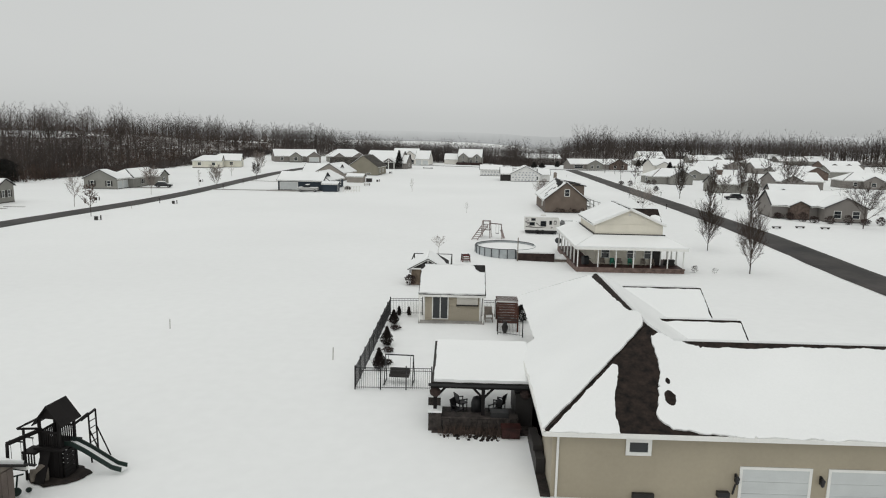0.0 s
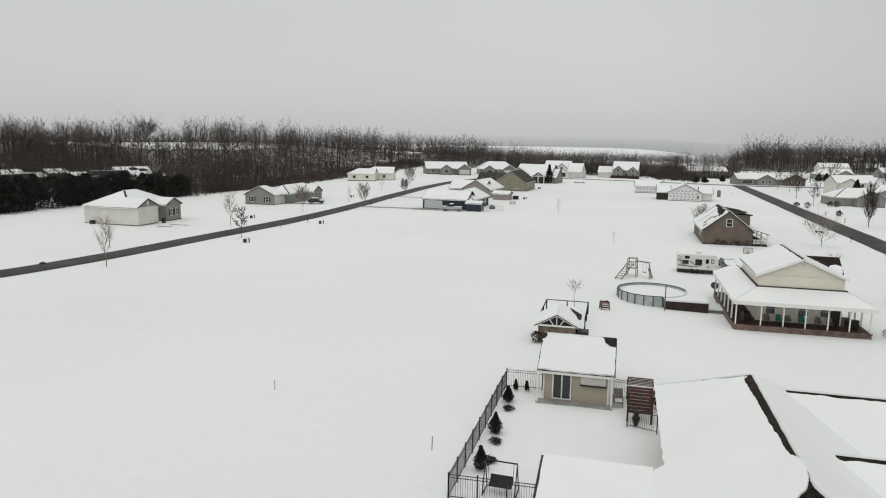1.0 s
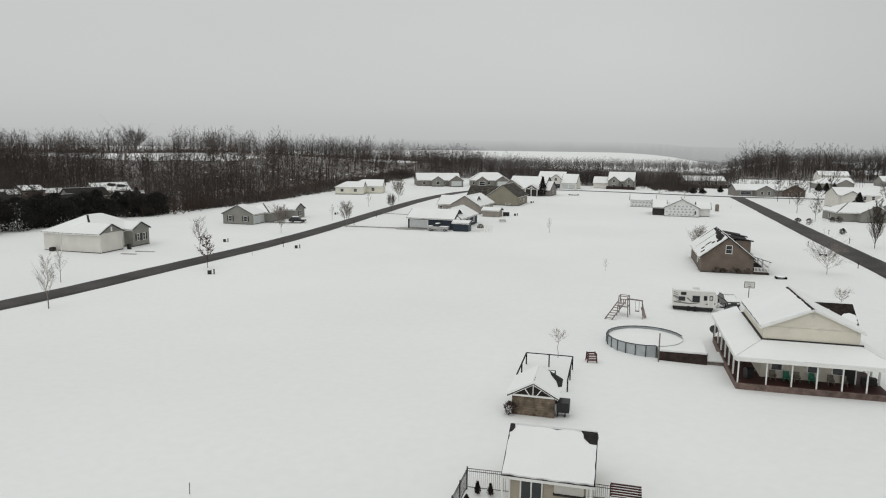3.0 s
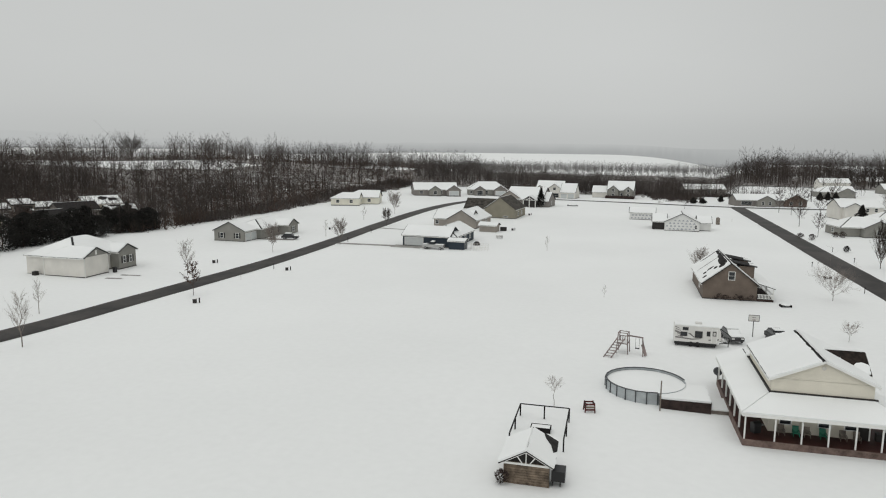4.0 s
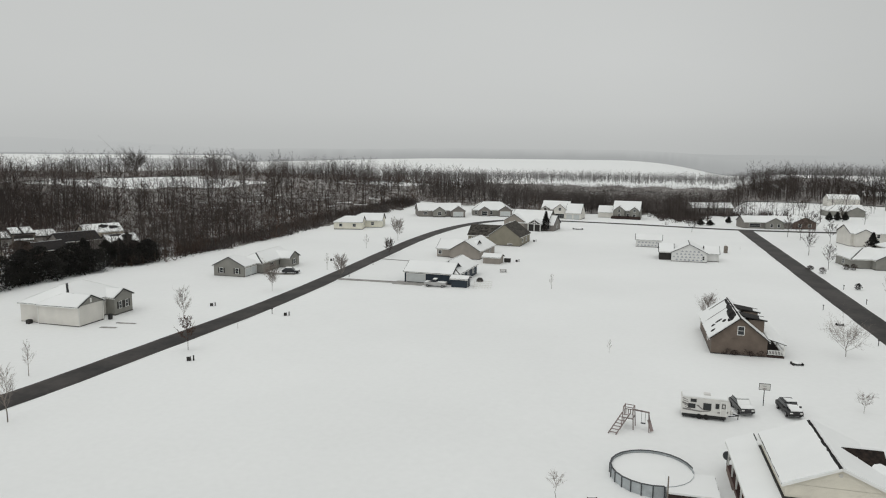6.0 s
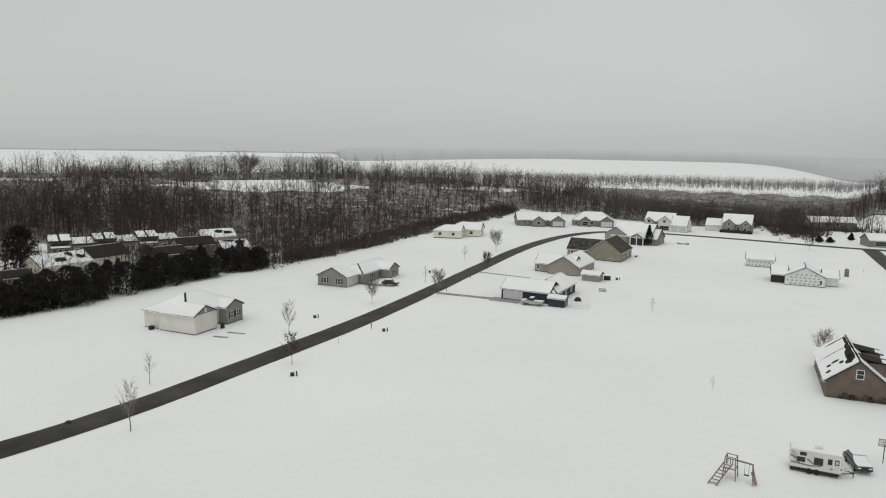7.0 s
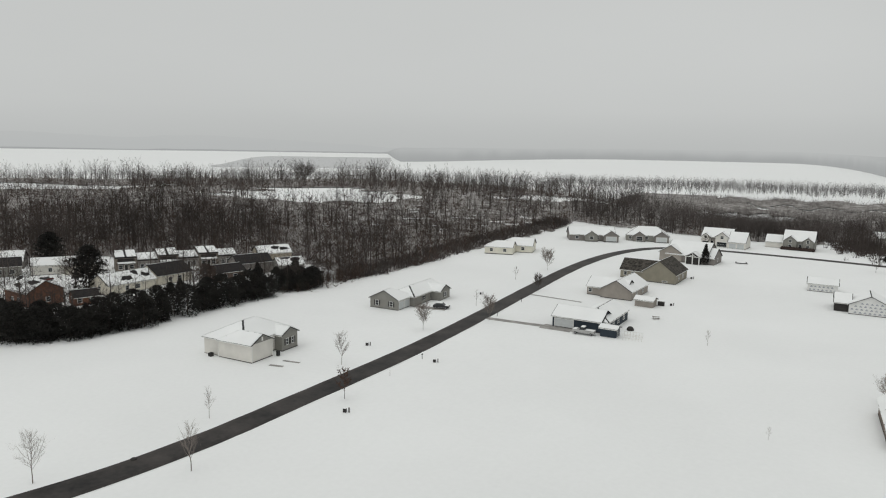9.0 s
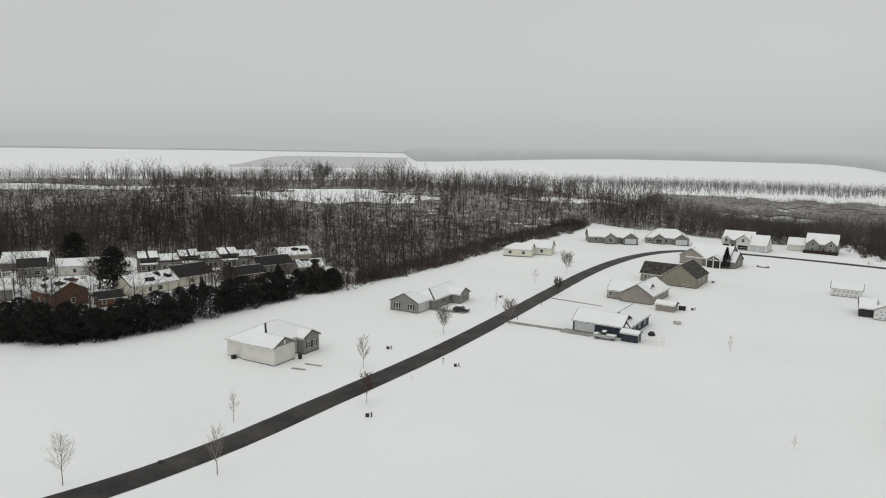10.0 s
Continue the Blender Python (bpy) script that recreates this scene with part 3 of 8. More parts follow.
# The near house: hipped main range, garage range, two front gables.
main = thing("house", "large tan-sided house with snow sliding off its brown shingle roof", "house", 0, 0, 0)
P_W = [(4.7, 48.7, 3.375), (4.7, 37.6, 3.375), (3.9, 37.6, 2.9), (3.9, 26.2, 2.9), (9.2, 31.7, 6.05), (9.2, 44.2, 6.05)]
P_S = [(3.9, 26.2, 2.9), (23, 26.2, 2.9), (23, 30.8, 5.536), (10.1, 30.8, 5.536), (9.2, 31.7, 6.05)]
P_E = [(14.5, 35.1, 2.9), (14.5, 48.7, 2.9), (13.7, 48.7, 3.375), (9.2, 44.2, 6.05), (9.2, 31.7, 6.05), (10.1, 30.8, 5.536)]
P_N = [(13.7, 48.7, 3.375), (4.7, 48.7, 3.375), (9.2, 44.2, 6.05)]
P_G = [(23, 35.4, 2.9), (14.6, 35.4, 2.9), (10.1, 30.8, 5.536), (23, 30.8, 5.536)]
GABLES = ((34.9, 41.1, 38.0, 4.72, 11.2, 16.3), (41.4, 49.3, 45.4, 5.0, 10.2, 16.5))
walls = Shape()
walls.box(4.3, 26.7, -1.2, 22.6, 35.0, 2.82).box(4.3, 30, -0.6, 14.1, 37.3, 2.82).box(6.2, 37.3, -0.6, 14.1, 48.3, 3.2)
walls.slab([(22.6, 26.7, 2.8), (22.6, 35.0, 2.8), (22.6, 30.8, 5.4)], 1, up=(-0.2, 0, 0))
for y0, y1, yc, zr, xa, xb in GABLES:
    walls.box(12, y0 + 0.35, -0.6, xb - 0.4, y1 - 0.35, 2.82)
    walls.slab([(xb - 0.4, y0 + 0.35, 2.8), (xb - 0.4, y1 - 0.35, 2.8), (xb - 0.4, yc, zr - 0.1)], 1, up=(-0.2, 0, 0))
part("wall", walls, TAN, main)
# lap boards on the side that the camera passes
lap = None
for i in range(34):
    z0 = -1.05 + i * 0.112
    if lap is None:
        lap = Shape().add([(4.28, 26.7, 0), (22.6, 26.7, 0), (22.6, 26.7, 0.112), (4.28, 26.7, 0.112), (4.28, 26.678, 0), (22.6, 26.678, 0), (22.6, 26.692, 0.112), (4.28, 26.692, 0.112)], [(4, 5, 6, 7), (0, 1, 5, 4), (3, 7, 6, 2), (0, 4, 7, 3), (1, 2, 6, 5)]).mesh("siding_board", TAN_BOARD)
    b = part("siding_board", lap, TAN_BOARD, main)
    b.location.z = z0
roofs = {}
for key, p in zip("WSENG", (P_W, P_S, P_E, P_N, P_G)):
    up = (0, 0, 1) if key in "WE" else None
    roofs[key] = part("roof_slope", Shape().slab(p, 0.115 if up else 0.10, up), BROWN_SHINGLE, main, "wet brown shingles")
roof = roofs["S"]
grs = []
for y0, y1, yc, zr, xa, xb in GABLES:
    grs.append(part("roof_slope", Shape().slab([(xa, y0, 2.85), (xb, y0, 2.85), (xb, yc, zr), (xa, yc, zr)], 0.10), BROWN_SHINGLE, main))
    grs.append(part("roof_slope", Shape().slab([(xb, y1, 2.85), (xa, y1, 2.85), (xa, yc, zr), (xb, yc, zr)], 0.10), BROWN_SHINGLE, main))
part("gutter", Shape().bar((3.84, 26.14, 2.93), (23, 26.14, 2.93), 0.13, 0.17), TRIM, roof, "white gutter")
part("gutter", Shape().bar((3.84, 26.14, 2.93), (3.84, 37.6, 2.93), 0.13, 0.17), TRIM, roofs["W"], "white gutter")
part("downpipe", Shape().bar((4.5, 26.6, 2.9), (4.5, 26.6, -0.9), 0.09, 0.09), TRIM, main, "white downpipe")


def south(x, y, lift=0.0):
    return Vector((x, y - 0.497 * lift, 2.9 + 0.573 * (y - 26.2) + 0.868 * lift))


def west(y, d, lift=0.0):
    """d: metres in from the eave, on the level."""
    return Vector((3.9 + d - 0.511 * lift, y, 2.9 + 0.594 * d + 0.86 * lift))


up_s, up_w = Vector((0, -0.497, 0.868)), Vector((-0.511, 0, 0.86))
corner_poly = ((4.05, 26.2), (6.95, 26.2), (6.88, 26.9), (6.95, 27.5), (7.06, 28.07), (7.3, 28.8), (7.4, 29.4), (7.2, 29.46), (6.3, 28.56), (5.0, 27.22))
part("roof_snow", Shape().slab(ragged([south(x, y, 0.1) for x, y in corner_poly], 0.10, 0.06), 0.08, up_s), SNOW, roof, "wedge of thick snow with melted edges")
east_poly = [(10.7, 26.32), (12.4, 26.2), (23, 26.2), (23, 30.66), (16.5, 30.58), (13.5, 30.46), (11.4, 30.45), (10.3, 30.78), (9.75, 31.2), (9.22, 31.05), (9.2, 30.5), (9.32, 29.8), (9.2, 29.0), (9.02, 28.4), (8.85, 27.8), (8.62, 27.25), (8.75, 26.8), (9.15, 26.45)]
part("roof_snow", Shape().slab(ragged([south(x, y, 0.1) for x, y in east_poly], 0.10, 0.10, 4.0), 0.09, up_s), SNOW, roof, "thick snow with a ragged melted edge")
west_poly = ((48.6, 0.82), (37.7, 0.8), (37.5, 0.0), (26.45, 0.0), (28.05, 1.72), (30.6, 4.2), (31.65, 5.15), (32.2, 5.33), (33.0, 5.5), (33.7, 5.5), (34.5, 5.22), (37.5, 5.12), (41, 5.06), (43.9, 5.0), (44.1, 5.2))
part("roof_snow", Shape().slab(ragged([west(y, d, 0.1) for y, d in west_poly], 0.12, 0.07, 2.0), 0.07, up_w), SNOW, roofs["W"], "broad sheet of smooth snow")
for key, p, e in (("E", P_E, [0, 0.0, 0.05, 0.03, 0.05, 0.1]), ("N", P_N, [0, 0.07, 0.07]), ("G", P_G, [0, 0.05, 0.04, 0.05])):
    n_ = (Vector(p[1]) - Vector(p[0])).cross(Vector(p[2]) - Vector(p[0])).normalized()
    part("roof_snow", Shape().slab(ragged([v + n_ * 0.1 for v in inset(p, e)], 0.3, 0.04), 0.12, n_), SNOW, roofs[key], "smooth snow")
gi = iter(grs)
for y0, y1, yc, zr, xa, xb in GABLES:
    for p, e in (([(xa, y0, 2.85), (xb, y0, 2.85), (xb, yc, zr), (xa, yc, zr)], [0, 0.14, 0.24, 0]), ([(xb, y1, 2.85), (xa, y1, 2.85), (xa, yc, zr), (xb, yc, zr)], [0, 0, 0.05, 0.12])):
        n_ = (Vector(p[1]) - Vector(p[0])).cross(Vector(p[2]) - Vector(p[0])).normalized()
        part("roof_snow", Shape().slab(ragged([v + n_ * 0.1 for v in inset(p, e)], 0.2, 0.08, yc), 0.12, n_), SNOW, next(gi), "snow with a dark bare ridge")
for hx, hy, rr in ((9.36, 27.85, 0.24), (9.45, 28.66, 0.10)):
    blot = Shape().slab([south(hx + rr * math.cos(a) * (1 + 0.25 * noise.noise((a * 2, hx, hy))), hy + 1.5 * rr * math.sin(a), 0.185) for a in [k * 2 * math.pi / 18 for k in range(18)]], 0.012, up_s)
    part("melt_hole", blot, BROWN_SHINGLE, roof, "bare shingles showing through a melted hole")
window(main, (7.85, 26.64, 2.27), 0, 0.76, 0.46, t=0.15)
panel_door("garage_door", main, (13.6, 26.69, -0.75), 0, 2.75, 2.15, GARAGE)
panel_door("garage_door", main, (17.25, 26.69, -0.75), 0, 2.75, 2.15, GARAGE)
for x in (11.95, 15.45):
    lamp = part("wall_lamp", Shape().box(x - 0.04, 26.60, 0.85, x + 0.04, 26.69, 1.2).bar((x, 26.6, 1.18), (x, 26.48, 1.2), 0.03), BLACK, main, "black lantern wall lamp")
    part("lantern", Shape().lathe([(0.03, 0.8), (0.08, 0.88), (0.10, 1.05), (0.11, 1.08), (0.02, 1.18)], 8, pose(x, 26.46, 0)), BLACK, lamp)
part("hose_reel", Shape().box(11.2, 26.45, 0.2, 11.7, 26.69, 0.42).bar((11.85, 26.6, 0.3), (11.95, 26.6, 0.75), 0.06), BLACK, main, "wall-mounted hose reel")
part("meter_box", Shape().box(7.7, 26.5, -0.3, 8.6, 26.69, 0.22), DARK_TRIM, main, "dark utility box on the wall")

# Patio roof over an outdoor kitchen.
patio = thing("patio_cover", "dark timber patio cover under thick snow, on stone piers", "patio cover", 0, 0, 0)
PR = [(-1.05, 32.9, 2.42), (4.0, 32.9, 2.42), (4.0, 37.8, 3.1), (-1.05, 37.8, 3.1)]
pr = Shape().slab(PR, 0.12)
proof = part("roof", pr, DARK_TRIM, patio)
n_ = (Vector(PR[1]) - Vector(PR[0])).cross(Vector(PR[2]) - Vector(PR[0])).normalized()
part("roof_snow", Shape().slab(ragged([v + n_ * 0.12 for v in inset(PR, [0.03, -0.15, 0.1, 0.12])], 0.3, 0.05), 0.16, n_), SNOW, proof, "thick settled snow")
part("beam", Shape().box(-1.1, 32.95, 2.2, 4.1, 33.12, 2.42), PLAYWOOD, patio)
part("gutter", Shape().bar((-1.2, 32.82, 2.42), (4.05, 32.82, 2.42), 0.12, 0.12), BLACK, patio, "dark gutter along the eave")
part("beam", Shape().box(-0.98, 33.1, 2.22, -0.82, 37.7, 2.4), PLAYWOOD, patio)
for x, y, z1 in ((-0.85, 33.1, 2.25), (1.6, 33.1, 2.25), (-0.85, 37.5, 2.9), (3.9, 37.5, 2.9)):
    p_ = part("post", Shape().box(x - 0.09, y - 0.09, 0, x + 0.09, y + 0.09, z1), PLAYWOOD, patio)
    for s in (-1, 1):
        if -1 < x + s * 0.5 < 4.1:
            part("brace", Shape().bar((x, y, z1 - 0.6), (x + s * 0.55, y, z1 - 0.02), 0.1), PLAYWOOD, p_)
for x, y in ((-0.85, 33.1), (-0.95, 35.2)):
    pier = part("stone_pier", Shape().box(x - 0.33, y - 0.33, -0.2, x + 0.33, y + 0.33, 0.95), DARKSTONE, patio, "dark stone pier", bevel=0.03)
    part("snow_cap", Shape().box(x - 0.36, y - 0.36, 0.95, x + 0.36, y + 0.36, 1.06), SNOW, pier)
part("hanging_heater", Shape().lathe([(0.12, 2.0), (0.42, 2.06), (0.46, 2.14), (0.2, 2.3), (0.05, 2.36)], 14, pose(1.6, 33.6, 0)), BLACK, patio, "black dome heater below the beam")
for x in (-0.85, 3.75):
    part("hanging_basket", Shape().lathe([(0.08, 1.72), (0.26, 1.86), (0.3, 2.05), (0.1, 2.2)], 10, pose(x, 33.0, 0)), SHRUB, patio, "withered hanging basket")
kitchen = thing("outdoor_kitchen", "stone outdoor kitchen counter below the patio cover", "outdoor kitchen", 0, 0, 0)
k_ = Shape()
rng_ = random.Random(4)
for row in range(4):
    x = -0.4
    while x < 3.3:
        w_ = rng_.uniform(0.22, 0.5)
        blk = part("stone_block", Shape().box(x, 32.72 - rng_.uniform(0, 0.05), row * 0.2 - 0.1, min(x + w_ - 0.02, 3.35), 33.3, row * 0.2 + 0.085), DARKSTONE, kitchen)
        x += w_
part("counter_top", Shape().box(-0.5, 32.68, 0.70, 3.4, 33.4, 0.77), DARKSTONE, kitchen, "stone counter slab darkened for shade", bevel=0.015)
part("grill_box", Shape().box(2.0, 32.75, 0.77, 2.9, 33.35, 1.02), BLACK, kitchen, "black built-in grill")
single("barbecue_smoker", Shape().lathe([(0.05, 0.0), (0.28, 0.1), (0.33, 0.5), (0.33, 0.95), (0.25, 1.2), (0.06, 1.3)], 16), BLACK, "round black kettle smoker standing on the patio", "smoker", 1.35, 34.3, 0.02, smooth=True)
single("planter_box", Shape().box(-0.45, -0.3, 0, 0.45, 0.3, 0.5).box(-0.5, -0.35, 0.5, 0.5, 0.35, 0.56), RUSTED, "rusty dark red metal cooler box beside the counter", "cooler", 3.0, 32.35, -0.02)
single("patio_floor", Shape().box(-1.0, 32.5, -0.25, 4.3, 35.9, 0.03), DARKSTONE, "paving darkened for the shade below the patio cover", "paving", kind="structure")
single("garden_wall", Shape().box(3.85, 28.5, -0.3, 4.25, 31.9, 0.7).box(3.8, 29.3, 0.7, 4.25, 30.4, 0.95), DARK_TRIM, "dark low bin store against the house wall", "bin store")


def patio_chair(x, y, yaw):
    c = thing("patio_chair", "dark metal patio chair dusted with snow", "chair", x, y, 0.03, yaw, "chairs on the patio")
    part("seat", Shape().box(-0.26, -0.26, 0.38, 0.26, 0.26, 0.44), BLACK, c)
    part("backrest", Shape().slab([(-0.26, 0.24, 0.44), (0.26, 0.24, 0.44), (0.26, 0.36, 0.95), (-0.26, 0.36, 0.95)], 0.04), BLACK, c)
    for sx in (-0.23, 0.23):
        part("armrest", Shape().bar((sx, -0.26, 0.62), (sx, 0.3, 0.64), 0.05), BLACK, c)
        for sy in (-0.23, 0.23):
            part("leg", Shape().bar((sx, sy, 0), (sx, sy, 0.62), 0.04), BLACK, c)
    return c


ch = patio_chair(0.3, 34.6, 60)
for m in (pose(0.5, 35.6, 0.03, 0, 0, 120), pose(2.3, 34.6, 0.03, 0, 0, -60), pose(2.6, 35.6, 0.03, 0, 0, -120)):
    copy_thing(ch, m)
single("mulch_bed", Shape().box(3.86, 26.6, -0.3, 4.28, 32.4, gz(4, 29) + 0.05), MULCH, "dark wet mulch strip along the house wall", "flower bed", kind="structure")
# Dark block added to give the house wall's shade below the cover.
single("shade_block", Shape().box(3.3, 33.6, 0, 4.2, 36.6, 1.7).box(3.25, 33.55, 1.7, 4.25, 36.65, 1.78), DARK_TRIM, "tall dark block added for shade against the house below the patio cover", "cabinet")
rub = Shape()
for i in range(46):
    x, y, s = random.uniform(-0.4, 2.4), random.uniform(31.75, 32.3), random.uniform(0.03, 0.10)
    rub.lathe([(s, -0.05), (s * 0.8, s * 0.5), (0.02, s * 0.8)], 6, pose(x, y, gz(x, y)))
tagged(single("rubble", rub, MULCH, "loose stones and dead plants poking through the snow", "rubble"), kind="stuff")

# Garden shed with the sliding door.
SZ = 0.5
shed = thing("garden_shed", "tan-sided garden shed with a sliding glass door and snowy roof", "shed", 0, 0, SZ)
add_wing(shed, (-2.5, 1.95, 52.35, 58.2, 2.3, "x", 0, 0), TAN, SHINGLE, edge=0.05, slope=0.50, o=0.4)
for i in range(20):
    part("siding_board", Shape().add([(-2.5, 52.35, i * 0.115), (1.95, 52.35, i * 0.115), (1.95, 52.345, i * 0.115 + 0.115), (-2.5, 52.345, i * 0.115 + 0.115), (-2.5, 52.322, i * 0.115), (1.95, 52.322, i * 0.115)], [(4, 5, 2, 3), (0, 1, 5, 4), (0, 4, 3), (1, 2, 5)]), TAN, shed)
sd = part("sliding_door", Shape().box(-1.85, 52.25, 0.12, -1.77, 52.36, 2.08).box(-0.63, 52.25, 0.12, -0.55, 52.36, 2.08).box(-1.77, 52.25, 2.0, -0.63, 52.36, 2.08).box(-1.77, 52.25, 0.12, -0.63, 52.36, 0.2).box(-1.24, 52.24, 0.2, -1.16, 52.36, 2.0), TRIM, shed, "white-framed sliding door")
part("pane", Shape().box(-1.77, 52.29, 0.2, -1.24, 52.31, 2.0), GLASS, sd)
part("pane", Shape().box(-1.16, 52.29, 0.2, -0.63, 52.31, 2.0), GLASS, sd)
aw = part("serving_shutter", Shape().box(0.1, 52.2, 1.35, 1.75, 52.33, 2.12), BLINDS, shed, "closed pale serving shutter")
part("sill", Shape().box(0.05, 52.1, 1.26, 1.8, 52.33, 1.33), DARK_TRIM, aw)
for x in (-2.5, 1.87):
    part("corner_board", Shape().box(x, 52.3, 0, x + 0.1, 52.34, 2.28), TRIM, shed)
part("corner_post", Shape().box(-2.85, 51.72, -0.4, -2.75, 51.82, 2.1), TRIM, shed)
part("corner_post", Shape().box(2.1, 51.72, -0.4, 2.2, 51.82, 2.1), TRIM, shed)
part("step_slab", Shape().box(-2.9, 51.6, -0.4, 2.25, 52.35, 0.02), CONCRETE, shed, "concrete step below the door")
for sgn, pts in ((1, ((1.35, 0.0), (2.32, 0.0), (2.32, 0.95), (1.9, 0.9), (1.55, 0.55), (1.5, 0.25))), (-1, ((-2.88, 0), (-2.6, 0), (-2.55, 0.3), (-2.7, 0.6), (-2.88, 0.7)))):
    q = [Vector((x, 55.275 - v * 0.894, SZ * 0 + 2.3 + 0.5 * 2.925 - v * 0.447)) + Vector((0, -0.447, 0.894)) * 0.252 for x, v in pts]
    part("bare_patch", Shape().slab(q, 0.012, (0, -0.447, 0.894)), SHINGLE, shed, "bare dark shingles where snow slid off")

# Small barn-wood cook house with an open gable.
GZ_ = gz(-3, 69) + 0.02
cook = thing("cook_house", "small weathered barn-wood cook house with open gable truss", "cook house", 0, 0, GZ_)
wl_ = Shape().box(-4.6, 67.9, -0.4, -1.25, 68.05, 1.75).box(-4.6, 68.05, -0.4, -4.48, 71.6, 1.75).box(-4.48, 71.45, -0.4, -1.25, 71.6, 1.75)
part("wall", wl_, BARNWOOD, cook)
for i in range(9):
    part("plank", Shape().box(-4.62, 67.86, -0.05 + i * 0.2, -1.23, 67.9, 0.13 + i * 0.2), BARNWOOD, cook)
for x in (-1.3, -4.5):
    for y in (68.0, 71.5):
        part("post", Shape().box(x - 0.08, y - 0.08, -0.3, x + 0.08, y + 0.08, 1.8), PLAYWOOD, cook)
cp = roof_planes(-4.6, -1.25, 67.9, 71.6, 1.8, 0.55, "y", 0, 0, 0.35)
for i, p in enumerate(cp):
    n_ = (Vector(p[1]) - Vector(p[0])).cross(Vector(p[2]) - Vector(p[0])).normalized()
    croof = part("roof_slope", Shape().slab(p, 0.08), SHINGLE, cook)
    part("roof_snow", Shape().slab(ragged([v + n_ * 0.08 for v in inset(p, [0.03, 0.03, -0.05, 0.03])], 0.25, 0.05), 0.14, n_), SNOW, croof, "thick settled snow")
tr = Shape()
for a, b in (((-4.9, 67.6, 1.66), (-2.93, 67.6, 2.74)), ((-0.95, 67.6, 1.66), (-2.93, 67.6, 2.74)), ((-4.6, 67.6, 1.75), (-1.25, 67.6, 1.75))):
    tr.bar(a, b, 0.08, 0.14)
for x in (-3.6, -2.93, -2.25):
    tr.bar((-2.93 + (x + 2.93) * 0.35, 67.6, 1.75), (x, 67.6, 2.35 if x != -2.93 else 2.7), 0.07)
q = [Vector((-2.93 + u, y, 1.8 + 0.55 * (1.675 - u) + 0.01)) + Vector((0.482, 0, 0.876)) * 0.225 for u, y in ((0.75, 72.0), (1.9, 72.0), (1.95, 70.2), (1.7, 69.6), (1.45, 70.6), (1.0, 71.2))]
part("bare_patch", Shape().slab(q, 0.02, (0.482, 0, 0.876)), SHINGLE, cook, "bare dark roofing where snow slid off")
part("truss", tr, TRIM, cook, "white painted gable truss")
# Dark sheet in place of the shade inside the open gable.
part("gable_shade_sheet", Shape().slab([(-4.5, 67.95, 1.76), (-1.35, 67.95, 1.76), (-2.93, 67.95, 2.6)], 0.03), DARK_TRIM, cook)
part("grill", Shape().box(-1.1, 68.1, 0.45, -0.1, 69.3, 1.25).box(-1.05, 68.35, -0.2, -0.98, 68.95, 0.55).box(-0.47, 68.35, -0.2, -0.4, 68.95, 0.55), BLACK, cook, "black grill at the open side")
deck = thing("deck_rail", "open dark-framed deck railing in the snow", "railing", 0, 0, gz(-3, 79))
for x, y in ((-5.25, 75), (-5.25, 78.5), (-5.25, 82), (-3, 82), (-0.7, 82), (-0.7, 78.5), (-0.7, 75)):
    part("post", Shape().box(x - 0.06, y - 0.06, -0.3, x + 0.06, y + 0.06, 1.2), PLAYWOOD, deck)
for a, b in (((-5.25, 75), (-5.25, 82)), ((-5.25, 82), (-0.7, 82)), ((-0.7, 82), (-0.7, 75))):
    part("rail", Shape().bar((*a, 1.2), (*b, 1.2), 0.12, 0.07), PLAYWOOD, deck)
bench = thing("bench", "low snow-capped wooden bench inside the deck railing", "bench", -3.0, 79.0, gz(-3, 79), 0)
part("frame", Shape().box(-0.9, -0.5, 0, 0.9, -0.42, 0.45).box(-0.9, 0.42, 0, 0.9, 0.5, 0.45).box(-0.9, -0.5, 0.4, -0.82, 0.5, 0.45).box(0.82, -0.5, 0.4, 0.9, 0.5, 0.45), PLAYWOOD, bench)
part("snow_cap", Shape().box(-0.85, -0.42, 0.3, 0.85, 0.42, 0.42), SNOW, bench)

# Porch house.
HZ = -0.75
porch = thing("house", "cream-gabled house with a deep wrap-round porch under snow", "house", 0, 0, HZ)
add_wing(porch, (16.9, 25.2, 84.6, 95.0, 5.35, "y", 0, 0), CREAM, SHINGLE, edge=-0.02, slope=0.44, o=0.3, ridge={0: 0.22, 1: 0.02})
for sx in (-1, 1):
    part("rake_board", Shape().bar((21.05, 84.28, 7.2), (21.05 + sx * 4.5, 84.28, 5.22), 0.06, 0.2), TRIM, porch, "white rake board")
add_wing(porch, (20.0, 25.7, 88.2, 92.4, 5.35, "x", 0, 0), CREAM, BROWN_SHINGLE, edge=0.08, slope=0.64, o=0.3, bare=(0,))
zs = lambda y: 5.35 + 0.64 * (y - 88.2) + 0.12
bs = Shape().slab(ragged([(x, y, zs(y)) for x, y in ((23.3, 87.95), (25.9, 87.95), (25.9, 88.9), (25.3, 89.1), (24.9, 89.0), (24.6, 88.7), (24.1, 88.95), (23.6, 89.5))], 0.2, 0.1), 0.12, (0, -0.54, 0.84))
part("roof_snow", bs, SNOW, porch, "snow left on the half-bare slope")
part("rear_wall", Shape().box(16.9, 95.0, -0.6, 25.2, 98.5, 3.2), CREAM, porch)
rear = part("rear_roof", Shape().slab([(25.4, 98.9, 3.2), (16.7, 98.9, 3.2), (16.7, 95.05, 4.1), (25.4, 95.05, 4.1)], 0.1, (0, 0.24, 0.97)), SHINGLE, porch)
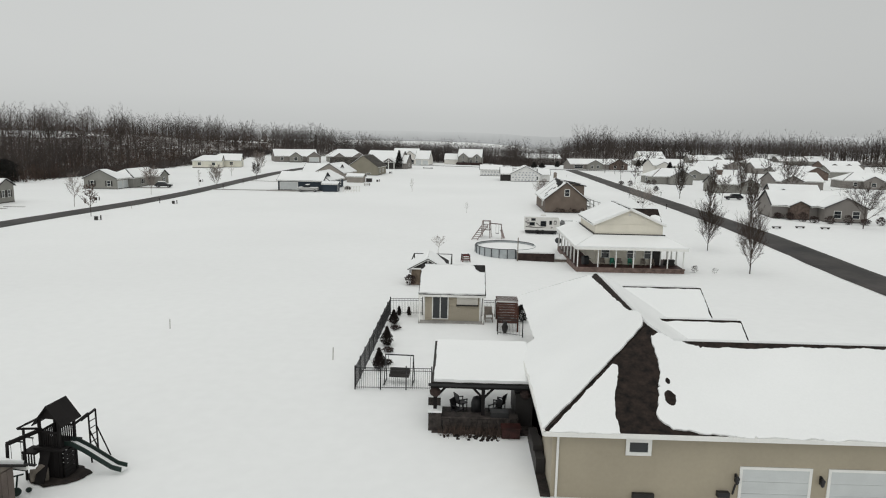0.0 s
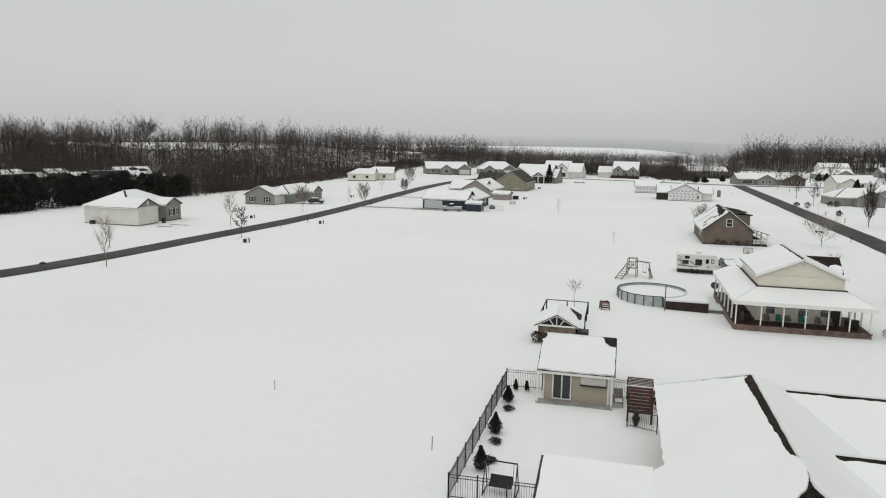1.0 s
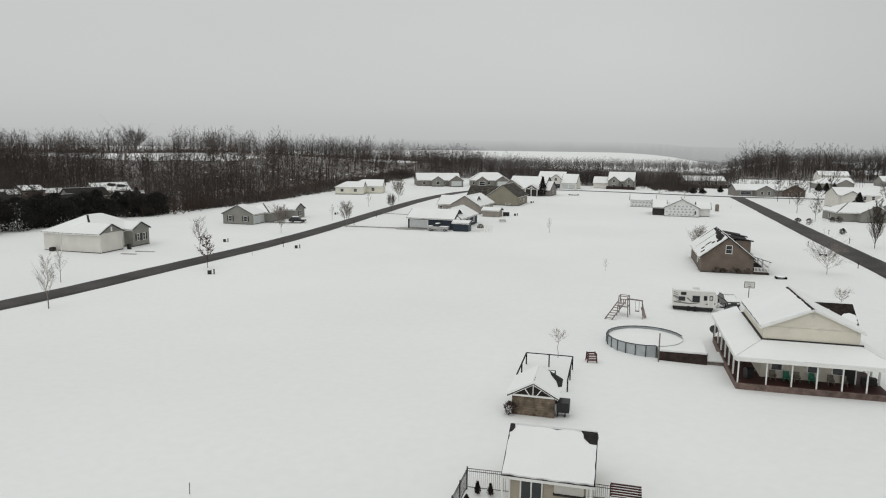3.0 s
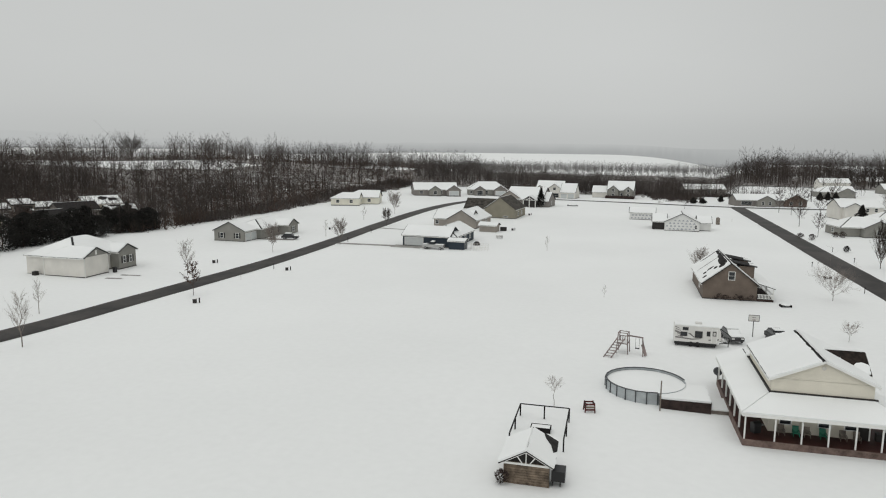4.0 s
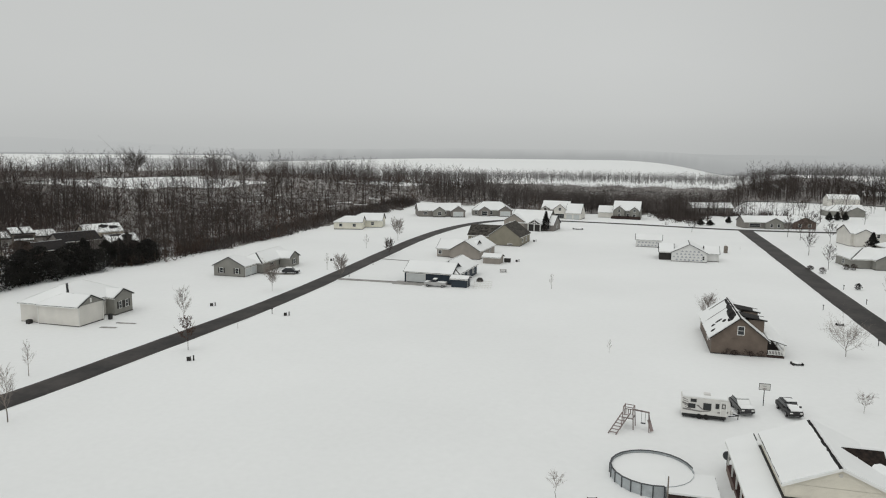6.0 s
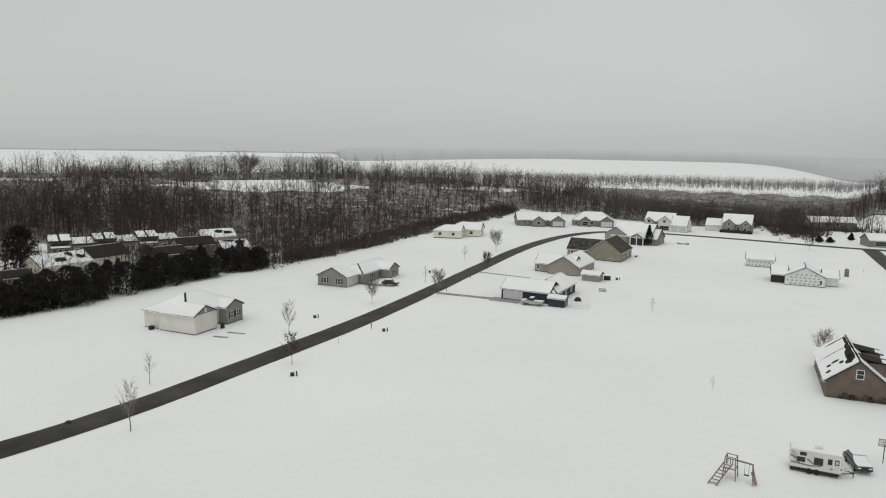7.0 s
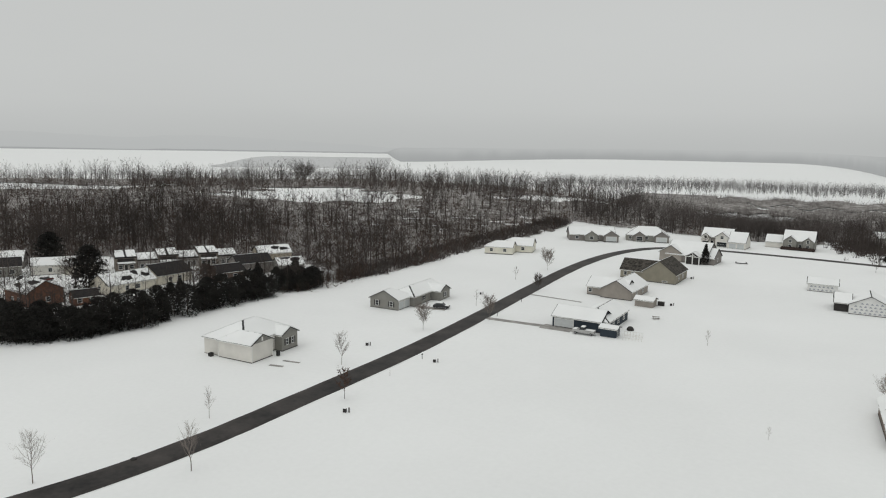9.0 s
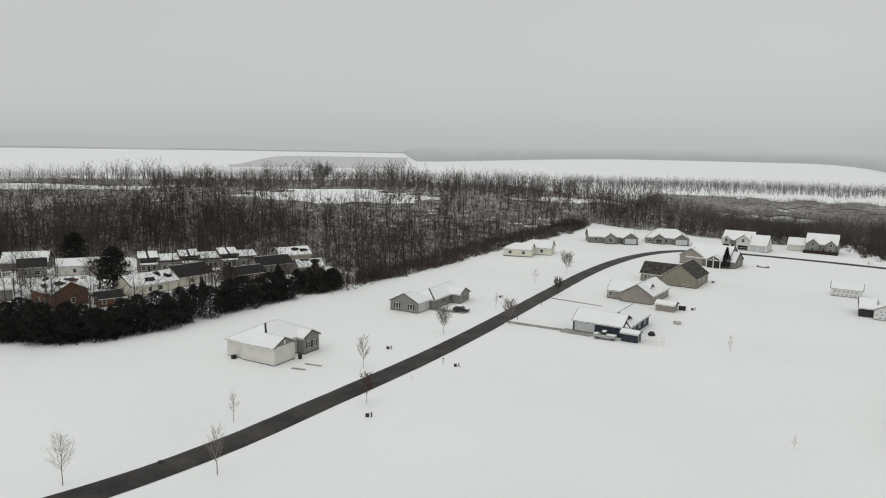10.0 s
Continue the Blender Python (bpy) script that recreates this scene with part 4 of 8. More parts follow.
part("roof_snow", Shape().slab([(25.45, 98.95, 3.3), (16.65, 98.95, 3.3), (16.65, 95.08, 4.2), (25.45, 95.08, 4.2)], 0.15, (0, 0.24, 0.97)), SNOW, rear, "thick settled snow")
pd = [[(14.2, 81.8, 2.75), (27.6, 81.8, 2.75), (25.2, 84.6, 3.85), (16.9, 84.6, 3.85)], [(14.2, 98.8, 2.75), (14.2, 81.8, 2.75), (16.9, 84.6, 3.85), (16.9, 98.8, 3.85)], [(27.6, 81.8, 2.75), (27.6, 89.2, 2.75), (25.2, 89.2, 3.85), (25.2, 84.6, 3.85)]]
for p in pd:
    n_ = (Vector(p[1]) - Vector(p[0])).cross(Vector(p[2]) - Vector(p[0])).normalized()
    prf = part("porch_roof", Shape().slab(p, 0.10), SHINGLE, porch)
    part("roof_snow", Shape().slab([v + n_ * 0.10 for v in inset(p, [-0.04, 0.0, 0.12, 0.0])], 0.15, n_), SNOW, prf, "thick settled snow")
    a, b = Vector(p[0]), Vector(p[1])
    part("fascia", Shape().bar(a + Vector((0, 0, -0.07)), b + Vector((0, 0, -0.05)), 0.16, 0.30), TRIM, prf)
part("porch_floor", Shape().box(14.4, 82.0, 0.15, 27.3, 84.6, 0.33).box(14.4, 84.6, 0.15, 16.9, 98.5, 0.33).box(25.2, 84.6, 0.15, 27.3, 89.0, 0.33), DECKWOOD, porch, "dark red deck boards")
part("porch_skirt", Shape().box(14.35, 81.95, -0.6, 27.35, 82.0, 0.3).box(14.35, 82.0, -0.6, 14.4, 98.5, 0.3).box(27.3, 82.0, -0.6, 27.35, 89.0, 0.3), SKIRT, porch, "weathered timber skirt below the deck")
part("edge_board", Shape().box(14.3, 81.9, 0.22, 27.4, 82.03, 0.37), SKIRT, porch)
for x in (14.5, 16.95, 19.1, 21.2, 23.3, 25.3, 27.2):
    part("porch_post", Shape().box(x - 0.06, 82.05, 0.3, x + 0.06, 82.17, 2.7), TRIM, porch)
for y in (84.8, 87.5, 90.2, 92.9, 95.6, 98.3):
    part("porch_post", Shape().box(14.42, y - 0.075, 0.3, 14.57, y + 0.075, 2.7), TRIM, porch)
for y in (84.9, 87.0, 88.9):
    part("porch_post", Shape().box(27.12, y - 0.075, 0.3, 27.27, y + 0.075, 2.7), TRIM, porch)
for x, w_ in ((18.3, 0.9), (21.5, 0.95), (23.6, 0.9)):
    window(porch, (x, 84.59, 1.75), 0, w_, 1.2)
panel_door("door", porch, (24.6, 84.59, 0.33), 0, 0.9, 2.05, DARK_TRIM)
part("gable_vent", Shape().lathe([(0.18, 0), (0.18, 0.05)], 10, pose(21.05, 84.6, 6.55, 90)), BLINDS, porch)
part("wall_joint_strip", Shape().box(16.72, 84.42, 4.02, 25.5, 84.6, 4.14).box(16.72, 84.6, 4.02, 16.9, 95.0, 4.14), DARK_TRIM, porch, "dark strip where the porch roof meets the wall")


def porch_chair(x, y, yaw, m_, label):
    c = thing("porch_chair", label, "chair", x, y, HZ + 0.33, yaw, "chairs on the porch")
    part("seat", Shape().box(-0.28, -0.28, 0.36, 0.28, 0.28, 0.43), m_, c)
    part("backrest", Shape().slab([(-0.28, 0.24, 0.43), (0.28, 0.24, 0.43), (0.28, 0.4, 1.05), (-0.28, 0.4, 1.05)], 0.04), m_, c)
    for sx in (-0.26, 0.26):
        part("armrest", Shape().bar((sx, -0.28, 0.6), (sx, 0.3, 0.62), 0.06), m_, c)
        for sy in (-0.24, 0.24):
            part("leg", Shape().bar((sx, sy, 0), (sx, sy, 0.6), 0.05), m_, c)
    c.scale = (0.95, 0.95, 0.78)
    return c


for x, m_, lab in ((17.9, GREYWOOD, "weathered grey wooden porch chair"), (20.0, GREYWOOD, "weathered grey wooden porch chair"), (22.9, GREYWOOD, "weathered grey wooden porch chair"), (24.0, GREYWOOD, "weathered grey wooden porch chair"), (19.1, GREENPLASTIC, "green plastic porch chair against the wall"), (21.3, GREENPLASTIC, "green plastic porch chair against the wall")):
    porch_chair(x, 84.0, 0, m_, lab)
gr = thing("grill", "black covered gas grill at the porch corner", "grill", 15.7, 83.7, HZ + 0.33, 30)
part("body", Shape().box(-0.35, -0.28, 0.1, 0.35, 0.28, 0.8), BLACK, gr)
part("lid", Shape().lathe([(0.3, -0.38), (0.3, 0.38)], 14, pose(0, 0, 0.82, 0, 90, 0)), BLACK, gr)
part("side_shelf", Shape().box(0.35, -0.22, 0.74, 0.75, 0.22, 0.79), STEEL, gr)
single("storage_box", Shape().box(-0.6, -0.3, 0, 0.6, 0.3, 0.62).box(-0.63, -0.33, 0.62, 0.63, 0.33, 0.68), DARK_TRIM, "dark storage box beside the porch door", "storage box", 26.3, 84.8, HZ + 0.33)

# Brown house beyond the camper.
bz = gz(21, 148)
brown = make_house("brown-sided house with a steep half-bare snowy roof and side porch", 21.6, 148.3, 0, [(-4.2, 4.2, -8.0, 8.4, 2.7, "y", 0, 0)], BROWN_SIDING, SHINGLE, wins=[(0, "S", 0.15, 4.05, 0.9, 1.3), (0, "W", 3, 1.5, 1.2, 1.0)], slope=0.8, edge=0.12, z=bz)
pf = [[(7.0, -8.1, 2.1), (7.0, 6.5, 2.1), (4.2, 6.5, 2.95), (4.2, -8.1, 2.95)]]
pr_ = part("porch_roof", Shape().slab(pf[0], 0.08), SHINGLE, brown)
n_ = (Vector(pf[0][1]) - Vector(pf[0][0])).cross(Vector(pf[0][2]) - Vector(pf[0][0])).normalized()
part("roof_snow", Shape().slab([v + n_ * 0.08 for v in inset(pf[0], 0.05)], 0.14, n_), SNOW, pr_)
part("porch_floor", Shape().box(4.2, -8.0, -0.4, 6.8, 6.4, 0.35), DARKDECK, brown)
for y in (-7.85, -2.3, 2.0, 6.2):
    part("porch_post", Shape().box(6.62, y - 0.1, 0.35, 6.82, y + 0.1, 2.15), TRIM, brown)
for y in (-7.9, 2.0):
    part("rail", Shape().box(4.3, y - 0.04, 1.1, 6.65, y + 0.04, 1.2).box(4.3, y - 0.03, 0.45, 6.65, y + 0.03, 0.52), TRIM, brown, "white porch railing")
part("rail", Shape().box(6.68, -7.8, 1.1, 6.76, 2.0, 1.2).box(6.69, -7.8, 0.45, 6.75, 2.0, 0.52), TRIM, brown, "white porch railing")
for k in range(11):
    part("baluster", Shape().box(4.4 + 0.22 * k, -7.92, 0.5, 4.5 + 0.22 * k, -7.88, 1.12), TRIM, brown)
for y in (-4.2, 1.8):
    d_ = part("dormer", Shape().box(1.6, y - 1.3, 3.4, 4.0, y + 1.3, 5.35), BROWN_SIDING, brown)
    part("dormer_roof", Shape().slab([(0.1, y - 1.6, 5.95), (4.35, y - 1.6, 5.25), (4.35, y + 1.6, 5.25), (0.1, y + 1.6, 5.95)], 0.18), SHINGLE, d_, "bare dark dormer roof")
    part("dormer_snow", Shape().slab(ragged([(3.2, y - 1.4, 5.64), (4.3, y - 1.45, 5.44), (4.3, y + 0.6, 5.44), (3.4, y + 0.4, 5.6)], 0.2, 0.08), 0.1, (0, 0, 1)), SNOW, d_)
    window(brown, (4.0, y, 4.55), 90, 0.9, 1.0)
for k, (u, v, rr, rs) in enumerate(((-5.9, 3.5, 1.0, 0.45), (-4.6, 2.7, 0.6, 0.3), (-2.9, 2.1, 0.5, 0.5), (-2.5, 3.9, 2.6, 0.5), (0.8, 4.15, 2.6, 0.35), (-4.6, 3.9, 1.9, 0.5), (-3.4, 1.2, 0.5, 0.3), (-5.9, 0.9, 0.5, 0.35), (4.6, 4.3, 2.6, 0.25), (7.0, 3.0, 0.25, 1.4), (1.6, 2.4, 0.12, 2.0))):
    q = []
    for a in range(16):
        a = a * 2 * math.pi / 16
        wob = 1 + 0.35 * noise.noise((a * 1.3, k * 3.0, 0))
        y_, d_ = u + rr * math.cos(a) * wob, min(4.45, v + rs * math.sin(a) * wob)
        q.append(Vector((-4.55 + d_, y_, 2.7 - 0.28 + 0.8 * d_)) + Vector((-0.625, 0, 0.781)) * 0.245)
    part("bare_patch", Shape().slab(q[::-1], 0.012, (-0.625, 0, 0.781)), SHINGLE, brown, "dark shingles showing through thin snow")



# ---- the other houses, west road first ----
wh = make_house("long white-sided house with grey gables and smooth snowy roof", -98.2, 133.5, 0,
           [(-2.2, 6.6, -8.6, -2.4, 3.7, "x", 1, 0), (-6.6, 4.4, -8.2, 6.5, 3.7, "y", 1, 1), (-2.0, 6.4, 0.8, 5.8, 3.5, "x", 0, 0)],
           [WHITE_SIDING, WHITE_SIDING, GREY_SIDING], GREY_SHINGLE, wins=[(2, "E", -0.9, 1.8, 0.7, 1.3), (2, "E", 0.9, 1.8, 0.7, 1.3)],
           slope=0.5, edge=0.05, shutters=DARK_TRIM)
part("gable_vent", Shape().box(6.64, -5.7, 3.95, 6.68, -5.3, 4.75), TRIM, wh, "white louvred vent")
for x, y in ((-2.26, -8.66), (6.66, -8.5), (6.66, -2.5)):
    part("downpipe", Shape().bar((x, y, 0.05), (x, y, 3.6), 0.09), TRIM, wh)
part("gable_face", Shape().slab([(6.615, -8.5, 3.74), (6.615, -2.5, 3.74), (6.615, -5.5, 5.2)], 0.03, (1, 0, 0)), GREY_SIDING, wh, "grey gable siding")
single("wheelie_bin", Shape().box(-0.28, -0.3, 0, 0.28, 0.3, 0.95).box(-0.3, -0.33, 0.95, 0.3, 0.33, 1.05), BLACK, "black wheelie bin beside a garage", "bin", -90.6, 131.6, gz(-90.6, 131.6))
single("air_conditioner", Shape().box(-0.4, -0.4, 0, 0.4, 0.4, 0.75).lathe([(0.3, 0.75), (0.3, 0.8)], 12), DARK_TRIM, "grey air conditioning unit against the white wall", "air conditioner", -102.0, 124.3, gz(-102, 124.3))
make_house("grey-sided ranch house with black shutters and snowy roof", -90.6, 191.5, 0,
           [(-9.0, -0.2, -11.4, -3.5, 2.8, "y", 0, 1), (-6.5, 1.2, -5.0, 12.0, 2.8, "y", 1, 0), (-3.0, 4.2, 5.0, 10.8, 2.8, "x", 0, 0)],
           GREY_SIDING, GREY_SHINGLE, wins=[(0, "S", -2.2, 1.5, 0.9, 1.3), (0, "S", 2.3, 1.5, 0.9, 1.3), (1, "E", -3.0, 1.5, 1.2, 1.2), (2, "E", 0, 1.5, 1.4, 1.3), (1, "E", 2.0, 1.5, 0.9, 1.3)],
           garages=[(0, "E", 0.8, 2.7, 2.1), (0, "E", -2.2, 2.4, 2.1)], shutters=DARK_TRIM, edge=0.06)
make_house("pale yellow split house with a snowy hipped roof", -102.3, 291.5, 12,
           [(-9.5, 2.0, -9.0, -1.0, 2.9, "x", 1, 0), (-5.0, 9.0, -1.5, 8.5, 2.9, "x", 1, 0)], YELLOW, GREY_SHINGLE,
           wins=[(0, "S", -3, 1.6, 1.2, 1.1), (0, "S", 2.5, 1.6, 1.2, 1.1), (1, "S", 3, 1.6, 1.2, 1.2), (1, "E", 0, 1.6, 1.4, 1.3), (0, "E", 1.5, 1.6, 1.0, 1.1)], edge=0.04)
make_house("grey ranch house with two front gables at the wood's edge", -81.8, 341.6, 25,
           [(-11.0, 10.0, -4.0, 5.0, 2.9, "x", 0, 0), (-4.0, 1.6, -6.0, 1.0, 2.7, "y", 0, 0), (4.4, 11.0, -6.5, 2.0, 2.7, "y", 0, 0)], [TAUPE_SIDING, GREY_SIDING, TAUPE_SIDING], GREY_SHINGLE,
           wins=[(0, "S", -7, 1.5, 1.4, 1.2), (1, "S", 0, 1.5, 1.5, 1.4), (0, "S", 2.5, 1.5, 1.0, 1.2)], garages=[(2, "S", 0, 4.6, 2.2)], slope=0.66, edge=0.04)
make_house("grey-sided house with a broad snowy hipped roof", -59.5, 356.5, 14,
           [(-9.6, 9.6, -4.5, 6.0, 2.9, "x", 1, 1), (-6.4, -1.0, -6.4, 1.0, 2.7, "y", 0, 0), (3.0, 9.4, -6.6, 1.0, 2.7, "y", 0, 0)], [GREY_SIDING, TAUPE_SIDING, TAUPE_SIDING], GREY_SHINGLE,
           wins=[(1, "S", 0, 1.3, 2.6, 1.9), (0, "S", -0.4, 1.5, 1.2, 1.4), (0, "S", -7.8, 1.5, 1.0, 1.2)], garages=[(2, "S", 0, 4.6, 2.2)], slope=0.66, edge=0.04)
# Wide ground-floor panes are added for the shade of a porch recess.
make_house("two-storey pale house with dormers and a triple garage", -25.5, 359.5, -8,
           [(-9.5, 3.5, -3.0, 6.5, 4.3, "x", 0, 0), (2.8, 10.0, -5.5, 5.0, 3.0, "x", 0, 0), (-3.0, 2.6, -4.6, 3.0, 4.6, "y", 0, 0), (-9.3, -5.4, -4.4, 3.0, 4.3, "y", 0, 0)], [TAUPE_SIDING, WHITE_SIDING, WHITE_SIDING, WHITE_SIDING], SHINGLE,
           wins=[(2, "S", 0, 4.4, 1.2, 1.2), (3, "S", 0, 4.2, 1.0, 1.1), (0, "S", -1.8, 1.5, 1.2, 1.8), (2, "S", 0, 1.3, 4.2, 1.9), (3, "S", 0, 1.3, 2.6, 1.9)], garages=[(1, "S", -1.8, 2.8, 2.2), (1, "S", 1.6, 2.8, 2.2)], slope=0.75, edge=0.1, shutters=None)
make_house("grey stone house with steep gables and a low garage", 1.5, 370.5, -6,
           [(-3.0, 9.5, -3.0, 7.0, 4.2, "x", 0, 0), (-10.5, -3.0, -1.0, 6.0, 2.8, "x", 0, 0), (-2.5, 2.4, -4.4, 3.0, 4.2, "y", 0, 0), (5.0, 9.0, -4.2, 3.0, 4.2, "y", 0, 0)], [GREY_SIDING, WHITE_SIDING, GREY_SIDING, GREY_SIDING], GREY_SHINGLE,
           wins=[(2, "S", 0, 1.6, 1.2, 1.4), (2, "S", 0, 4.0, 1.0, 1.2), (3, "S", 0, 1.6, 1.2, 1.4), (3, "S", 0, 4.0, 1.0, 1.2), (0, "S", 0.6, 1.6, 1.0, 2.0)], slope=0.8, edge=0.1)
sh = Shape()
for i in range(14):
    sh.lathe([(0.5, 0), (0.9, 0.4), (0.6, 1.2), (0.1, 1.6)], 7, pose(-3 + i * 0.95, -5.2, 0))
tagged(single("foundation_shrubs", sh, SHRUB, "dark winter shrubs along the front of a stone house", "shrubs", 1.5, 370.5, gz(1.5, 370.5), -6, smooth=True), kind="stuff")

# cluster inside the bend
make_house("slate blue ranch house with a wide pale garage door", -42.3, 191.5, -4,
           [(-6.4, 6.0, -7.0, 1.0, 2.7, "x", 0, 0), (-1.0, 7.4, -6.0, 10.0, 2.7, "y", 1, 0)], BLUE_SIDING, SHINGLE,
           wins=[(1, "S", 0.2, 1.5, 1.0, 1.2), (1, "S", 1.6, 1.5, 0.9, 1.2), (1, "E", -4, 1.5, 1.2, 1.2), (1, "E", 0, 1.5, 1.2, 1.2), (1, "E", 4.5, 1.5, 1.2, 1.2)],
           garages=[(0, "S", -3.2, 4.8, 2.1)], edge=0.12)
make_house("small slate blue shed with a thick snow roof", -34.4, 183.0, -4, [(-1.9, 1.9, -1.5, 1.5, 2.1, "x", 0, 0)], BLUE_SIDING, SHINGLE, slope=0.3, edge=0.0, category="shed", doors=[(0, "E", 0, BLUE_SIDING)])
make_house("tan ranch house with a broad gable and snowy roof", -44.2, 231.5, -6,
           [(-7.0, 5.0, -6.5, 1.5, 2.6, "x", 0, 0), (-2.2, 7.0, -8.0, 8.0, 2.6, "y", 0, 0)], [BEIGE_SIDING, BEIGE_SIDING], GREY_SHINGLE,
           wins=[(1, "E", -3, 1.5, 1.2, 1.2), (1, "E", 3, 1.5, 1.2, 1.2), (0, "S", -5, 1.4, 1.0, 1.0)], slope=0.6, edge=0.07)
make_house("small tan shed with a snow-covered roof", -33.2, 219.2, -6, [(-2.5, 2.5, -2.0, 2.0, 1.9, "x", 0, 0)], BEIGE_SIDING, SHINGLE, slope=0.35, edge=0.0, category="shed")
make_house("olive-sided house with bare dark shingles and a tall gable", -39.5, 261.5, -6,
           [(-9.5, 2.0, -4.0, 5.0, 2.8, "x", 0, 0), (-1.2, 9.6, -6.5, 8.0, 3.2, "y", 0, 0)], OLIVE_SIDING, OLD_SHINGLE, bare={0: (0, 1), 1: (1,)}, slope=0.72,
           wins=[(0, "S", -4, 1.5, 1.0, 1.2), (0, "S", -1.5, 1.5, 0.9, 1.2), (1, "E", -3, 1.5, 1.2, 1.2), (1, "E", 2, 1.5, 1.2, 1.2), (1, "S", 2.0, 0.6, 1.6, 0.3)], edge=0.08)
gh = make_house("grey house with a white-trussed gabled back porch", -33.0, 306.5, -10,
                [(-7.5, 8.0, -6.6, 8.0, 2.9, "x", 0, 0), (-10.0, -1.4, -6.8, 9.0, 3.4, "y", 0, 0), (1.0, 6.0, -9.0, 0.0, 2.9, "y", 0, 0), (5.0, 10.5, -6.0, 4.0, 2.6, "x", 0, 0)], [TAUPE_SIDING, BEIGE_SIDING, DARK_TRIM, TAUPE_SIDING], GREY_SHINGLE, slope=0.62, edge=0.05,
                wins=[(0, "S", -3, 1.5, 1.2, 1.3), (3, "S", 0.5, 1.5, 1.0, 1.3), (3, "E", 0, 1.5, 1.2, 1.3)])
for x in (1.0, 3.5, 6.0):
    part("porch_post", Shape().box(x - 0.15, -9.35, -0.2, x + 0.15, -9.1, 2.8), TRIM, gh)
for a, b in (((0.9, -9.2, 2.9), (3.5, -9.2, 4.5)), ((6.1, -9.2, 2.9), (3.5, -9.2, 4.5)), ((0.9, -9.2, 2.85), (6.1, -9.2, 2.85)), ((3.5, -9.2, 2.9), (3.5, -9.2, 4.4)), ((2.2, -9.2, 2.9), (3.5, -9.2, 3.7)), ((4.8, -9.2, 2.9), (3.5, -9.2, 3.7))):
    part("truss_bar", Shape().bar(a, b, 0.14, 0.2), TRIM, gh)

# wrapped new-builds
def wrap_marks(h, wing, rows, cols, z0, dz, side="S"):
    """Printed marks in rows on the house wrap."""
    for r_ in range(rows):
        for c_ in range(cols):
            u = (c_ - (cols - 1) / 2) * 1.15 + (0.3 if r_ % 2 else 0)
            half = (wing[1] - wing[0]) / 2
            z_ = z0 + r_ * dz
            if abs(u) > half - 0.5 or z_ > wing[4] + 0.5 * (half - abs(u)) - 0.5:
                continue
            x, y, z = on_face(wing, side, u, z_)
            part("printed_mark", Shape().box(x - 0.34, y - 0.012, z - 0.2, x + 0.34, y + 0.002, z - 0.03).box(x - 0.18, y - 0.012, z + 0.02, x + 0.18, y + 0.002, z + 0.2), PRINT, h)


w1 = (-5.0, 5.0, -4.0, 6.0, 2.7, "y", 0, 0)
# Left wing is a solid dark box, its colour giving an open porch's shade.
nb = make_house("unfinished house wrapped in printed white sheeting", 22.4, 242.5, -2, [w1, (-8.5, -4.5, -2.0, 6.0, 2.5, "x", 0, 0), (4.6, 8.5, -1.0, 6.0, 2.4, "x", 0, 0)], [WRAP, DARK_TRIM, WRAP], GREY_SHINGLE, slope=0.5, edge=0.12, wins=[(0, "S", 4.0, 1.3, 0.5, 1.1)])
wrap_marks(nb, w1, 4, 9, 0.6, 0.85)
for x in (8.3,):
    part("porch_post", Shape().box(x - 0.08, -1.3, -0.2, x + 0.08, -1.1, 2.4), TRIM, nb)
w2 = (-4.2, 4.2, -2.2, 3.0, 2.5, "x", 0, 0)
nb2 = make_house("unfinished garage wrapped in printed white sheeting", 11.7, 269.5, -2, [w2], WRAP, GREY_SHINGLE, slope=0.6, edge=0.1)
wrap_marks(nb2, w2, 2, 7, 0.6, 0.95)
single("portable_toilet", Shape().box(-0.55, -0.55, 0, 0.55, 0.55, 2.1).lathe([(0.75, 2.1), (0.3, 2.35)], 4, pose(0, 0, 0, 0, 0, 45)), GREYWOOD, "grey portable toilet beside the building site", "portable toilet", 35.5, 262.0, gz(35, 262))

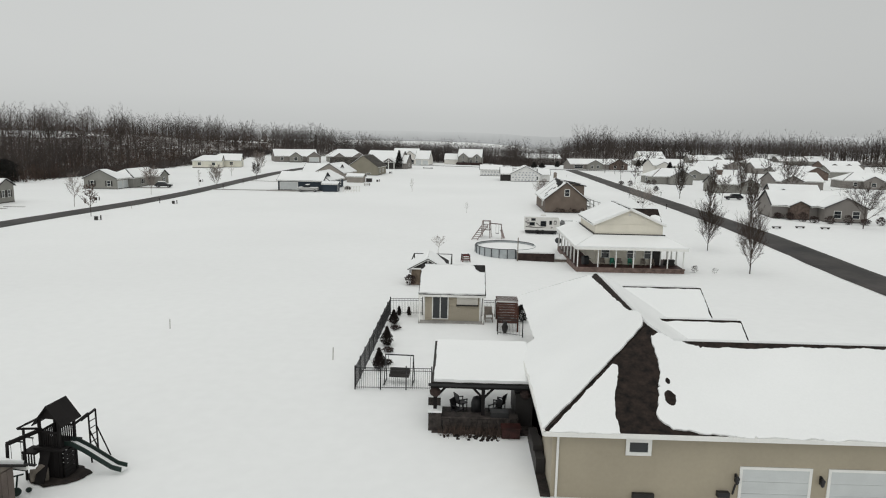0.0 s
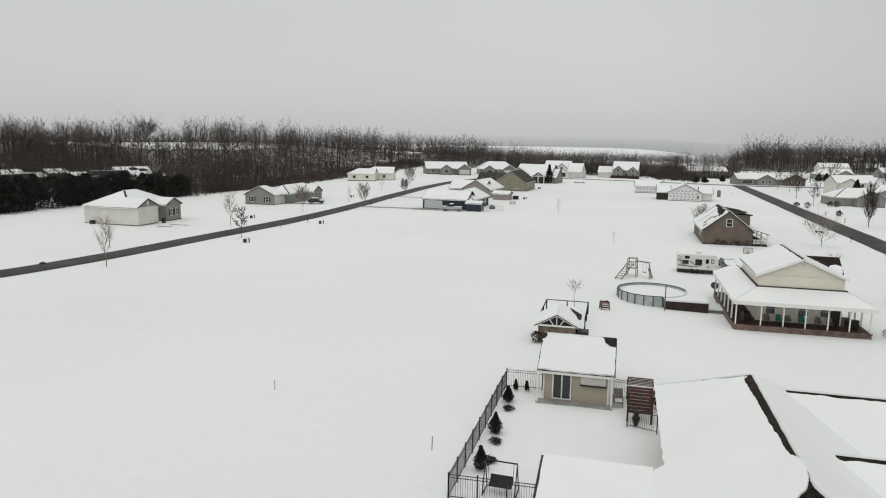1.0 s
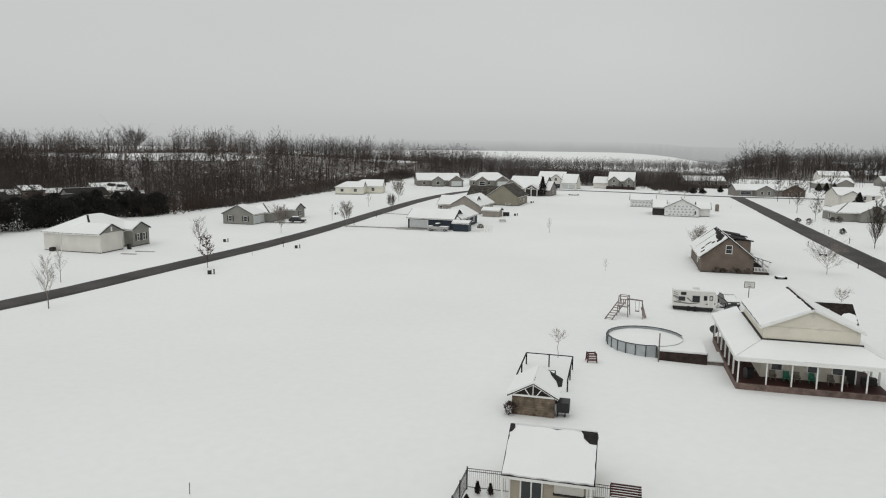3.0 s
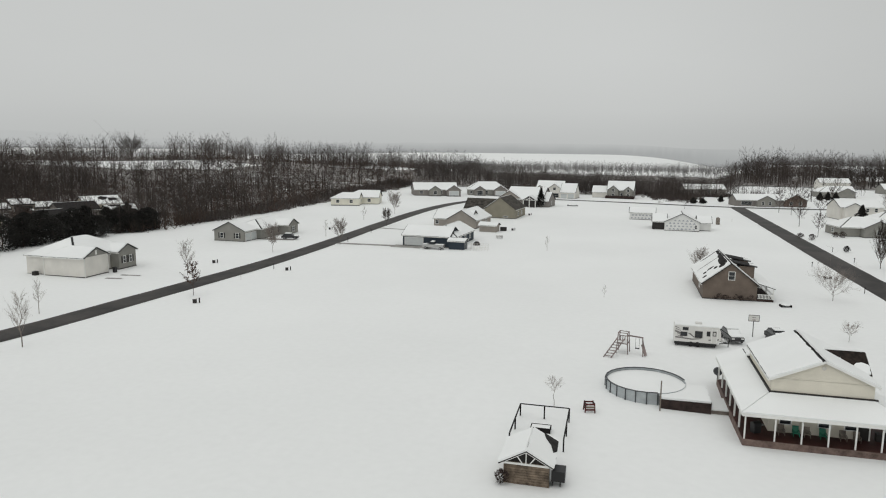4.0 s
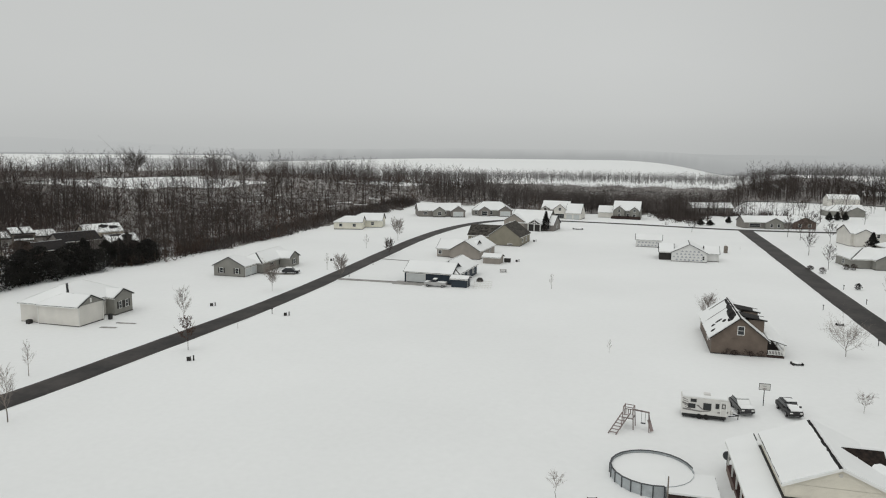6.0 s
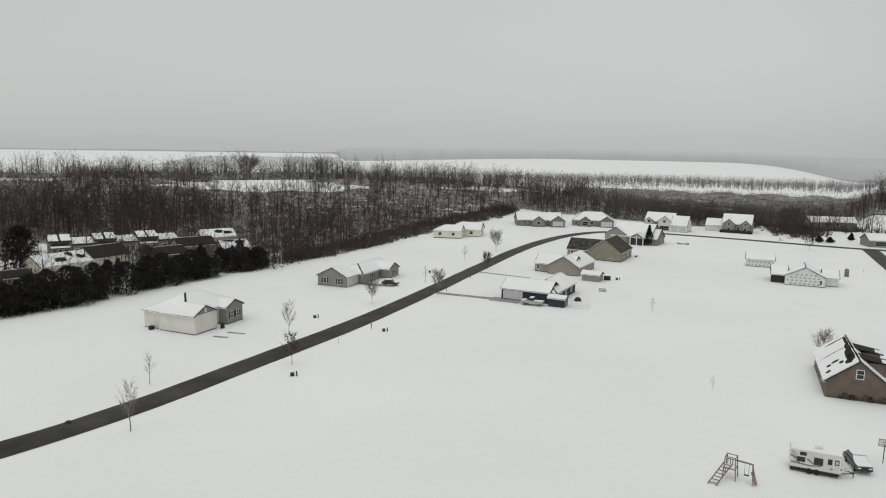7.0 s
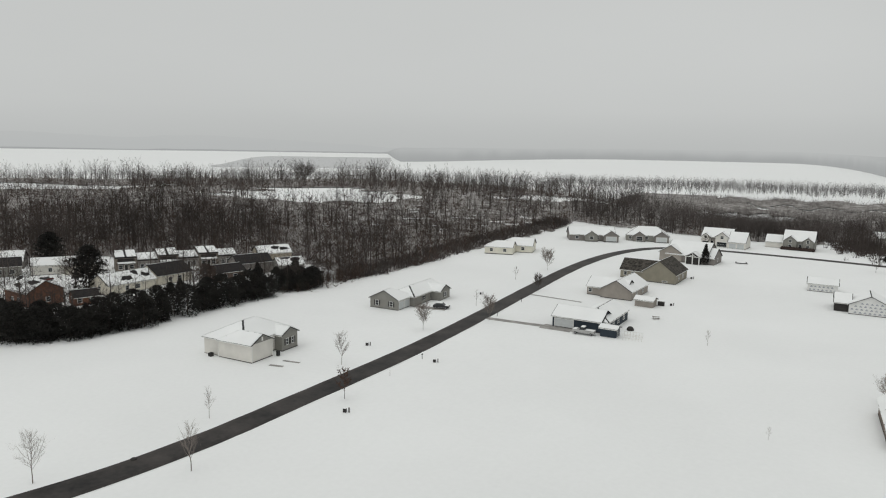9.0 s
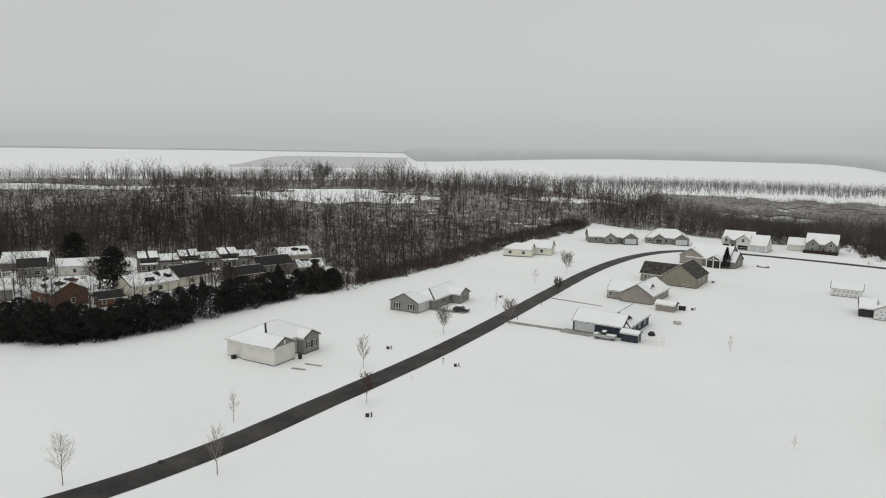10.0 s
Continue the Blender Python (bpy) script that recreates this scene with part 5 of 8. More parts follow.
# east side of the straight street
EAST = (
    (72.3, 140.6, -8, [(-9.5, 4.0, -3.0, 7.0, 2.7, "x", 0, 0), (-1.0, 6.5, -7.0, 6.0, 2.8, "y", 0, 0), (-6.5, -3.0, -4.6, 2.0, 2.7, "y", 0, 0)], [TAUPE_SIDING, TAUPE_SIDING, BRICK_BROWN], "taupe house with shrubs along a gabled front", [(1, "S", -1.5, 1.5, 1.2, 1.3), (1, "S", 1.8, 1.5, 1.2, 1.3), (0, "S", -2.4, 1.5, 1.2, 1.2)]),
    (69.5, 244.0, 8, [(-3.5, 10.0, -2.0, 8.0, 2.7, "x", 1, 0), (2.0, 10.0, -4.5, 9.0, 2.8, "y", 0, 0)], GREY_SIDING, "grey house with a deep columned porch", [(1, "S", 0, 1.5, 1.2, 1.2), (0, "W", 0, 1.4, 1.4, 1.2)]),
    (80.5, 170.5, -10, [(-5.0, 6.0, -3.5, 5.0, 2.7, "x", 0, 0), (-5.5, -0.5, -5.5, 3.0, 2.8, "y", 0, 0)], [TAUPE_SIDING, BRICK_BROWN], "brown house with a steep gabled wing", [(1, "S", 0, 1.6, 1.0, 1.3)]),
    (81.0, 210.0, 4, [(-6.0, 6.5, -4.0, 5.0, 2.7, "x", 0, 0), (0.0, 6.0, -6.0, 3.0, 2.7, "y", 0, 0)], GREY_SIDING, "grey house with a snowy cross gable", [(1, "S", 0, 1.5, 1.2, 1.2)]),
    (92.0, 276.0, 5, [(-7.0, 7.0, -4.0, 5.0, 2.7, "x", 1, 0), (-5.0, 0.0, -6.0, 2.0, 2.7, "y", 0, 0)], GREY_SIDING, "grey house with a snowy hipped roof", [(1, "S", 0, 1.5, 1.2, 1.2)]),
    (67.5, 351.5, 12, [(-15.0, 6.0, -4.0, 5.0, 2.8, "x", 0, 0), (-6.5, 1.0, -6.2, 3.0, 2.8, "y", 0, 0), (5.5, 15.0, -5.0, 6.0, 2.8, "y", 0, 0)], [TAUPE_SIDING, GREY_SIDING, BRICK_BROWN], "long brown ranch house with a stone front gable", [(1, "S", -1.5, 1.5, 1.0, 1.3), (1, "S", 1.5, 1.5, 1.0, 1.3), (0, "S", -6, 1.4, 4.5, 1.6), (2, "S", -2, 1.5, 1.2, 1.3), (2, "S", 2, 1.5, 1.2, 1.3)]),
    (48.0, 420.0, 15, [(-11, 11, -4, 5, 4.8, "x", 0, 0)], TAUPE_SIDING, "long taupe two-storey house behind bare trees", [(0, "S", -7, 3.4, 1.2, 1.2), (0, "S", -3, 3.4, 1.2, 1.2), (0, "S", 2, 3.4, 1.2, 1.2), (0, "S", 6, 3.4, 1.2, 1.2)]),
    (88.0, 300.0, 10, [(-8.0, 7.0, -4.0, 6.0, 4.6, "x", 0, 0), (-7.0, -1.0, -6.0, 3.0, 4.6, "y", 0, 0)], WHITE_SIDING, "white two-storey house with snowy roof", [(0, "S", 2, 1.5, 1.0, 1.3), (0, "S", 5, 1.5, 1.0, 1.3), (0, "S", 2, 3.6, 1.0, 1.2), (0, "S", 5, 3.6, 1.0, 1.2)]),
    (140.0, 295.0, 4, [(-10.0, 4.0, -4.0, 6.0, 2.8, "x", 0, 0), (1.0, 11.0, -6.0, 6.0, 2.8, "y", 0, 0)], [GREY_SIDING, BRICK_BROWN], "brown house with a broad gabled garage wing", [(0, "S", -5, 1.5, 1.2, 1.2), (1, "S", 0, 1.5, 1.6, 1.2)]),
    (139.0, 243.0, -6, [(-8.0, 10.0, -4.0, 6.0, 2.8, "x", 1, 1), (-2.0, 4.0, -6.0, 2.0, 2.8, "y", 0, 0)], TAUPE_SIDING, "taupe house with a wide snowy hipped roof", [(1, "S", 0, 1.5, 1.4, 1.2), (0, "S", -5, 1.5, 1.2, 1.2)]),
    (228.0, 529.0, 6, [(-15, 15, -6, 7, 3.2, "x", 1, 1)], BRICK_BROWN, "far brown house with a large snowy roof", []),
    (236.0, 492.0, 6, [(-18, 4, -5, 6, 2.9, "x", 0, 0), (2, 17, -7, 6, 2.9, "x", 0, 0)], GREY_SIDING, "far grey house with stepped snowy roofs", []),
    (206.0, 386.0, 5, [(-11, 11, -5, 6, 3.0, "x", 0, 0), (-9, -4, -7, 2, 3.2, "y", 0, 0), (-1, 4, -7, 2, 3.2, "y", 0, 0), (6, 10.5, -7, 2, 3.2, "y", 0, 0)], [BRICK_BROWN, TAUPE_SIDING, TAUPE_SIDING, TAUPE_SIDING], "brown house with three steep snowy gables", []),
    (115.0, 429.0, 6, [(-9, 9, -5, 6, 3.0, "x", 1, 0), (0, 8, -7, 4, 3.0, "y", 0, 0)], GREY_SIDING, "far grey house with a snowy cross gable", [(0, "S", -4, 1.5, 1.4, 1.2)]),
    (146.0, 392.0, 8, [(-6, 6, -4, 5, 2.8, "x", 0, 0), (0, 6, -6, 3, 2.8, "y", 0, 0)], TAUPE_SIDING, "far taupe house with a snowy gable", []),
    (163.0, 473.0, 6, [(-12, 12, -5, 6, 3.0, "x", 0, 0), (2, 10, -7, 4, 3.0, "y", 0, 0)], GREY_SIDING, "far grey house with a snowy cross gable", []),
    (177.0, 577.0, 6, [(-10, 10, -5, 6, 3.2, "x", 0, 0)], GREY_SIDING, "far grey house with a plain snowy roof", []),
    (122.0, 352.0, 8, [(-8, 8, -4, 6, 2.8, "x", 1, 0), (-6, 0, -6, 3, 2.8, "y", 0, 0)], GREY_SIDING, "grey house with a snowy roof among others", [(0, "S", 3, 1.5, 1.4, 1.2)]),
    (108.0, 318.0, 4, [(-9, 9, -4, 5, 2.8, "x", 0, 0)], BRICK_BROWN, "long low brown house with a snowy roof", []),
    (150.0, 345.0, 4, [(-8, 8, -4, 6, 2.8, "x", 0, 0), (0, 7, -6, 3, 2.8, "y", 0, 0)], TAUPE_SIDING, "taupe house with a snowy gable among others", []),
    (172.0, 318.0, 4, [(-8, 8, -4, 6, 2.8, "x", 0, 0)], GREY_SIDING, "grey house with a plain snowy roof", []),
    (185.0, 440.0, 4, [(-9, 9, -4, 6, 2.8, "x", 1, 1)], GREY_SIDING, "far grey house with a hipped snowy roof", []),
    (135.0, 505.0, 4, [(-9, 9, -4, 6, 4.6, "x", 0, 0)], WHITE_SIDING, "far white two-storey house", []),
    (205.0, 560.0, 4, [(-10, 10, -4, 6, 2.8, "x", 0, 0)], GREY_SIDING, "far grey house with a long snowy roof", []),
    (110.0, 232.0, 4, [(-8, 8, -4, 6, 2.8, "x", 0, 0), (-7, 0, -6, 3, 2.8, "y", 0, 0)], TAUPE_SIDING, "taupe house half hidden by bare trees", []),
)
for x, y, yaw, wings, wm, lab, wins in EAST:
    make_house(lab, x, y, yaw, wings, wm, SHINGLE if wm is BRICK_BROWN else GREY_SHINGLE, wins=wins, edge=0.08, group="houses along the eastern streets")

# Townhouses in the hollow behind the evergreen hedge.
TOWN_Z = 0.0
TOWN = (
    (-177.5, 135.5, -6, [(-6, 6, -4.6, 4.6, 4.0, "x", 0, 0)], BRICK_RED, "orange brick house with a half-bare snowy roof", ()),
    (-165.5, 141.5, 70, [(-3, 3, -2.6, 2.6, 2.4, "x", 0, 0)], BRICK_RED, "small red brick garage with a dark roof", (0,)),
    (-171.5, 158.5, 84, [(-7.5, 7.5, -4.6, 4.6, 2.9, "x", 0, 0)], CREAM, "cream house with patchy snow on its roof", ()),
    (-172.0, 174.0, 84, [(-6, 6, -5, 5, 3.1, "x", 0, 0)], CREAM, "pale house with a half-bare roof", (0,)),
    (-158.5, 186.0, 72, [(-5, 5, -3.5, 3.5, 3.0, "x", 0, 0)], BRICK_BROWN, "brown brick house half behind evergreens", (0,)),
    (-160.5, 199.5, 66, [(-6, 6, -4, 4, 4.0, "x", 0, 0)], TAUPE_SIDING, "taupe house with a bare dark front slope", (0,)),
    (-165.5, 216.0, 60, [(-6, 6, -4, 4, 4.6, "x", 0, 0)], TAN, "tan house with a snowy roof near the woods", ()),
    (-150.0, 206.5, 58, [(-4.5, 4.5, -3.5, 3.5, 3.2, "x", 0, 0)], GREY_SIDING, "grey house with a snowy roof behind bare trees", ()),
    (-196.5, 128.0, 60, [(-5, 5, -4, 4, 3.4, "x", 0, 0)], TAUPE_SIDING, "taupe house with a snowy roof behind the hedge", ()),
    (-213.5, 163.5, -38, [(-3.5, 3.5, -5, 5, 3.2, "y", 0, 0)], WHITE_SIDING, "white house with a front gable and a snowy roof", ()),
    (-206.5, 170.0, 55, [(-5, 5, -4, 4, 3.2, "x", 0, 0)], CREAM, "pale house with a broad snowy roof", ()),
    (-221.5, 154.5, 58, [(-4, 4, -4, 4, 3.4, "x", 0, 0)], GREY_SIDING, "small grey house with a dark roof", (0,)),
    (-236.0, 161.5, 50, [(-7, 7, -5, 5, 2.8, "x", 0, 0)], TAUPE_SIDING, "long taupe house with a snowy roof", ()),
)
for x, y, yaw, wings, wm, lab, dark in TOWN:
    first = wings[0][5] == "x"
    h = make_house(lab, x, y, yaw, wings, wm, SHINGLE, slope=0.55, edge=0.12, z=TOWN_Z, bare={0: dark}, group="houses in the hollow",
                   wins=[(0, "S", -1.8, 1.5, 1.0, 1.2), (0, "S", 1.5, 1.5, 1.4, 1.2), (0, "W", 0, 1.6, 1.0, 1.2), (0, "E", 0.5, 1.6, 1.0, 1.2)], chimneys=[(1.5, 0.3, 0.35, 4.5, 6.4)] if wm is TAN else ())
    if not first or dark or wm is TAUPE_SIDING and x < -190:
        continue
    w0 = wings[0]
    for k in range(3):
        u, v, ru, rv = random.uniform(w0[0], w0[1]), random.uniform(1.5, 4.0), random.uniform(0.8, 2.6), random.uniform(0.6, 1.5)
        q = []
        for a in range(26):
            a = a * 2 * math.pi / 26
            wob = 1 + 0.5 * noise.noise((a * 1.5, k * 3.0, x)) + 0.35 * noise.noise((a * 5.0, k * 3.0, y))
            d_ = min(-w0[2] + 0.2, max(0.1, v + rv * math.sin(a) * wob))
            q.append(Vector((min(w0[1], max(w0[0], u + ru * math.cos(a) * wob)), w0[2] - 0.35 + d_, w0[4] - 0.19 + 0.55 * d_)) + Vector((0, -0.482, 0.876)) * 0.245)
        part("bare_patch", Shape().slab(q, 0.012, (0, -0.482, 0.876)), SHINGLE, h, "bare dark shingles")
for i in range(6):
    x, y = -201.5 + 3.75 * (i + 0.5), 178.6 + 5.5 * (i + 0.5)
    tall = i % 2 == 0
    hh = 4.3 if tall else 3.1
    t_ = thing("townhouse", "two-storey townhouse in a row with a dark upper front" if tall else "low townhouse in a row with a snowy roof", "townhouse", x, y, TOWN_Z, 55.7, "row of townhouses")
    part("wall", Shape().box(-3.3, -4, -0.5, 3.3, 4, hh), GREYWOOD if tall else TAUPE_SIDING, t_)
    part("parapet", Shape().box(-3.4, -4.1, hh, 3.4, -3.8, hh + 0.35), DARK_TRIM, t_)
    rf = part("roof", Shape().slab([(-3.4, -4.1, hh + 0.2), (3.4, -4.1, hh + 0.2), (3.4, 4.1, hh + 1.4), (-3.4, 4.1, hh + 1.4)], 0.15), SHINGLE, t_)
    for u0, u1 in ((-3.25, -0.4), (0.3, 3.25)) if tall else ((-3.25, 3.25),):
        part("roof_snow", Shape().slab(ragged([(u0, -3.7, hh + 0.44), (u1, -3.7, hh + 0.44), (u1, 4.0, hh + 1.56), (u0, 4.0, hh + 1.56)], 0.5, 0.12, i), 0.16), SNOW, rf)
    if tall:
        part("upper_front", Shape().box(-2.6, -4.06, 2.9, 2.6, -4.0, hh - 0.15), DARK_TRIM, t_, "dark shingled upper front")
        eave = part("entry_roof", Shape().slab([(-2.9, -5.2, 2.45), (2.9, -5.2, 2.45), (2.9, -4.0, 2.9), (-2.9, -4.0, 2.9)], 0.1), SHINGLE, t_)
        part("entry_snow", Shape().slab([(-2.8, -5.1, 2.6), (2.8, -5.1, 2.6), (2.8, -4.08, 2.98), (-2.8, -4.08, 2.98)], 0.14), SNOW, eave)
    for u in (-1.7, 1.7):
        window(t_, (u, -4.0, 1.3), 0, 1.2, 1.3)
    panel_door("door", t_, (0, -4.0, 0.0), 0, 0.95, 2.05, DARK_TRIM)


# ---- fenced yard ----
FENCE_H = 1.35
picket = Shape().box(-0.008, -0.008, 0.05, 0.008, 0.008, FENCE_H).mesh("picket", BLACK)
fpost = Shape().box(-0.035, -0.035, -0.3, 0.035, 0.035, FENCE_H + 0.08).lathe([(0.045, FENCE_H + 0.08), (0.01, FENCE_H + 0.13)], 6).mesh("post", BLACK)


def fence(points, gap, post_gap, label):
    f = thing("fence", label, "fence", points[0][0], points[0][1], 0)
    ox, oy = points[0]
    for (x0, y0), (x1, y1) in zip(points, points[1:]):
        ln = math.hypot(x1 - x0, y1 - y0)
        n = max(1, round(ln / post_gap))
        for i in range(n + 1):
            t = i / n
            x, y = x0 + (x1 - x0) * t, y0 + (y1 - y0) * t
            p = part("post", fpost, BLACK, f)
            p.location = (x - ox, y - oy, gz(x, y))
        for i in range(n):
            a, b = i / n, (i + 1) / n
            p0, p1 = (x0 + (x1 - x0) * a, y0 + (y1 - y0) * a), (x0 + (x1 - x0) * b, y0 + (y1 - y0) * b)
            for h in (0.14, FENCE_H - 0.18, FENCE_H - 0.02):
                part("rail", Shape().bar((p0[0] - ox, p0[1] - oy, gz(*p0) + h), (p1[0] - ox, p1[1] - oy, gz(*p1) + h), 0.03), BLACK, f)
        for i in range(1, int(ln / gap)):
            t = i * gap / ln
            x, y = x0 + (x1 - x0) * t, y0 + (y1 - y0) * t
            p = part("picket", picket, BLACK, f)
            p.location = (x - ox, y - oy, gz(x, y))
    return f


fence([(-1.25, 38.3), (-5.75, 38.15), (-5.3, 54.0), (-2.7, 54.0)], 0.125, 1.75, "black metal picket fence round the snowy yard")
fence([(2.15, 54.0), (3.2, 54.0)], 0.11, 1.1, "short black metal fence beside the shed")
fence([(3.2, 49.4), (5.0, 48.9)], 0.11, 1.8, "black metal gate panel between pergola and house")

# porch swing
sw = thing("swing_bench", "black steel canopy swing with a dark seat", "swing seat", -3.25, 39.4, gz(-3.1, 39.5), -3)
for s in (-0.85, 0.85):
    part("side_frame", Shape().bar((s, -0.55, 0), (s, 0.05, 1.75), 0.05).bar((s, 0.55, 0), (s, 0.0, 1.75), 0.05).bar((s, -0.6, 0.05), (s, 0.6, 0.05), 0.05), BLACK, sw)
    part("hanger", Shape().bar((s * 0.8, 0.0, 1.7), (s * 0.75, 0.05, 0.55), 0.02), BLACK, sw)
part("top_bar", Shape().bar((-0.87, 0, 1.75), (0.87, 0, 1.75), 0.06), BLACK, sw)
part("seat", Shape().box(-0.6, -0.25, 0.42, 0.6, 0.25, 0.52), DARK_TRIM, sw)
part("backrest", Shape().slab([(-0.6, 0.22, 0.5), (0.6, 0.22, 0.5), (0.6, 0.34, 0.85), (-0.6, 0.34, 0.85)], 0.07), DARK_TRIM, sw)

lg = thing("lounge_chair", "grey reclining garden chair dusted with snow", "chair", 2.62, 52.6, 0.5, 4)
part("seat", Shape().box(-0.3, -0.5, 0.32, 0.3, 0.15, 0.4), GREYWOOD, lg)
part("backrest", Shape().slab([(-0.3, 0.15, 0.4), (0.3, 0.15, 0.4), (0.3, 0.45, 1.05), (-0.3, 0.45, 1.05)], 0.06), GREYWOOD, lg)
part("seat_snow", Shape().box(-0.26, -0.46, 0.4, 0.26, 0.12, 0.46), SNOW, lg)
for sx in (-0.28, 0.28):
    part("armrest", Shape().bar((sx, -0.5, 0.6), (sx, 0.25, 0.62), 0.06), GREYWOOD, lg)
    for sy in (-0.45, 0.3):
        part("leg", Shape().bar((sx, sy, 0), (sx, sy, 0.6), 0.05), GREYWOOD, lg)

pg = thing("pergola", "red-brown timber pergola with slatted top and planked back", "pergola", 4.0, 51.7, gz(4, 51.6), -1)
for x in (-0.75, 0.75):
    for y in (-1.5, 1.6):
        part("post", Shape().box(x - 0.06, y - 0.06, -0.2, x + 0.06, y + 0.06, 1.75), REDWOOD, pg)
    part("beam", Shape().box(x - 0.05, -1.6, 1.72, x + 0.05, 1.75, 1.86), REDWOOD, pg)
for i in range(6):
    y = 0.12 + i * 0.3
    sl = part("slat", Shape().box(-0.85, y - 0.06, 1.86, 0.85, y + 0.06, 1.92), REDWOOD, pg)
    part("slat_snow", Shape().box(-0.8, y + 0.03, 1.92, 0.8, y + 0.05, 1.94), SNOW, sl)
for i in range(8):
    part("plank", Shape().slab([(-0.78, -1.45 + i * 0.19, 0.55 + i * 0.165), (0.78, -1.45 + i * 0.19, 0.55 + i * 0.165), (0.78, -1.28 + i * 0.19, 0.695 + i * 0.165), (-0.78, -1.28 + i * 0.19, 0.695 + i * 0.165)], 0.03), REDWOOD, pg)
part("snow_ledge", Shape().box(-0.85, -0.02, 1.80, 0.85, 0.1, 1.9), SNOW, pg)
single("urn", Shape().lathe([(0.12, 0), (0.2, 0.25), (0.26, 0.5), (0.14, 0.7), (0.2, 0.85)], 10), DARK_TRIM, "dark garden urn beside the pergola", "urn", 3.75, 49.75, gz(3.7, 49.7), smooth=True)


def clump(rng, r, h, n, leaf, shape="cone"):
    """Many small leaf triangles filling a crown with an uneven outline."""
    t = rng.random(n) ** 0.7
    z = t * h
    if shape == "cone":
        rad = r * np.clip(np.minimum((1 - t) * 1.35, 0.45 + 3.0 * t), 0, 1)
    elif shape == "round":
        rad = r * np.sqrt(np.clip(1 - (2 * t - 1) ** 2, 0.03, 1))
    elif shape == "mound":
        t = rng.random(n) ** 0.75
        z = t * h
        rad = r * np.sqrt(np.clip(1 - np.clip((t - 0.4) / 0.6, 0, 1) ** 2, 0.02, 1)) * (0.85 + 0.15 * np.clip(t / 0.4, 0, 1))
    elif shape == "spire":
        t = rng.random(n) ** 0.8
        z = t * h
        rad = r * np.clip(np.minimum(0.75 + 0.8 * t, 1.75 * (1.02 - t)), 0.03, 1) ** 0.75
    else:
        rad = r * np.clip(np.minimum(1.05 - t * 0.9, 0.8 + t), 0.08, 1)
    a = rng.random(n) * 2 * np.pi
    lump = 1 + 0.22 * np.sin(a * 3 + z * 2.1) + 0.15 * np.sin(a * 5 - z * 3.3)
    q = rad * lump * rng.random(n) ** 0.35
    c = np.stack([q * np.cos(a), q * np.sin(a), z], 1)
    d = rng.normal(size=(n, 3, 3)) * leaf
    d[:, :, 2] *= 0.8
    v = (c[:, None] + d).reshape(-1, 3)
    return v, np.arange(3 * n).reshape(-1, 3)


def crown_thing(name, label, cat, x, y, z, r, h, n, leaf, mat_, shape="cone", trunk=None, seed=0, group="", trunk_mat=None):
    rng = np.random.default_rng(seed)
    v, f = clump(rng, r, h, n, leaf, shape)
    t_ = thing(name, label, cat, x, y, z, rng.random() * 360, group)
    v[:, 2] += (trunk or 0.05)
    part("crown", array_mesh("crown", v, f, mat_), mat_, t_)
    part("trunk", Shape().lathe([(0.035 * h / 2, -0.2), (0.025 * h / 2, (trunk or 0.05) + h * 0.6), (0.005, (trunk or 0.05) + h * 0.9)], 6), BARK, t_)
    return t_


for i, (x, y, r, h) in enumerate(((-4.75, 41.6, 0.42, 1.35), (-4.75, 46.3, 0.42, 1.3), (-4.75, 51.3, 0.4, 1.05), (-4.55, 53.5, 0.17, 0.75), (-3.75, 53.5, 0.16, 0.7))):
    crown_thing("arborvitae", "dark conical winter evergreen along the yard fence", "shrub", x, y, gz(x, y), r, h, 4200 if h > 1 else 1200, 0.04, DARKSHRUB, "cone", None, 30 + i, "conical shrubs in the yard")
for i, (x, y) in enumerate(((-4.5, 49.9), (-4.5, 45.0), (-4.4, 42.6))):
    crown_thing("low_shrub", "low dark shrub half sunk in snow", "shrub", x, y, gz(x, y) - 0.05, 0.38, 0.3, 350, 0.05, SHRUB, "round", None, 40 + i, "low shrubs in the yard")
crown_thing("evergreen_bush", "grey-green evergreen bush beside the pergola", "bush", 5.35, 53.0, gz(5.3, 53), 0.5, 1.3, 1200, 0.06, EVERGREEN, "round", None, 50)

# ---- playset ----
play = thing("playset", "dark-stained timber climbing tower with green slide and swing beam", "playset", -16.95, 27.1, gz(-16.9, 27.3), -8)
for x in (-0.62, 0.62):
    for y in (-0.62, 0.62):
        part("post", Shape().box(x - 0.07, y - 0.07, -0.1, x + 0.07, y + 0.07, 2.75), PLAYWOOD, play)
part("deck", Shape().box(-0.9, -0.9, 1.35, 0.9, 0.9, 1.45), PLAYWOOD, play)
for s, axis in ((-0.62, 0), (0.62, 0), (-0.62, 1)):
    for i in range(9):
        u = -0.56 + i * 0.14
        a = (u - 0.04, s - 0.02, 1.45, u + 0.04, s + 0.02, 2.1) if axis == 0 else (s - 0.02, u - 0.04, 1.45, s + 0.02, u + 0.04, 2.1)
        part("slat", Shape().box(*a), PLAYWOOD, play)
    b = ((-0.625, s, 2.1), (0.625, s, 2.1)) if axis == 0 else ((s, -0.625, 2.1), (s, 0.625, 2.1))
    part("rail", Shape().bar(*b, 0.08), PLAYWOOD, play)
for s in (-1, 1):
    part("roof", Shape().slab([(s * 0.95, -0.85, 2.42), (s * 0.95, 0.85, 2.42), (0, 0.85, 3.3), (0, -0.85, 3.3)], 0.05), PLAYWOOD, play)
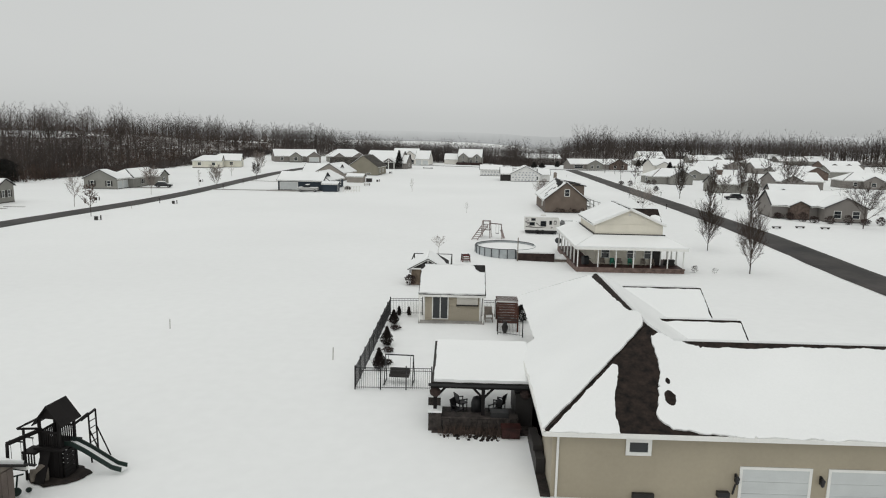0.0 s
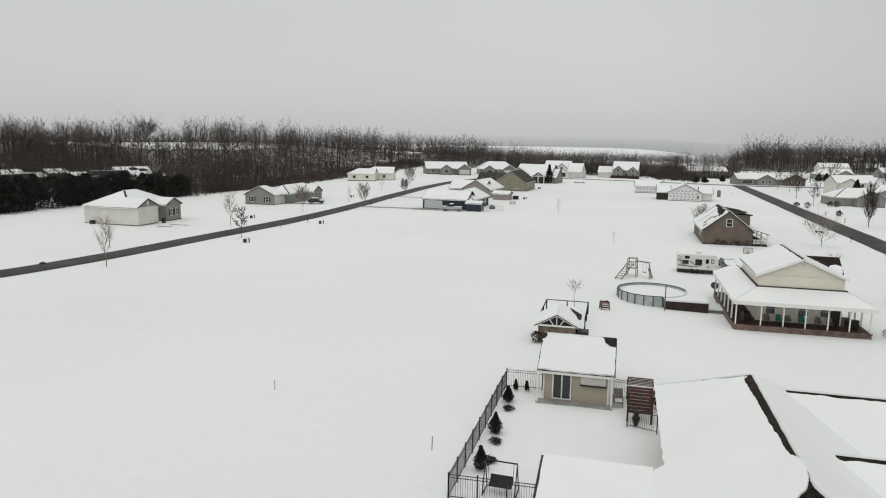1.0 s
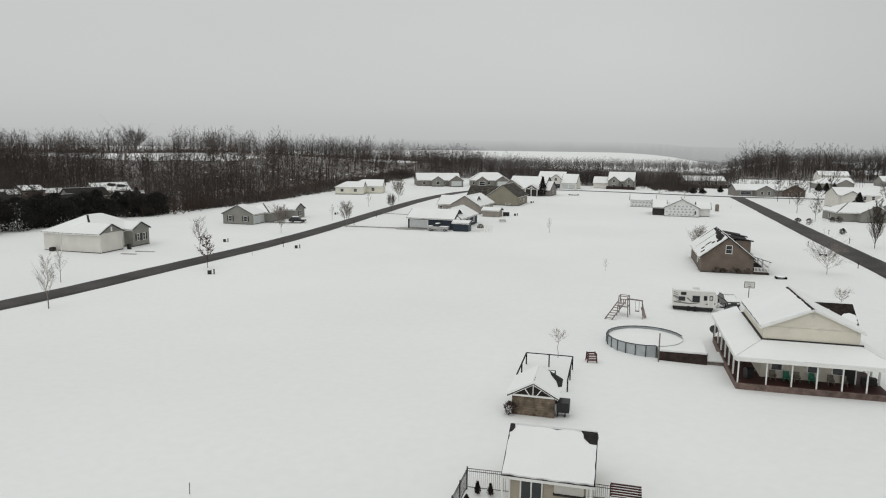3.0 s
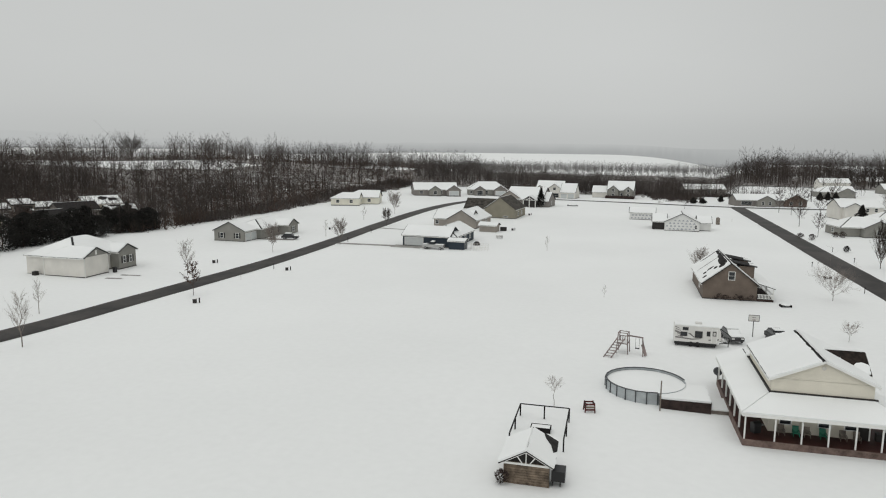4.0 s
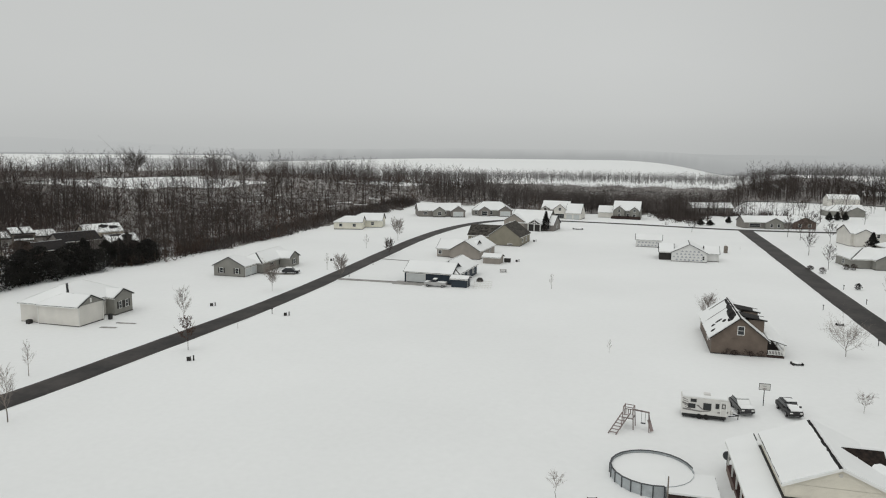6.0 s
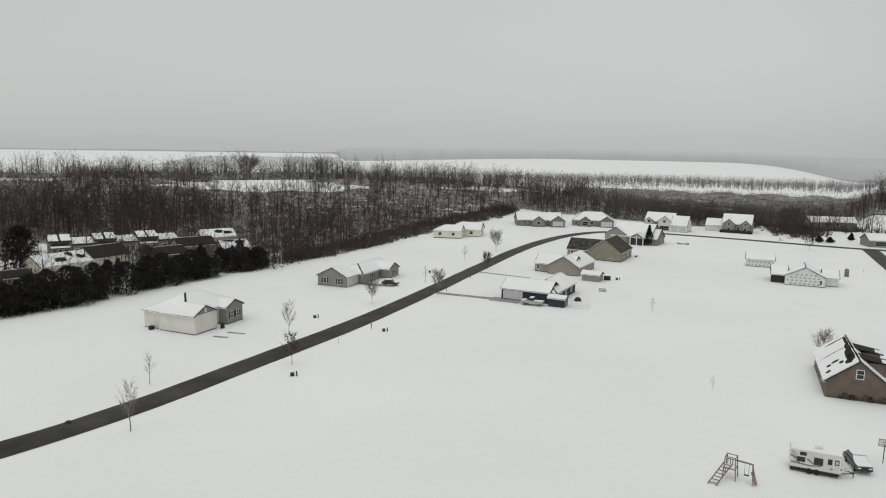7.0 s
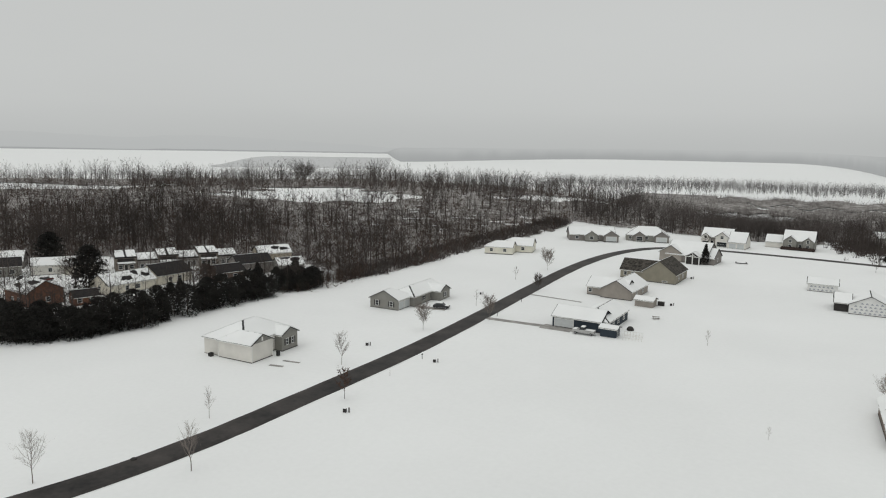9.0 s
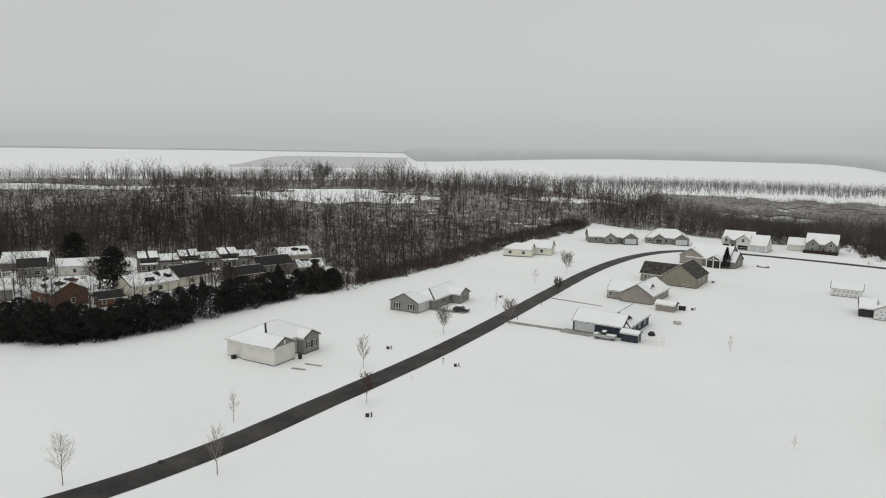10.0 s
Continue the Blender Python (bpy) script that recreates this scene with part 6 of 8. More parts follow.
for y in (-0.62, 0.62):
    part("gable", Shape().slab([(-0.62, y, 2.7), (0.62, y, 2.7), (0, y, 3.2)], 0.05, (0, 1, 0)), PLAYWOOD, play)
for i in range(6):
    part("lower_board", Shape().box(-0.622, -0.626, 0.1 + i * 0.2, 0.65, -0.622, 0.27 + i * 0.2), PLAYWOOD, play)
    part("lower_board", Shape().box(0.80, -0.622, 0.1 + i * 0.2, 0.84, 0.3, 0.27 + i * 0.2), PLAYWOOD, play)
def aside(x):
    """How far the slide has swung off the tower's axis."""
    return 0.28 * (x - 0.65)


sl = Shape()
pts = [(0.65, 1.45), (1.0, 1.42), (1.7, 1.08), (2.5, 0.62), (3.1, 0.28), (3.6, 0.16)]
for (x0, z0), (x1, z1) in zip(pts, pts[1:]):
    sl.slab([(x0, aside(x0) - 0.25, z0), (x1, aside(x1) - 0.25, z1), (x1, aside(x1) + 0.25, z1), (x0, aside(x0) + 0.25, z0)], 0.03)
slide = part("slide", sl, SNOW, play, "snow-filled slide bed")
for y in (-0.29, 0.29):
    for (x0, z0), (x1, z1) in zip(pts, pts[1:]):
        part("slide_side", Shape().bar((x0, aside(x0) + y, z0 + 0.1), (x1, aside(x1) + y, z1 + 0.1), 0.08, 0.2), DARKGREEN, slide)
for i in range(6):
    part("lower_board", Shape().box(-0.626, -0.622, 0.1 + i * 0.2, -0.622, 0.65, 0.27 + i * 0.2), PLAYWOOD, play)
    part("lower_board", Shape().box(-0.622, 0.622, 0.1 + i * 0.2, 0.65, 0.626, 0.27 + i * 0.2), PLAYWOOD, play)
for x in (-0.35, 0.0, 0.35):
    part("lower_panel", Shape().box(x - 0.17, -0.68, 0.05, x + 0.16, -0.63, 1.33), PLAYWOOD, play)
play.scale = (0.74, 0.74, 1.0)
# swing beam with its A-frame, and the monkey bars at the other end
part("beam", Shape().bar((-0.5, -0.6, 2.2), (-0.95, -2.7, 2.2), 0.12, 0.16), PLAYWOOD, play)
part("end_leg", Shape().bar((-0.95, -2.65, 2.2), (-0.95, -2.75, 0), 0.12), PLAYWOOD, play)
for u in (0.45, 0.72):
    x, y = -0.5 - 0.45 * u, -0.6 - 2.1 * u
    part("swing_hanger", Shape().bar((x - 0.45, y, 2.14), (x + 0.45, y, 2.14), 0.05), BLACK, play)
    part("swing", Shape().bar((x - 0.4, y, 2.1), (x - 0.4, y, 0.95), 0.02).bar((x + 0.4, y, 2.1), (x + 0.4, y, 0.95), 0.02).box(x - 0.45, y - 0.1, 0.9, x + 0.45, y + 0.1, 0.95), BLACK, play)
for y in (-0.75, -0.2):
    part("canopy_arm", Shape().bar((-0.75, y, 2.65), (-1.55, y - 0.5, 2.36), 0.07), PLAYWOOD, play)
part("canopy_rail", Shape().bar((-1.5, -1.25, 2.36), (-0.5, -0.8, 2.3), 0.08), PLAYWOOD, play)
part("canopy_post", Shape().bar((-1.3, -1.05, 2.36), (-1.3, -1.05, 0), 0.10), PLAYWOOD, play)
part("side_deck", Shape().box(-1.5, -1.1, 1.2, -0.62, -0.2, 1.28), PLAYWOOD, play)
for i in range(5):
    part("side_slat", Shape().box(-1.45 + i * 0.18, -1.12, 0.75, -1.36 + i * 0.18, -1.09, 1.2), PLAYWOOD, play)
part("climbing_ramp", Shape().slab([(-0.5, -0.7, 1.4), (0.1, -0.7, 1.4), (0.1, -1.5, 0.05), (-0.5, -1.5, 0.05)], 0.06), PLAYWOOD, play)
for y in (0.1, 0.75):
    part("bar_rail", Shape().bar((0.6, y + 0.5, 2.1), (0.85, y + 1.5, 2.35), 0.09), PLAYWOOD, play)
    part("end_post", Shape().bar((0.85, y + 1.5, 2.35), (0.88, y + 1.53, 0), 0.09), PLAYWOOD, play)
    part("brace", Shape().bar((0.85, y + 1.5, 1.6), (1.35, y + 2.0, 0), 0.08), PLAYWOOD, play)
for i in range(6):
    part("rung", Shape().bar((0.87, 1.6, 0.3 + i * 0.33), (0.87, 2.25, 0.3 + i * 0.33), 0.035), BLACK, play)
for i in range(4):
    t = i / 3
    part("monkey_rung", Shape().bar((0.6 + 0.25 * t, 0.6 + 1.0 * t, 2.12 + 0.22 * t), (0.6 + 0.25 * t, 1.25 + 1.0 * t, 2.12 + 0.22 * t), 0.035), BLACK, play)
mulch = [(1.25 * math.cos(a) * (1 + 0.25 * noise.noise((a * 2, 1.0, 0))) - 16.95, 0.95 * math.sin(a) * (1 + 0.25 * noise.noise((a * 2, 5.0, 0))) + 26.95) for a in [k * math.pi / 14 for k in range(28)]]
single("mulch_patch", Shape().slab([(x, y, gz(-16.9, 27.0) + 0.03) for x, y in mulch], 0.05, (0, 0, 1)), MULCH, "bare dark mulch below the climbing tower", "mulch", kind="structure")
single("toy_tricycle", Shape().lathe([(0.17, -0.04), (0.2, 0.0), (0.17, 0.04)], 12, pose(0, 0, 0.2, 90, 0, 30)).bar((0, 0, 0.2), (-0.1, 0.3, 0.75), 0.06).bar((-0.25, 0.2, 0.75), (0.1, 0.4, 0.78), 0.05).lathe([(0.1, -0.04), (0.12, 0.0), (0.1, 0.04)], 10, pose(0.3, 0.35, 0.12, 90, 0, 30)), DARKGREEN, "green plastic ride-on toy standing in the snow", "toy", -17.6, 25.1, gz(-17.6, 25.1))
single("play_panel", Shape().box(-0.35, -0.05, 0, 0.35, 0.05, 0.6).lathe([(0.25, -0.06), (0.25, 0.06)], 12, pose(0.1, 0, 0.55, 90)), GREYWOOD, "grey plastic play panel below the tower", "toy", -17.35, 26.3, gz(-17.3, 26.3), 15)

ls = make_house("small brown garden shed with a snow-covered gable roof", -19.37, 22.8, 169.6, [(-1.9, 2.2, -1.95, 1.95, 1.7, "x", 0, 0)], GREYWOOD, SHINGLE, slope=0.49, edge=0.06, category="shed")
for u in range(13):
    part("wall_board", Shape().box(-1.93, -1.92 + u * 0.3, -0.1, -1.9, -1.64 + u * 0.3, 1.68), SHEDWOOD, ls)
part("door_brace", Shape().bar((-1.95, -1.2, 0.2), (-1.95, 0.6, 1.6), 0.06, 0.1), BARNWOOD, ls)
part("gable_vent", Shape().box(-1.96, -0.2, 1.95, -1.9, 0.2, 2.2), BLACK, ls)

# ---- pool and its deck ----
PZ, PX, PY, PR_ = gz(6.6, 94), 6.55, 94.2, 4.12
pool = thing("swimming_pool", "round above-ground pool filled with snow, pale grey panels", "pool", PX, PY, PZ)
NP = 24
for i in range(NP):
    a0, a1 = 2 * math.pi * i / NP, 2 * math.pi * (i + 1) / NP
    c0, s0, c1, s1 = math.cos(a0), math.sin(a0), math.cos(a1), math.sin(a1)
    part("wall_panel", Shape().slab([(PR_ * c0, PR_ * s0, -0.3), (PR_ * c1, PR_ * s1, -0.3), (PR_ * c1, PR_ * s1, 1.22), (PR_ * c0, PR_ * s0, 1.22)], 0.04), POOLWALL, pool)
    if not (i >= 19 or i < 1):
        part("top_rail", Shape().bar((PR_ * c0, PR_ * s0, 1.26), (PR_ * c1, PR_ * s1, 1.26), 0.17, 0.06), POOLRAIL, pool)
    if not (i >= 20 or i < 1):
        part("upright", Shape().bar(((PR_ + 0.07) * c0, (PR_ + 0.07) * s0, -0.3), ((PR_ + 0.07) * c0, (PR_ + 0.07) * s0, 1.25), 0.11), POOLRAIL, pool)
part("pool_snow", Shape().lathe([(PR_ - 0.05, 0.2), (PR_ - 0.05, 0.98), (2.5, 1.05), (0.05, 1.1)], 32), SNOW, pool, "snow lying on the frozen cover", smooth=False)
pdk = thing("pool_deck", "dark timber pool deck under thick snow", "deck", 10.2, 91.0, gz(10.2, 91.0))
part("skirt", Shape().box(-2.4, -1.6, -0.3, 2.5, -1.5, 0.98).box(2.4, -1.5, -0.3, 2.5, 3.2, 0.98), DARKDECK, pdk)
for i in range(4):
    part("skirt_board", Shape().box(-2.4, -1.63, -0.05 + i * 0.26, 2.5, -1.6, 0.18 + i * 0.26), DARKDECK, pdk)
part("deck_boards", Shape().box(-2.4, -1.65, 0.98, 2.52, 3.2, 1.06), DARKDECK, pdk)
part("deck_snow", Shape().slab(ragged([(-2.38, -1.6, 1.06), (2.45, -1.6, 1.06), (2.45, 3.1, 1.06), (-2.38, 3.1, 1.06)], 0.4, 0.06), 0.2, (0, 0, 1)), SNOW, pdk, "thick snow")
single("walkway", Shape().box(-1.0, -0.6, -0.2, 1.15, 0.6, 0.28).box(-1.0, -0.65, 0.28, 1.15, 0.65, 0.34), GREYWOOD, "grey timber walkway from pool deck to porch", "walkway", 13.7, 90.2, gz(13.7, 90.2))
single("walkway_snow", Shape().box(-1.0, -0.55, 0.34, 1.1, 3.0, 0.46), SNOW, "snow heaped on the timber walkway", "snow", 13.7, 90.2, gz(13.7, 90.2))
single("pole", Shape().lathe([(0.07, -0.4), (0.065, 3.1), (0.02, 3.14)], 8), GREYWOOD, "weathered wooden pole at the pool", "pole", 7.8, 88.6, gz(7.8, 88.6))
cr = thing("crate", "dark reddish open crate on short legs in the snow", "crate", 1.0, 85.8, gz(1, 85.8), 15)
for x in (-0.42, 0.42):
    for y in (-0.36, 0.36):
        part("leg", Shape().bar((x * 1.15, y * 1.15, -0.1), (x, y, 0.95), 0.09), DULLRED, cr)
for i in range(3):
    for s_ in (-0.4, 0.4):
        part("board", Shape().box(-0.46, s_ - 0.02, 0.2 + i * 0.27, 0.46, s_ + 0.02, 0.36 + i * 0.27), BARNWOOD if i == 1 else DULLRED, cr)
        part("board", Shape().box(s_ - 0.02 + 0.05 * (s_ > 0), -0.38, 0.2 + i * 0.27, s_ + 0.02 + 0.05 * (s_ > 0), 0.38, 0.36 + i * 0.27), DARK_TRIM, cr)
part("snow_fill", Shape().box(-0.38, -0.37, 0.1, 0.42, 0.37, 0.62), SNOW, cr)
dish = thing("fire_pit_stand", "dark round bowl on a thin pole beside the porch", "bird bath", 14.5, 99.2, gz(14.5, 99.2))
part("bowl", Shape().lathe([(0.1, 0.0), (0.45, 0.08), (0.5, 0.14), (0.42, 0.15)], 14, pose(0, 0, 1.25, 55)), POOLRAIL, dish)
part("stand", Shape().lathe([(0.05, -0.2), (0.05, 1.3)], 8), POOLRAIL, dish)

# ---- swing set, camper, vehicles, hoop ----
ss = thing("swing_set", "weathered wooden play tower with ladder and swing beam", "playset", 4.3, 106.5, gz(4.3, 106.5), -12)
for x in (-0.55, 0.55):
    for y in (-0.5, 0.5):
        part("post", Shape().bar((x * 1.3, y * 1.3, -0.1), (x, y, 2.65), 0.09), PLAYRED, ss)
part("deck", Shape().box(-0.6, -0.6, 1.2, 0.6, 0.6, 1.3), PLAYRED, ss)
part("deck_snow", Shape().box(-0.55, -0.55, 1.3, 0.55, 0.55, 1.38), SNOW, ss)
for i in range(4):
    part("back_slat", Shape().box(-0.5 + i * 0.27, 0.5, 1.3, -0.4 + i * 0.27, 0.53, 2.0), PLAYRED, ss)
for x0, y0, x1, y1, z in ((-0.55, 0.5, 0.55, 0.5, 2.0), (-0.55, -0.5, 0.55, -0.5, 2.6), (-0.55, 0.5, 0.55, 0.5, 2.6), (-0.55, -0.5, -0.55, 0.5, 2.6), (0.55, -0.5, 0.55, 0.5, 2.6)):
    part("top_rail", Shape().bar((x0, y0, z), (x1, y1, z), 0.08), PLAYRED, ss)
foot, head = Vector((-1.25, -3.1, 0.0)), Vector((-0.2, -0.55, 1.9))
for s_ in (-0.45, 0.45):
    part("ladder_rail", Shape().bar(foot + Vector((s_, 0, 0)), head + Vector((s_, 0, 0)), 0.1), PLAYRED, ss)
for i in range(7):
    c_ = foot.lerp(head, (i + 0.6) / 7.2)
    part("rung", Shape().bar(c_ + Vector((-0.45, 0, 0)), c_ + Vector((0.45, 0, 0)), 0.08), PLAYRED, ss)
part("beam", Shape().bar((0.4, 0, 2.25), (2.4, 0.1, 2.15), 0.10, 0.16), PLAYRED, ss)
for s_ in (-0.7, 0.7):
    part("a_frame_leg", Shape().bar((2.3, 0.1, 2.15), (2.55, 0.1 + s_, -0.1), 0.09), PLAYRED, ss)
part("swing_chain", Shape().bar((1.5, 0.05, 2.15), (1.5, 0.05, 0.75), 0.03).bar((1.95, 0.05, 2.15), (1.95, 0.05, 0.75), 0.03), BLACK, ss)
part("swing_seat", Shape().box(1.45, -0.1, 0.7, 2.0, 0.2, 0.76), BLACK, ss)
part("climbing_board", Shape().bar((2.35, 0.05, 1.3), (2.85, -0.35, 0.05), 0.4, 0.1), PLAYRED, ss)

cz = gz(13.4, 112)
cam_ = thing("travel_trailer", "white travel trailer with grey swoosh stripes and snow on top", "camper", 13.5, 112.3, cz, -2)
body = Shape()
prof = [(-3.05, 0.55), (2.7, 0.55), (3.25, 1.2), (3.2, 2.3), (2.9, 2.85), (-2.9, 2.85), (-3.1, 2.6)]
body.slab([(x, -1.2, z) for x, z in prof], 2.4, (0, 1, 0))
part("body", body, CAMPER, cam_)
part("roof_snow", Shape().box(-3.0, -1.15, 2.85, 2.85, 1.15, 2.98), SNOW, cam_)
# Black strip gives the shadow along the trailer's bottom edge.
part("shadow_skirt", Shape().box(-3.0, -1.22, 0.3, 2.7, -1.17, 0.6), BLACK, cam_)
part("underbody", Shape().box(-2.9, -1.1, 0.15, 2.6, 1.1, 0.56), BLACK, cam_)
for i in range(5):
    part("decal", Shape().slab([(-3.0 + i * 0.1, -1.212, 2.62 - i * 0.3), (-2.3 + i * 0.12, -1.212, 2.4 - i * 0.3), (-2.3 + i * 0.12, -1.212, 2.47 - i * 0.3), (-3.0 + i * 0.1, -1.212, 2.72 - i * 0.3)], 0.01, (0, 1, 0)), CAMPER_GREY, cam_)
for a in ([(-3.0, 1.95), (-1.9, 1.6), (-1.9, 1.75), (-3.0, 2.2)], [(-2.9, 1.1), (-0.6, 0.95), (0.6, 1.15), (0.6, 1.25), (-0.6, 1.12), (-2.9, 1.3)], [(-1.2, 1.85), (-0.4, 1.3), (-0.2, 1.3), (-0.9, 1.9)], [(1.6, 1.0), (2.9, 1.1), (3.0, 1.35), (1.6, 1.15)]):
    part("decal", Shape().slab([(x, -1.212, z) for x, z in a], 0.01, (0, 1, 0)), CAMPER_GREY, cam_)
for x, z, w_, h_ in ((-1.75, 1.7, 0.75, 0.42), (0.25, 1.75, 0.85, 0.75), (-1.55, 2.45, 0.6, 0.25), (1.55, 1.95, 0.3, 0.5), (2.35, 2.0, 0.3, 0.45)):
    window(cam_, (x, -1.2, z), 0, w_, h_, DARK_TRIM)
panel_door("door", cam_, (2.35, -1.2, 0.75), 0, 0.6, 1.75, CAMPER)
part("air_conditioner", Shape().box(-0.2, -0.35, 2.98, 0.7, 0.35, 3.2), CAMPER, cam_)
for x in (-0.75, 0.15):
    w_ = part("wheel", Shape().lathe([(0.33, -0.1), (0.36, 0.0), (0.33, 0.1)], 16, pose(x, -1.18, 0.34, 90)), RUBBER, cam_)
    part("rim", Shape().lathe([(0.01, -0.14), (0.24, -0.13), (0.24, 0.0)], 12, pose(x, -1.2, 0.34, 90)), TRIM, w_)
cam_.scale = (0.9, 0.95, 0.94)
part("hitch", Shape().bar((3.1, -0.7, 0.55), (4.5, 0, 0.55), 0.1).bar((3.1, 0.7, 0.55), (4.5, 0, 0.55), 0.1).bar((4.4, 0, 0.0), (4.4, 0, 0.7), 0.1), BLACK, cam_)
part("gas_bottle", Shape().lathe([(0.16, 0.6), (0.18, 0.8), (0.16, 1.1), (0.05, 1.18)], 10, pose(3.55, 0, 0)), TRIM, cam_)
part("jack", Shape().bar((-2.8, -1.0, 0), (-2.8, -1.0, 0.5), 0.08).bar((2.5, -1.0, 0), (2.5, -1.0, 0.5), 0.08), BLACK, cam_)


def car(label, x, y, yaw, paint, snow=True, pickup=False, long=4.5):
    c = thing("pickup_truck" if pickup else "car", label, "truck" if pickup else "car", x, y, gz(x, y) + 0.02, yaw)
    hl = long / 2
    if pickup:
        prof = [(-hl, 0.5), (hl, 0.5), (hl, 0.95), (hl - 0.2, 1.1), (hl - 1.3, 1.18), (-hl, 1.15)]
        cabp = [(-0.35, 1.15), (1.15, 1.15), (0.55, 1.8), (-0.3, 1.8)]
    else:
        prof = [(-hl, 0.4), (hl, 0.4), (hl, 0.75), (hl - 0.15, 0.88), (hl - 1.2, 0.98), (-hl + 0.1, 1.0), (-hl, 0.8)]
        cabp = [(-hl + 0.25, 0.98), (hl - 1.15, 0.98), (hl - 1.9, 1.5), (-hl + 0.9, 1.52)]
    part("body", Shape().slab([(u, -0.88, z) for u, z in prof], 1.76, (0, 1, 0)), paint, c, bevel=0.04)
    cab = part("cabin", Shape().slab([(u, -0.78, z) for u, z in cabp], 1.56, (0, 1, 0)), GLASS, c)
    part("cabin_roof", Shape().box(cabp[3][0] - 0.05, -0.76, cabp[3][1], cabp[2][0] + 0.05, 0.76, cabp[3][1] + 0.06), paint, cab)
    if snow:
        part("snow_cap", Shape().box(cabp[3][0], -0.72, cabp[3][1] + 0.06, cabp[2][0], 0.72, cabp[3][1] + 0.18), SNOW, cab)
        part("bonnet_snow", Shape().slab([(hl - 1.1, -0.78, 1.02 + 0.18 * pickup), (hl - 0.15, -0.78, 0.93 + 0.18 * pickup), (hl - 0.15, 0.78, 0.93 + 0.18 * pickup), (hl - 1.1, 0.78, 1.02 + 0.18 * pickup)], 0.1, (0, 0, 1)), SNOW, c)
    if pickup:
        part("bed_snow", Shape().box(-hl + 0.1, -0.78, 1.1, -0.45, 0.78, 1.2), SNOW, c)
    for u in (-hl + 0.85, hl - 0.85):
        for s in (-0.84, 0.84):
            w_ = part("wheel", Shape().lathe([(0.31, -0.1), (0.34, 0.0), (0.31, 0.1)], 14, pose(u, s, 0.33, 90)), RUBBER, c)
            part("rim", Shape().lathe([(0.2, -0.12), (0.2, 0.12)], 10, pose(u, s, 0.33, 90)), STEEL, w_)
    for s in (-0.6, 0.6):
        part("headlight", Shape().box(hl - 0.02, s - 0.18, 0.68, hl + 0.02, s + 0.18, 0.82), TRIM, c)
        part("tail_light", Shape().box(-hl - 0.02, s - 0.15, 0.75, -hl + 0.02, s + 0.15, 0.9), DULLRED, c)
    return c


buried = car("dark car under thick snow beside the camper", 18.3, 115.3, -78, CARDARK, long=4.3)
part("windscreen_snow", Shape().slab([(0.2, -0.74, 1.5), (0.95, -0.78, 1.02), (0.95, 0.78, 1.02), (0.2, 0.74, 1.5)], 0.1, (0.4, 0, 0.9)), SNOW, buried)
part("side_snow", Shape().slab([(-1.6, 0.9, 0.95), (0.9, 0.9, 0.95), (0.3, 0.8, 1.5), (-1.2, 0.8, 1.5)], 0.06, (0, 1, 0.2)), SNOW, buried)
suv = car("black off-road vehicle half under snow near the hoop", 24.0, 115.9, -80, BLACK, snow=False, long=4.4)
part("roof_snow", Shape().slab(ragged([(-0.9, -0.45, 1.58), (0.35, -0.5, 1.56), (0.35, 0.68, 1.56), (-0.6, 0.66, 1.58)], 0.3, 0.12), 0.12, (0, 0, 1)), SNOW, suv)
part("bonnet_snow", Shape().slab(ragged([(0.6, -0.55, 1.22), (2.05, -0.6, 0.94), (2.05, 0.7, 0.94), (0.6, 0.66, 1.22)], 0.3, 0.1), 0.14, (0.3, 0, 0.95)), SNOW, suv)
for s_ in (-1.0, 1.0):
    part("wing_mirror", Shape().box(0.75, s_ - 0.14, 1.0, 0.9, s_ + 0.14, 1.2), BLACK, suv)
car("dark car parked before a grey garage", 71.6, 182.3, 175, CARDARK)
car("small dark car parked on a patchy drive", -81.8, 188.2, 12, CARDARK)
car("silver pickup truck parked beside a blue shed", -40.2, 181.4, 180, CARSILVER, True, True, 5.4)
for i, (x, y, m_) in enumerate(((-187.7, 169.2, CARDARK), (-185.5, 176.0, CARSILVER), (-181, 183.5, CARDARK), (-201.2, 154.1, DULLRED))):
    c_ = car("parked car dusted with snow in the hollow", x, y, 40 + 20 * i, m_)
    c_.location.z = TOWN_Z + 0.02
hp = thing("basketball_hoop", "basketball hoop with a framed backboard on a pole", "basketball hoop", 21.3, 117.6, gz(21.3, 117.6))
part("pole", Shape().bar((0, 0, -0.2), (0, 0, 3.2), 0.12), BLACK, hp)
bb = part("backboard", Shape().box(-0.9, -0.16, 2.75, 0.9, -0.12, 3.75), CAMPER, hp)
part("board_frame", Shape().box(-0.95, -0.18, 2.7, 0.95, -0.1, 2.77).box(-0.95, -0.18, 3.73, 0.95, -0.1, 3.8).box(-0.95, -0.18, 2.77, -0.88, -0.1, 3.73).box(0.88, -0.18, 2.77, 0.95, -0.1, 3.73).box(-0.3, -0.175, 2.95, 0.3, -0.165, 3.0).box(-0.3, -0.175, 3.35, 0.3, -0.165, 3.4), BLACK, bb)
rim = Shape()
for i in range(12):
    a0, a1 = math.pi * i / 6, math.pi * (i + 1) / 6
    rim.bar((0.23 * math.cos(a0), -0.42 + 0.23 * math.sin(a0), 3.0), (0.23 * math.cos(a1), -0.42 + 0.23 * math.sin(a1), 3.0), 0.03)
part("rim", rim, DULLRED, bb)
hp.scale = (0.72, 0.8, 0.8)

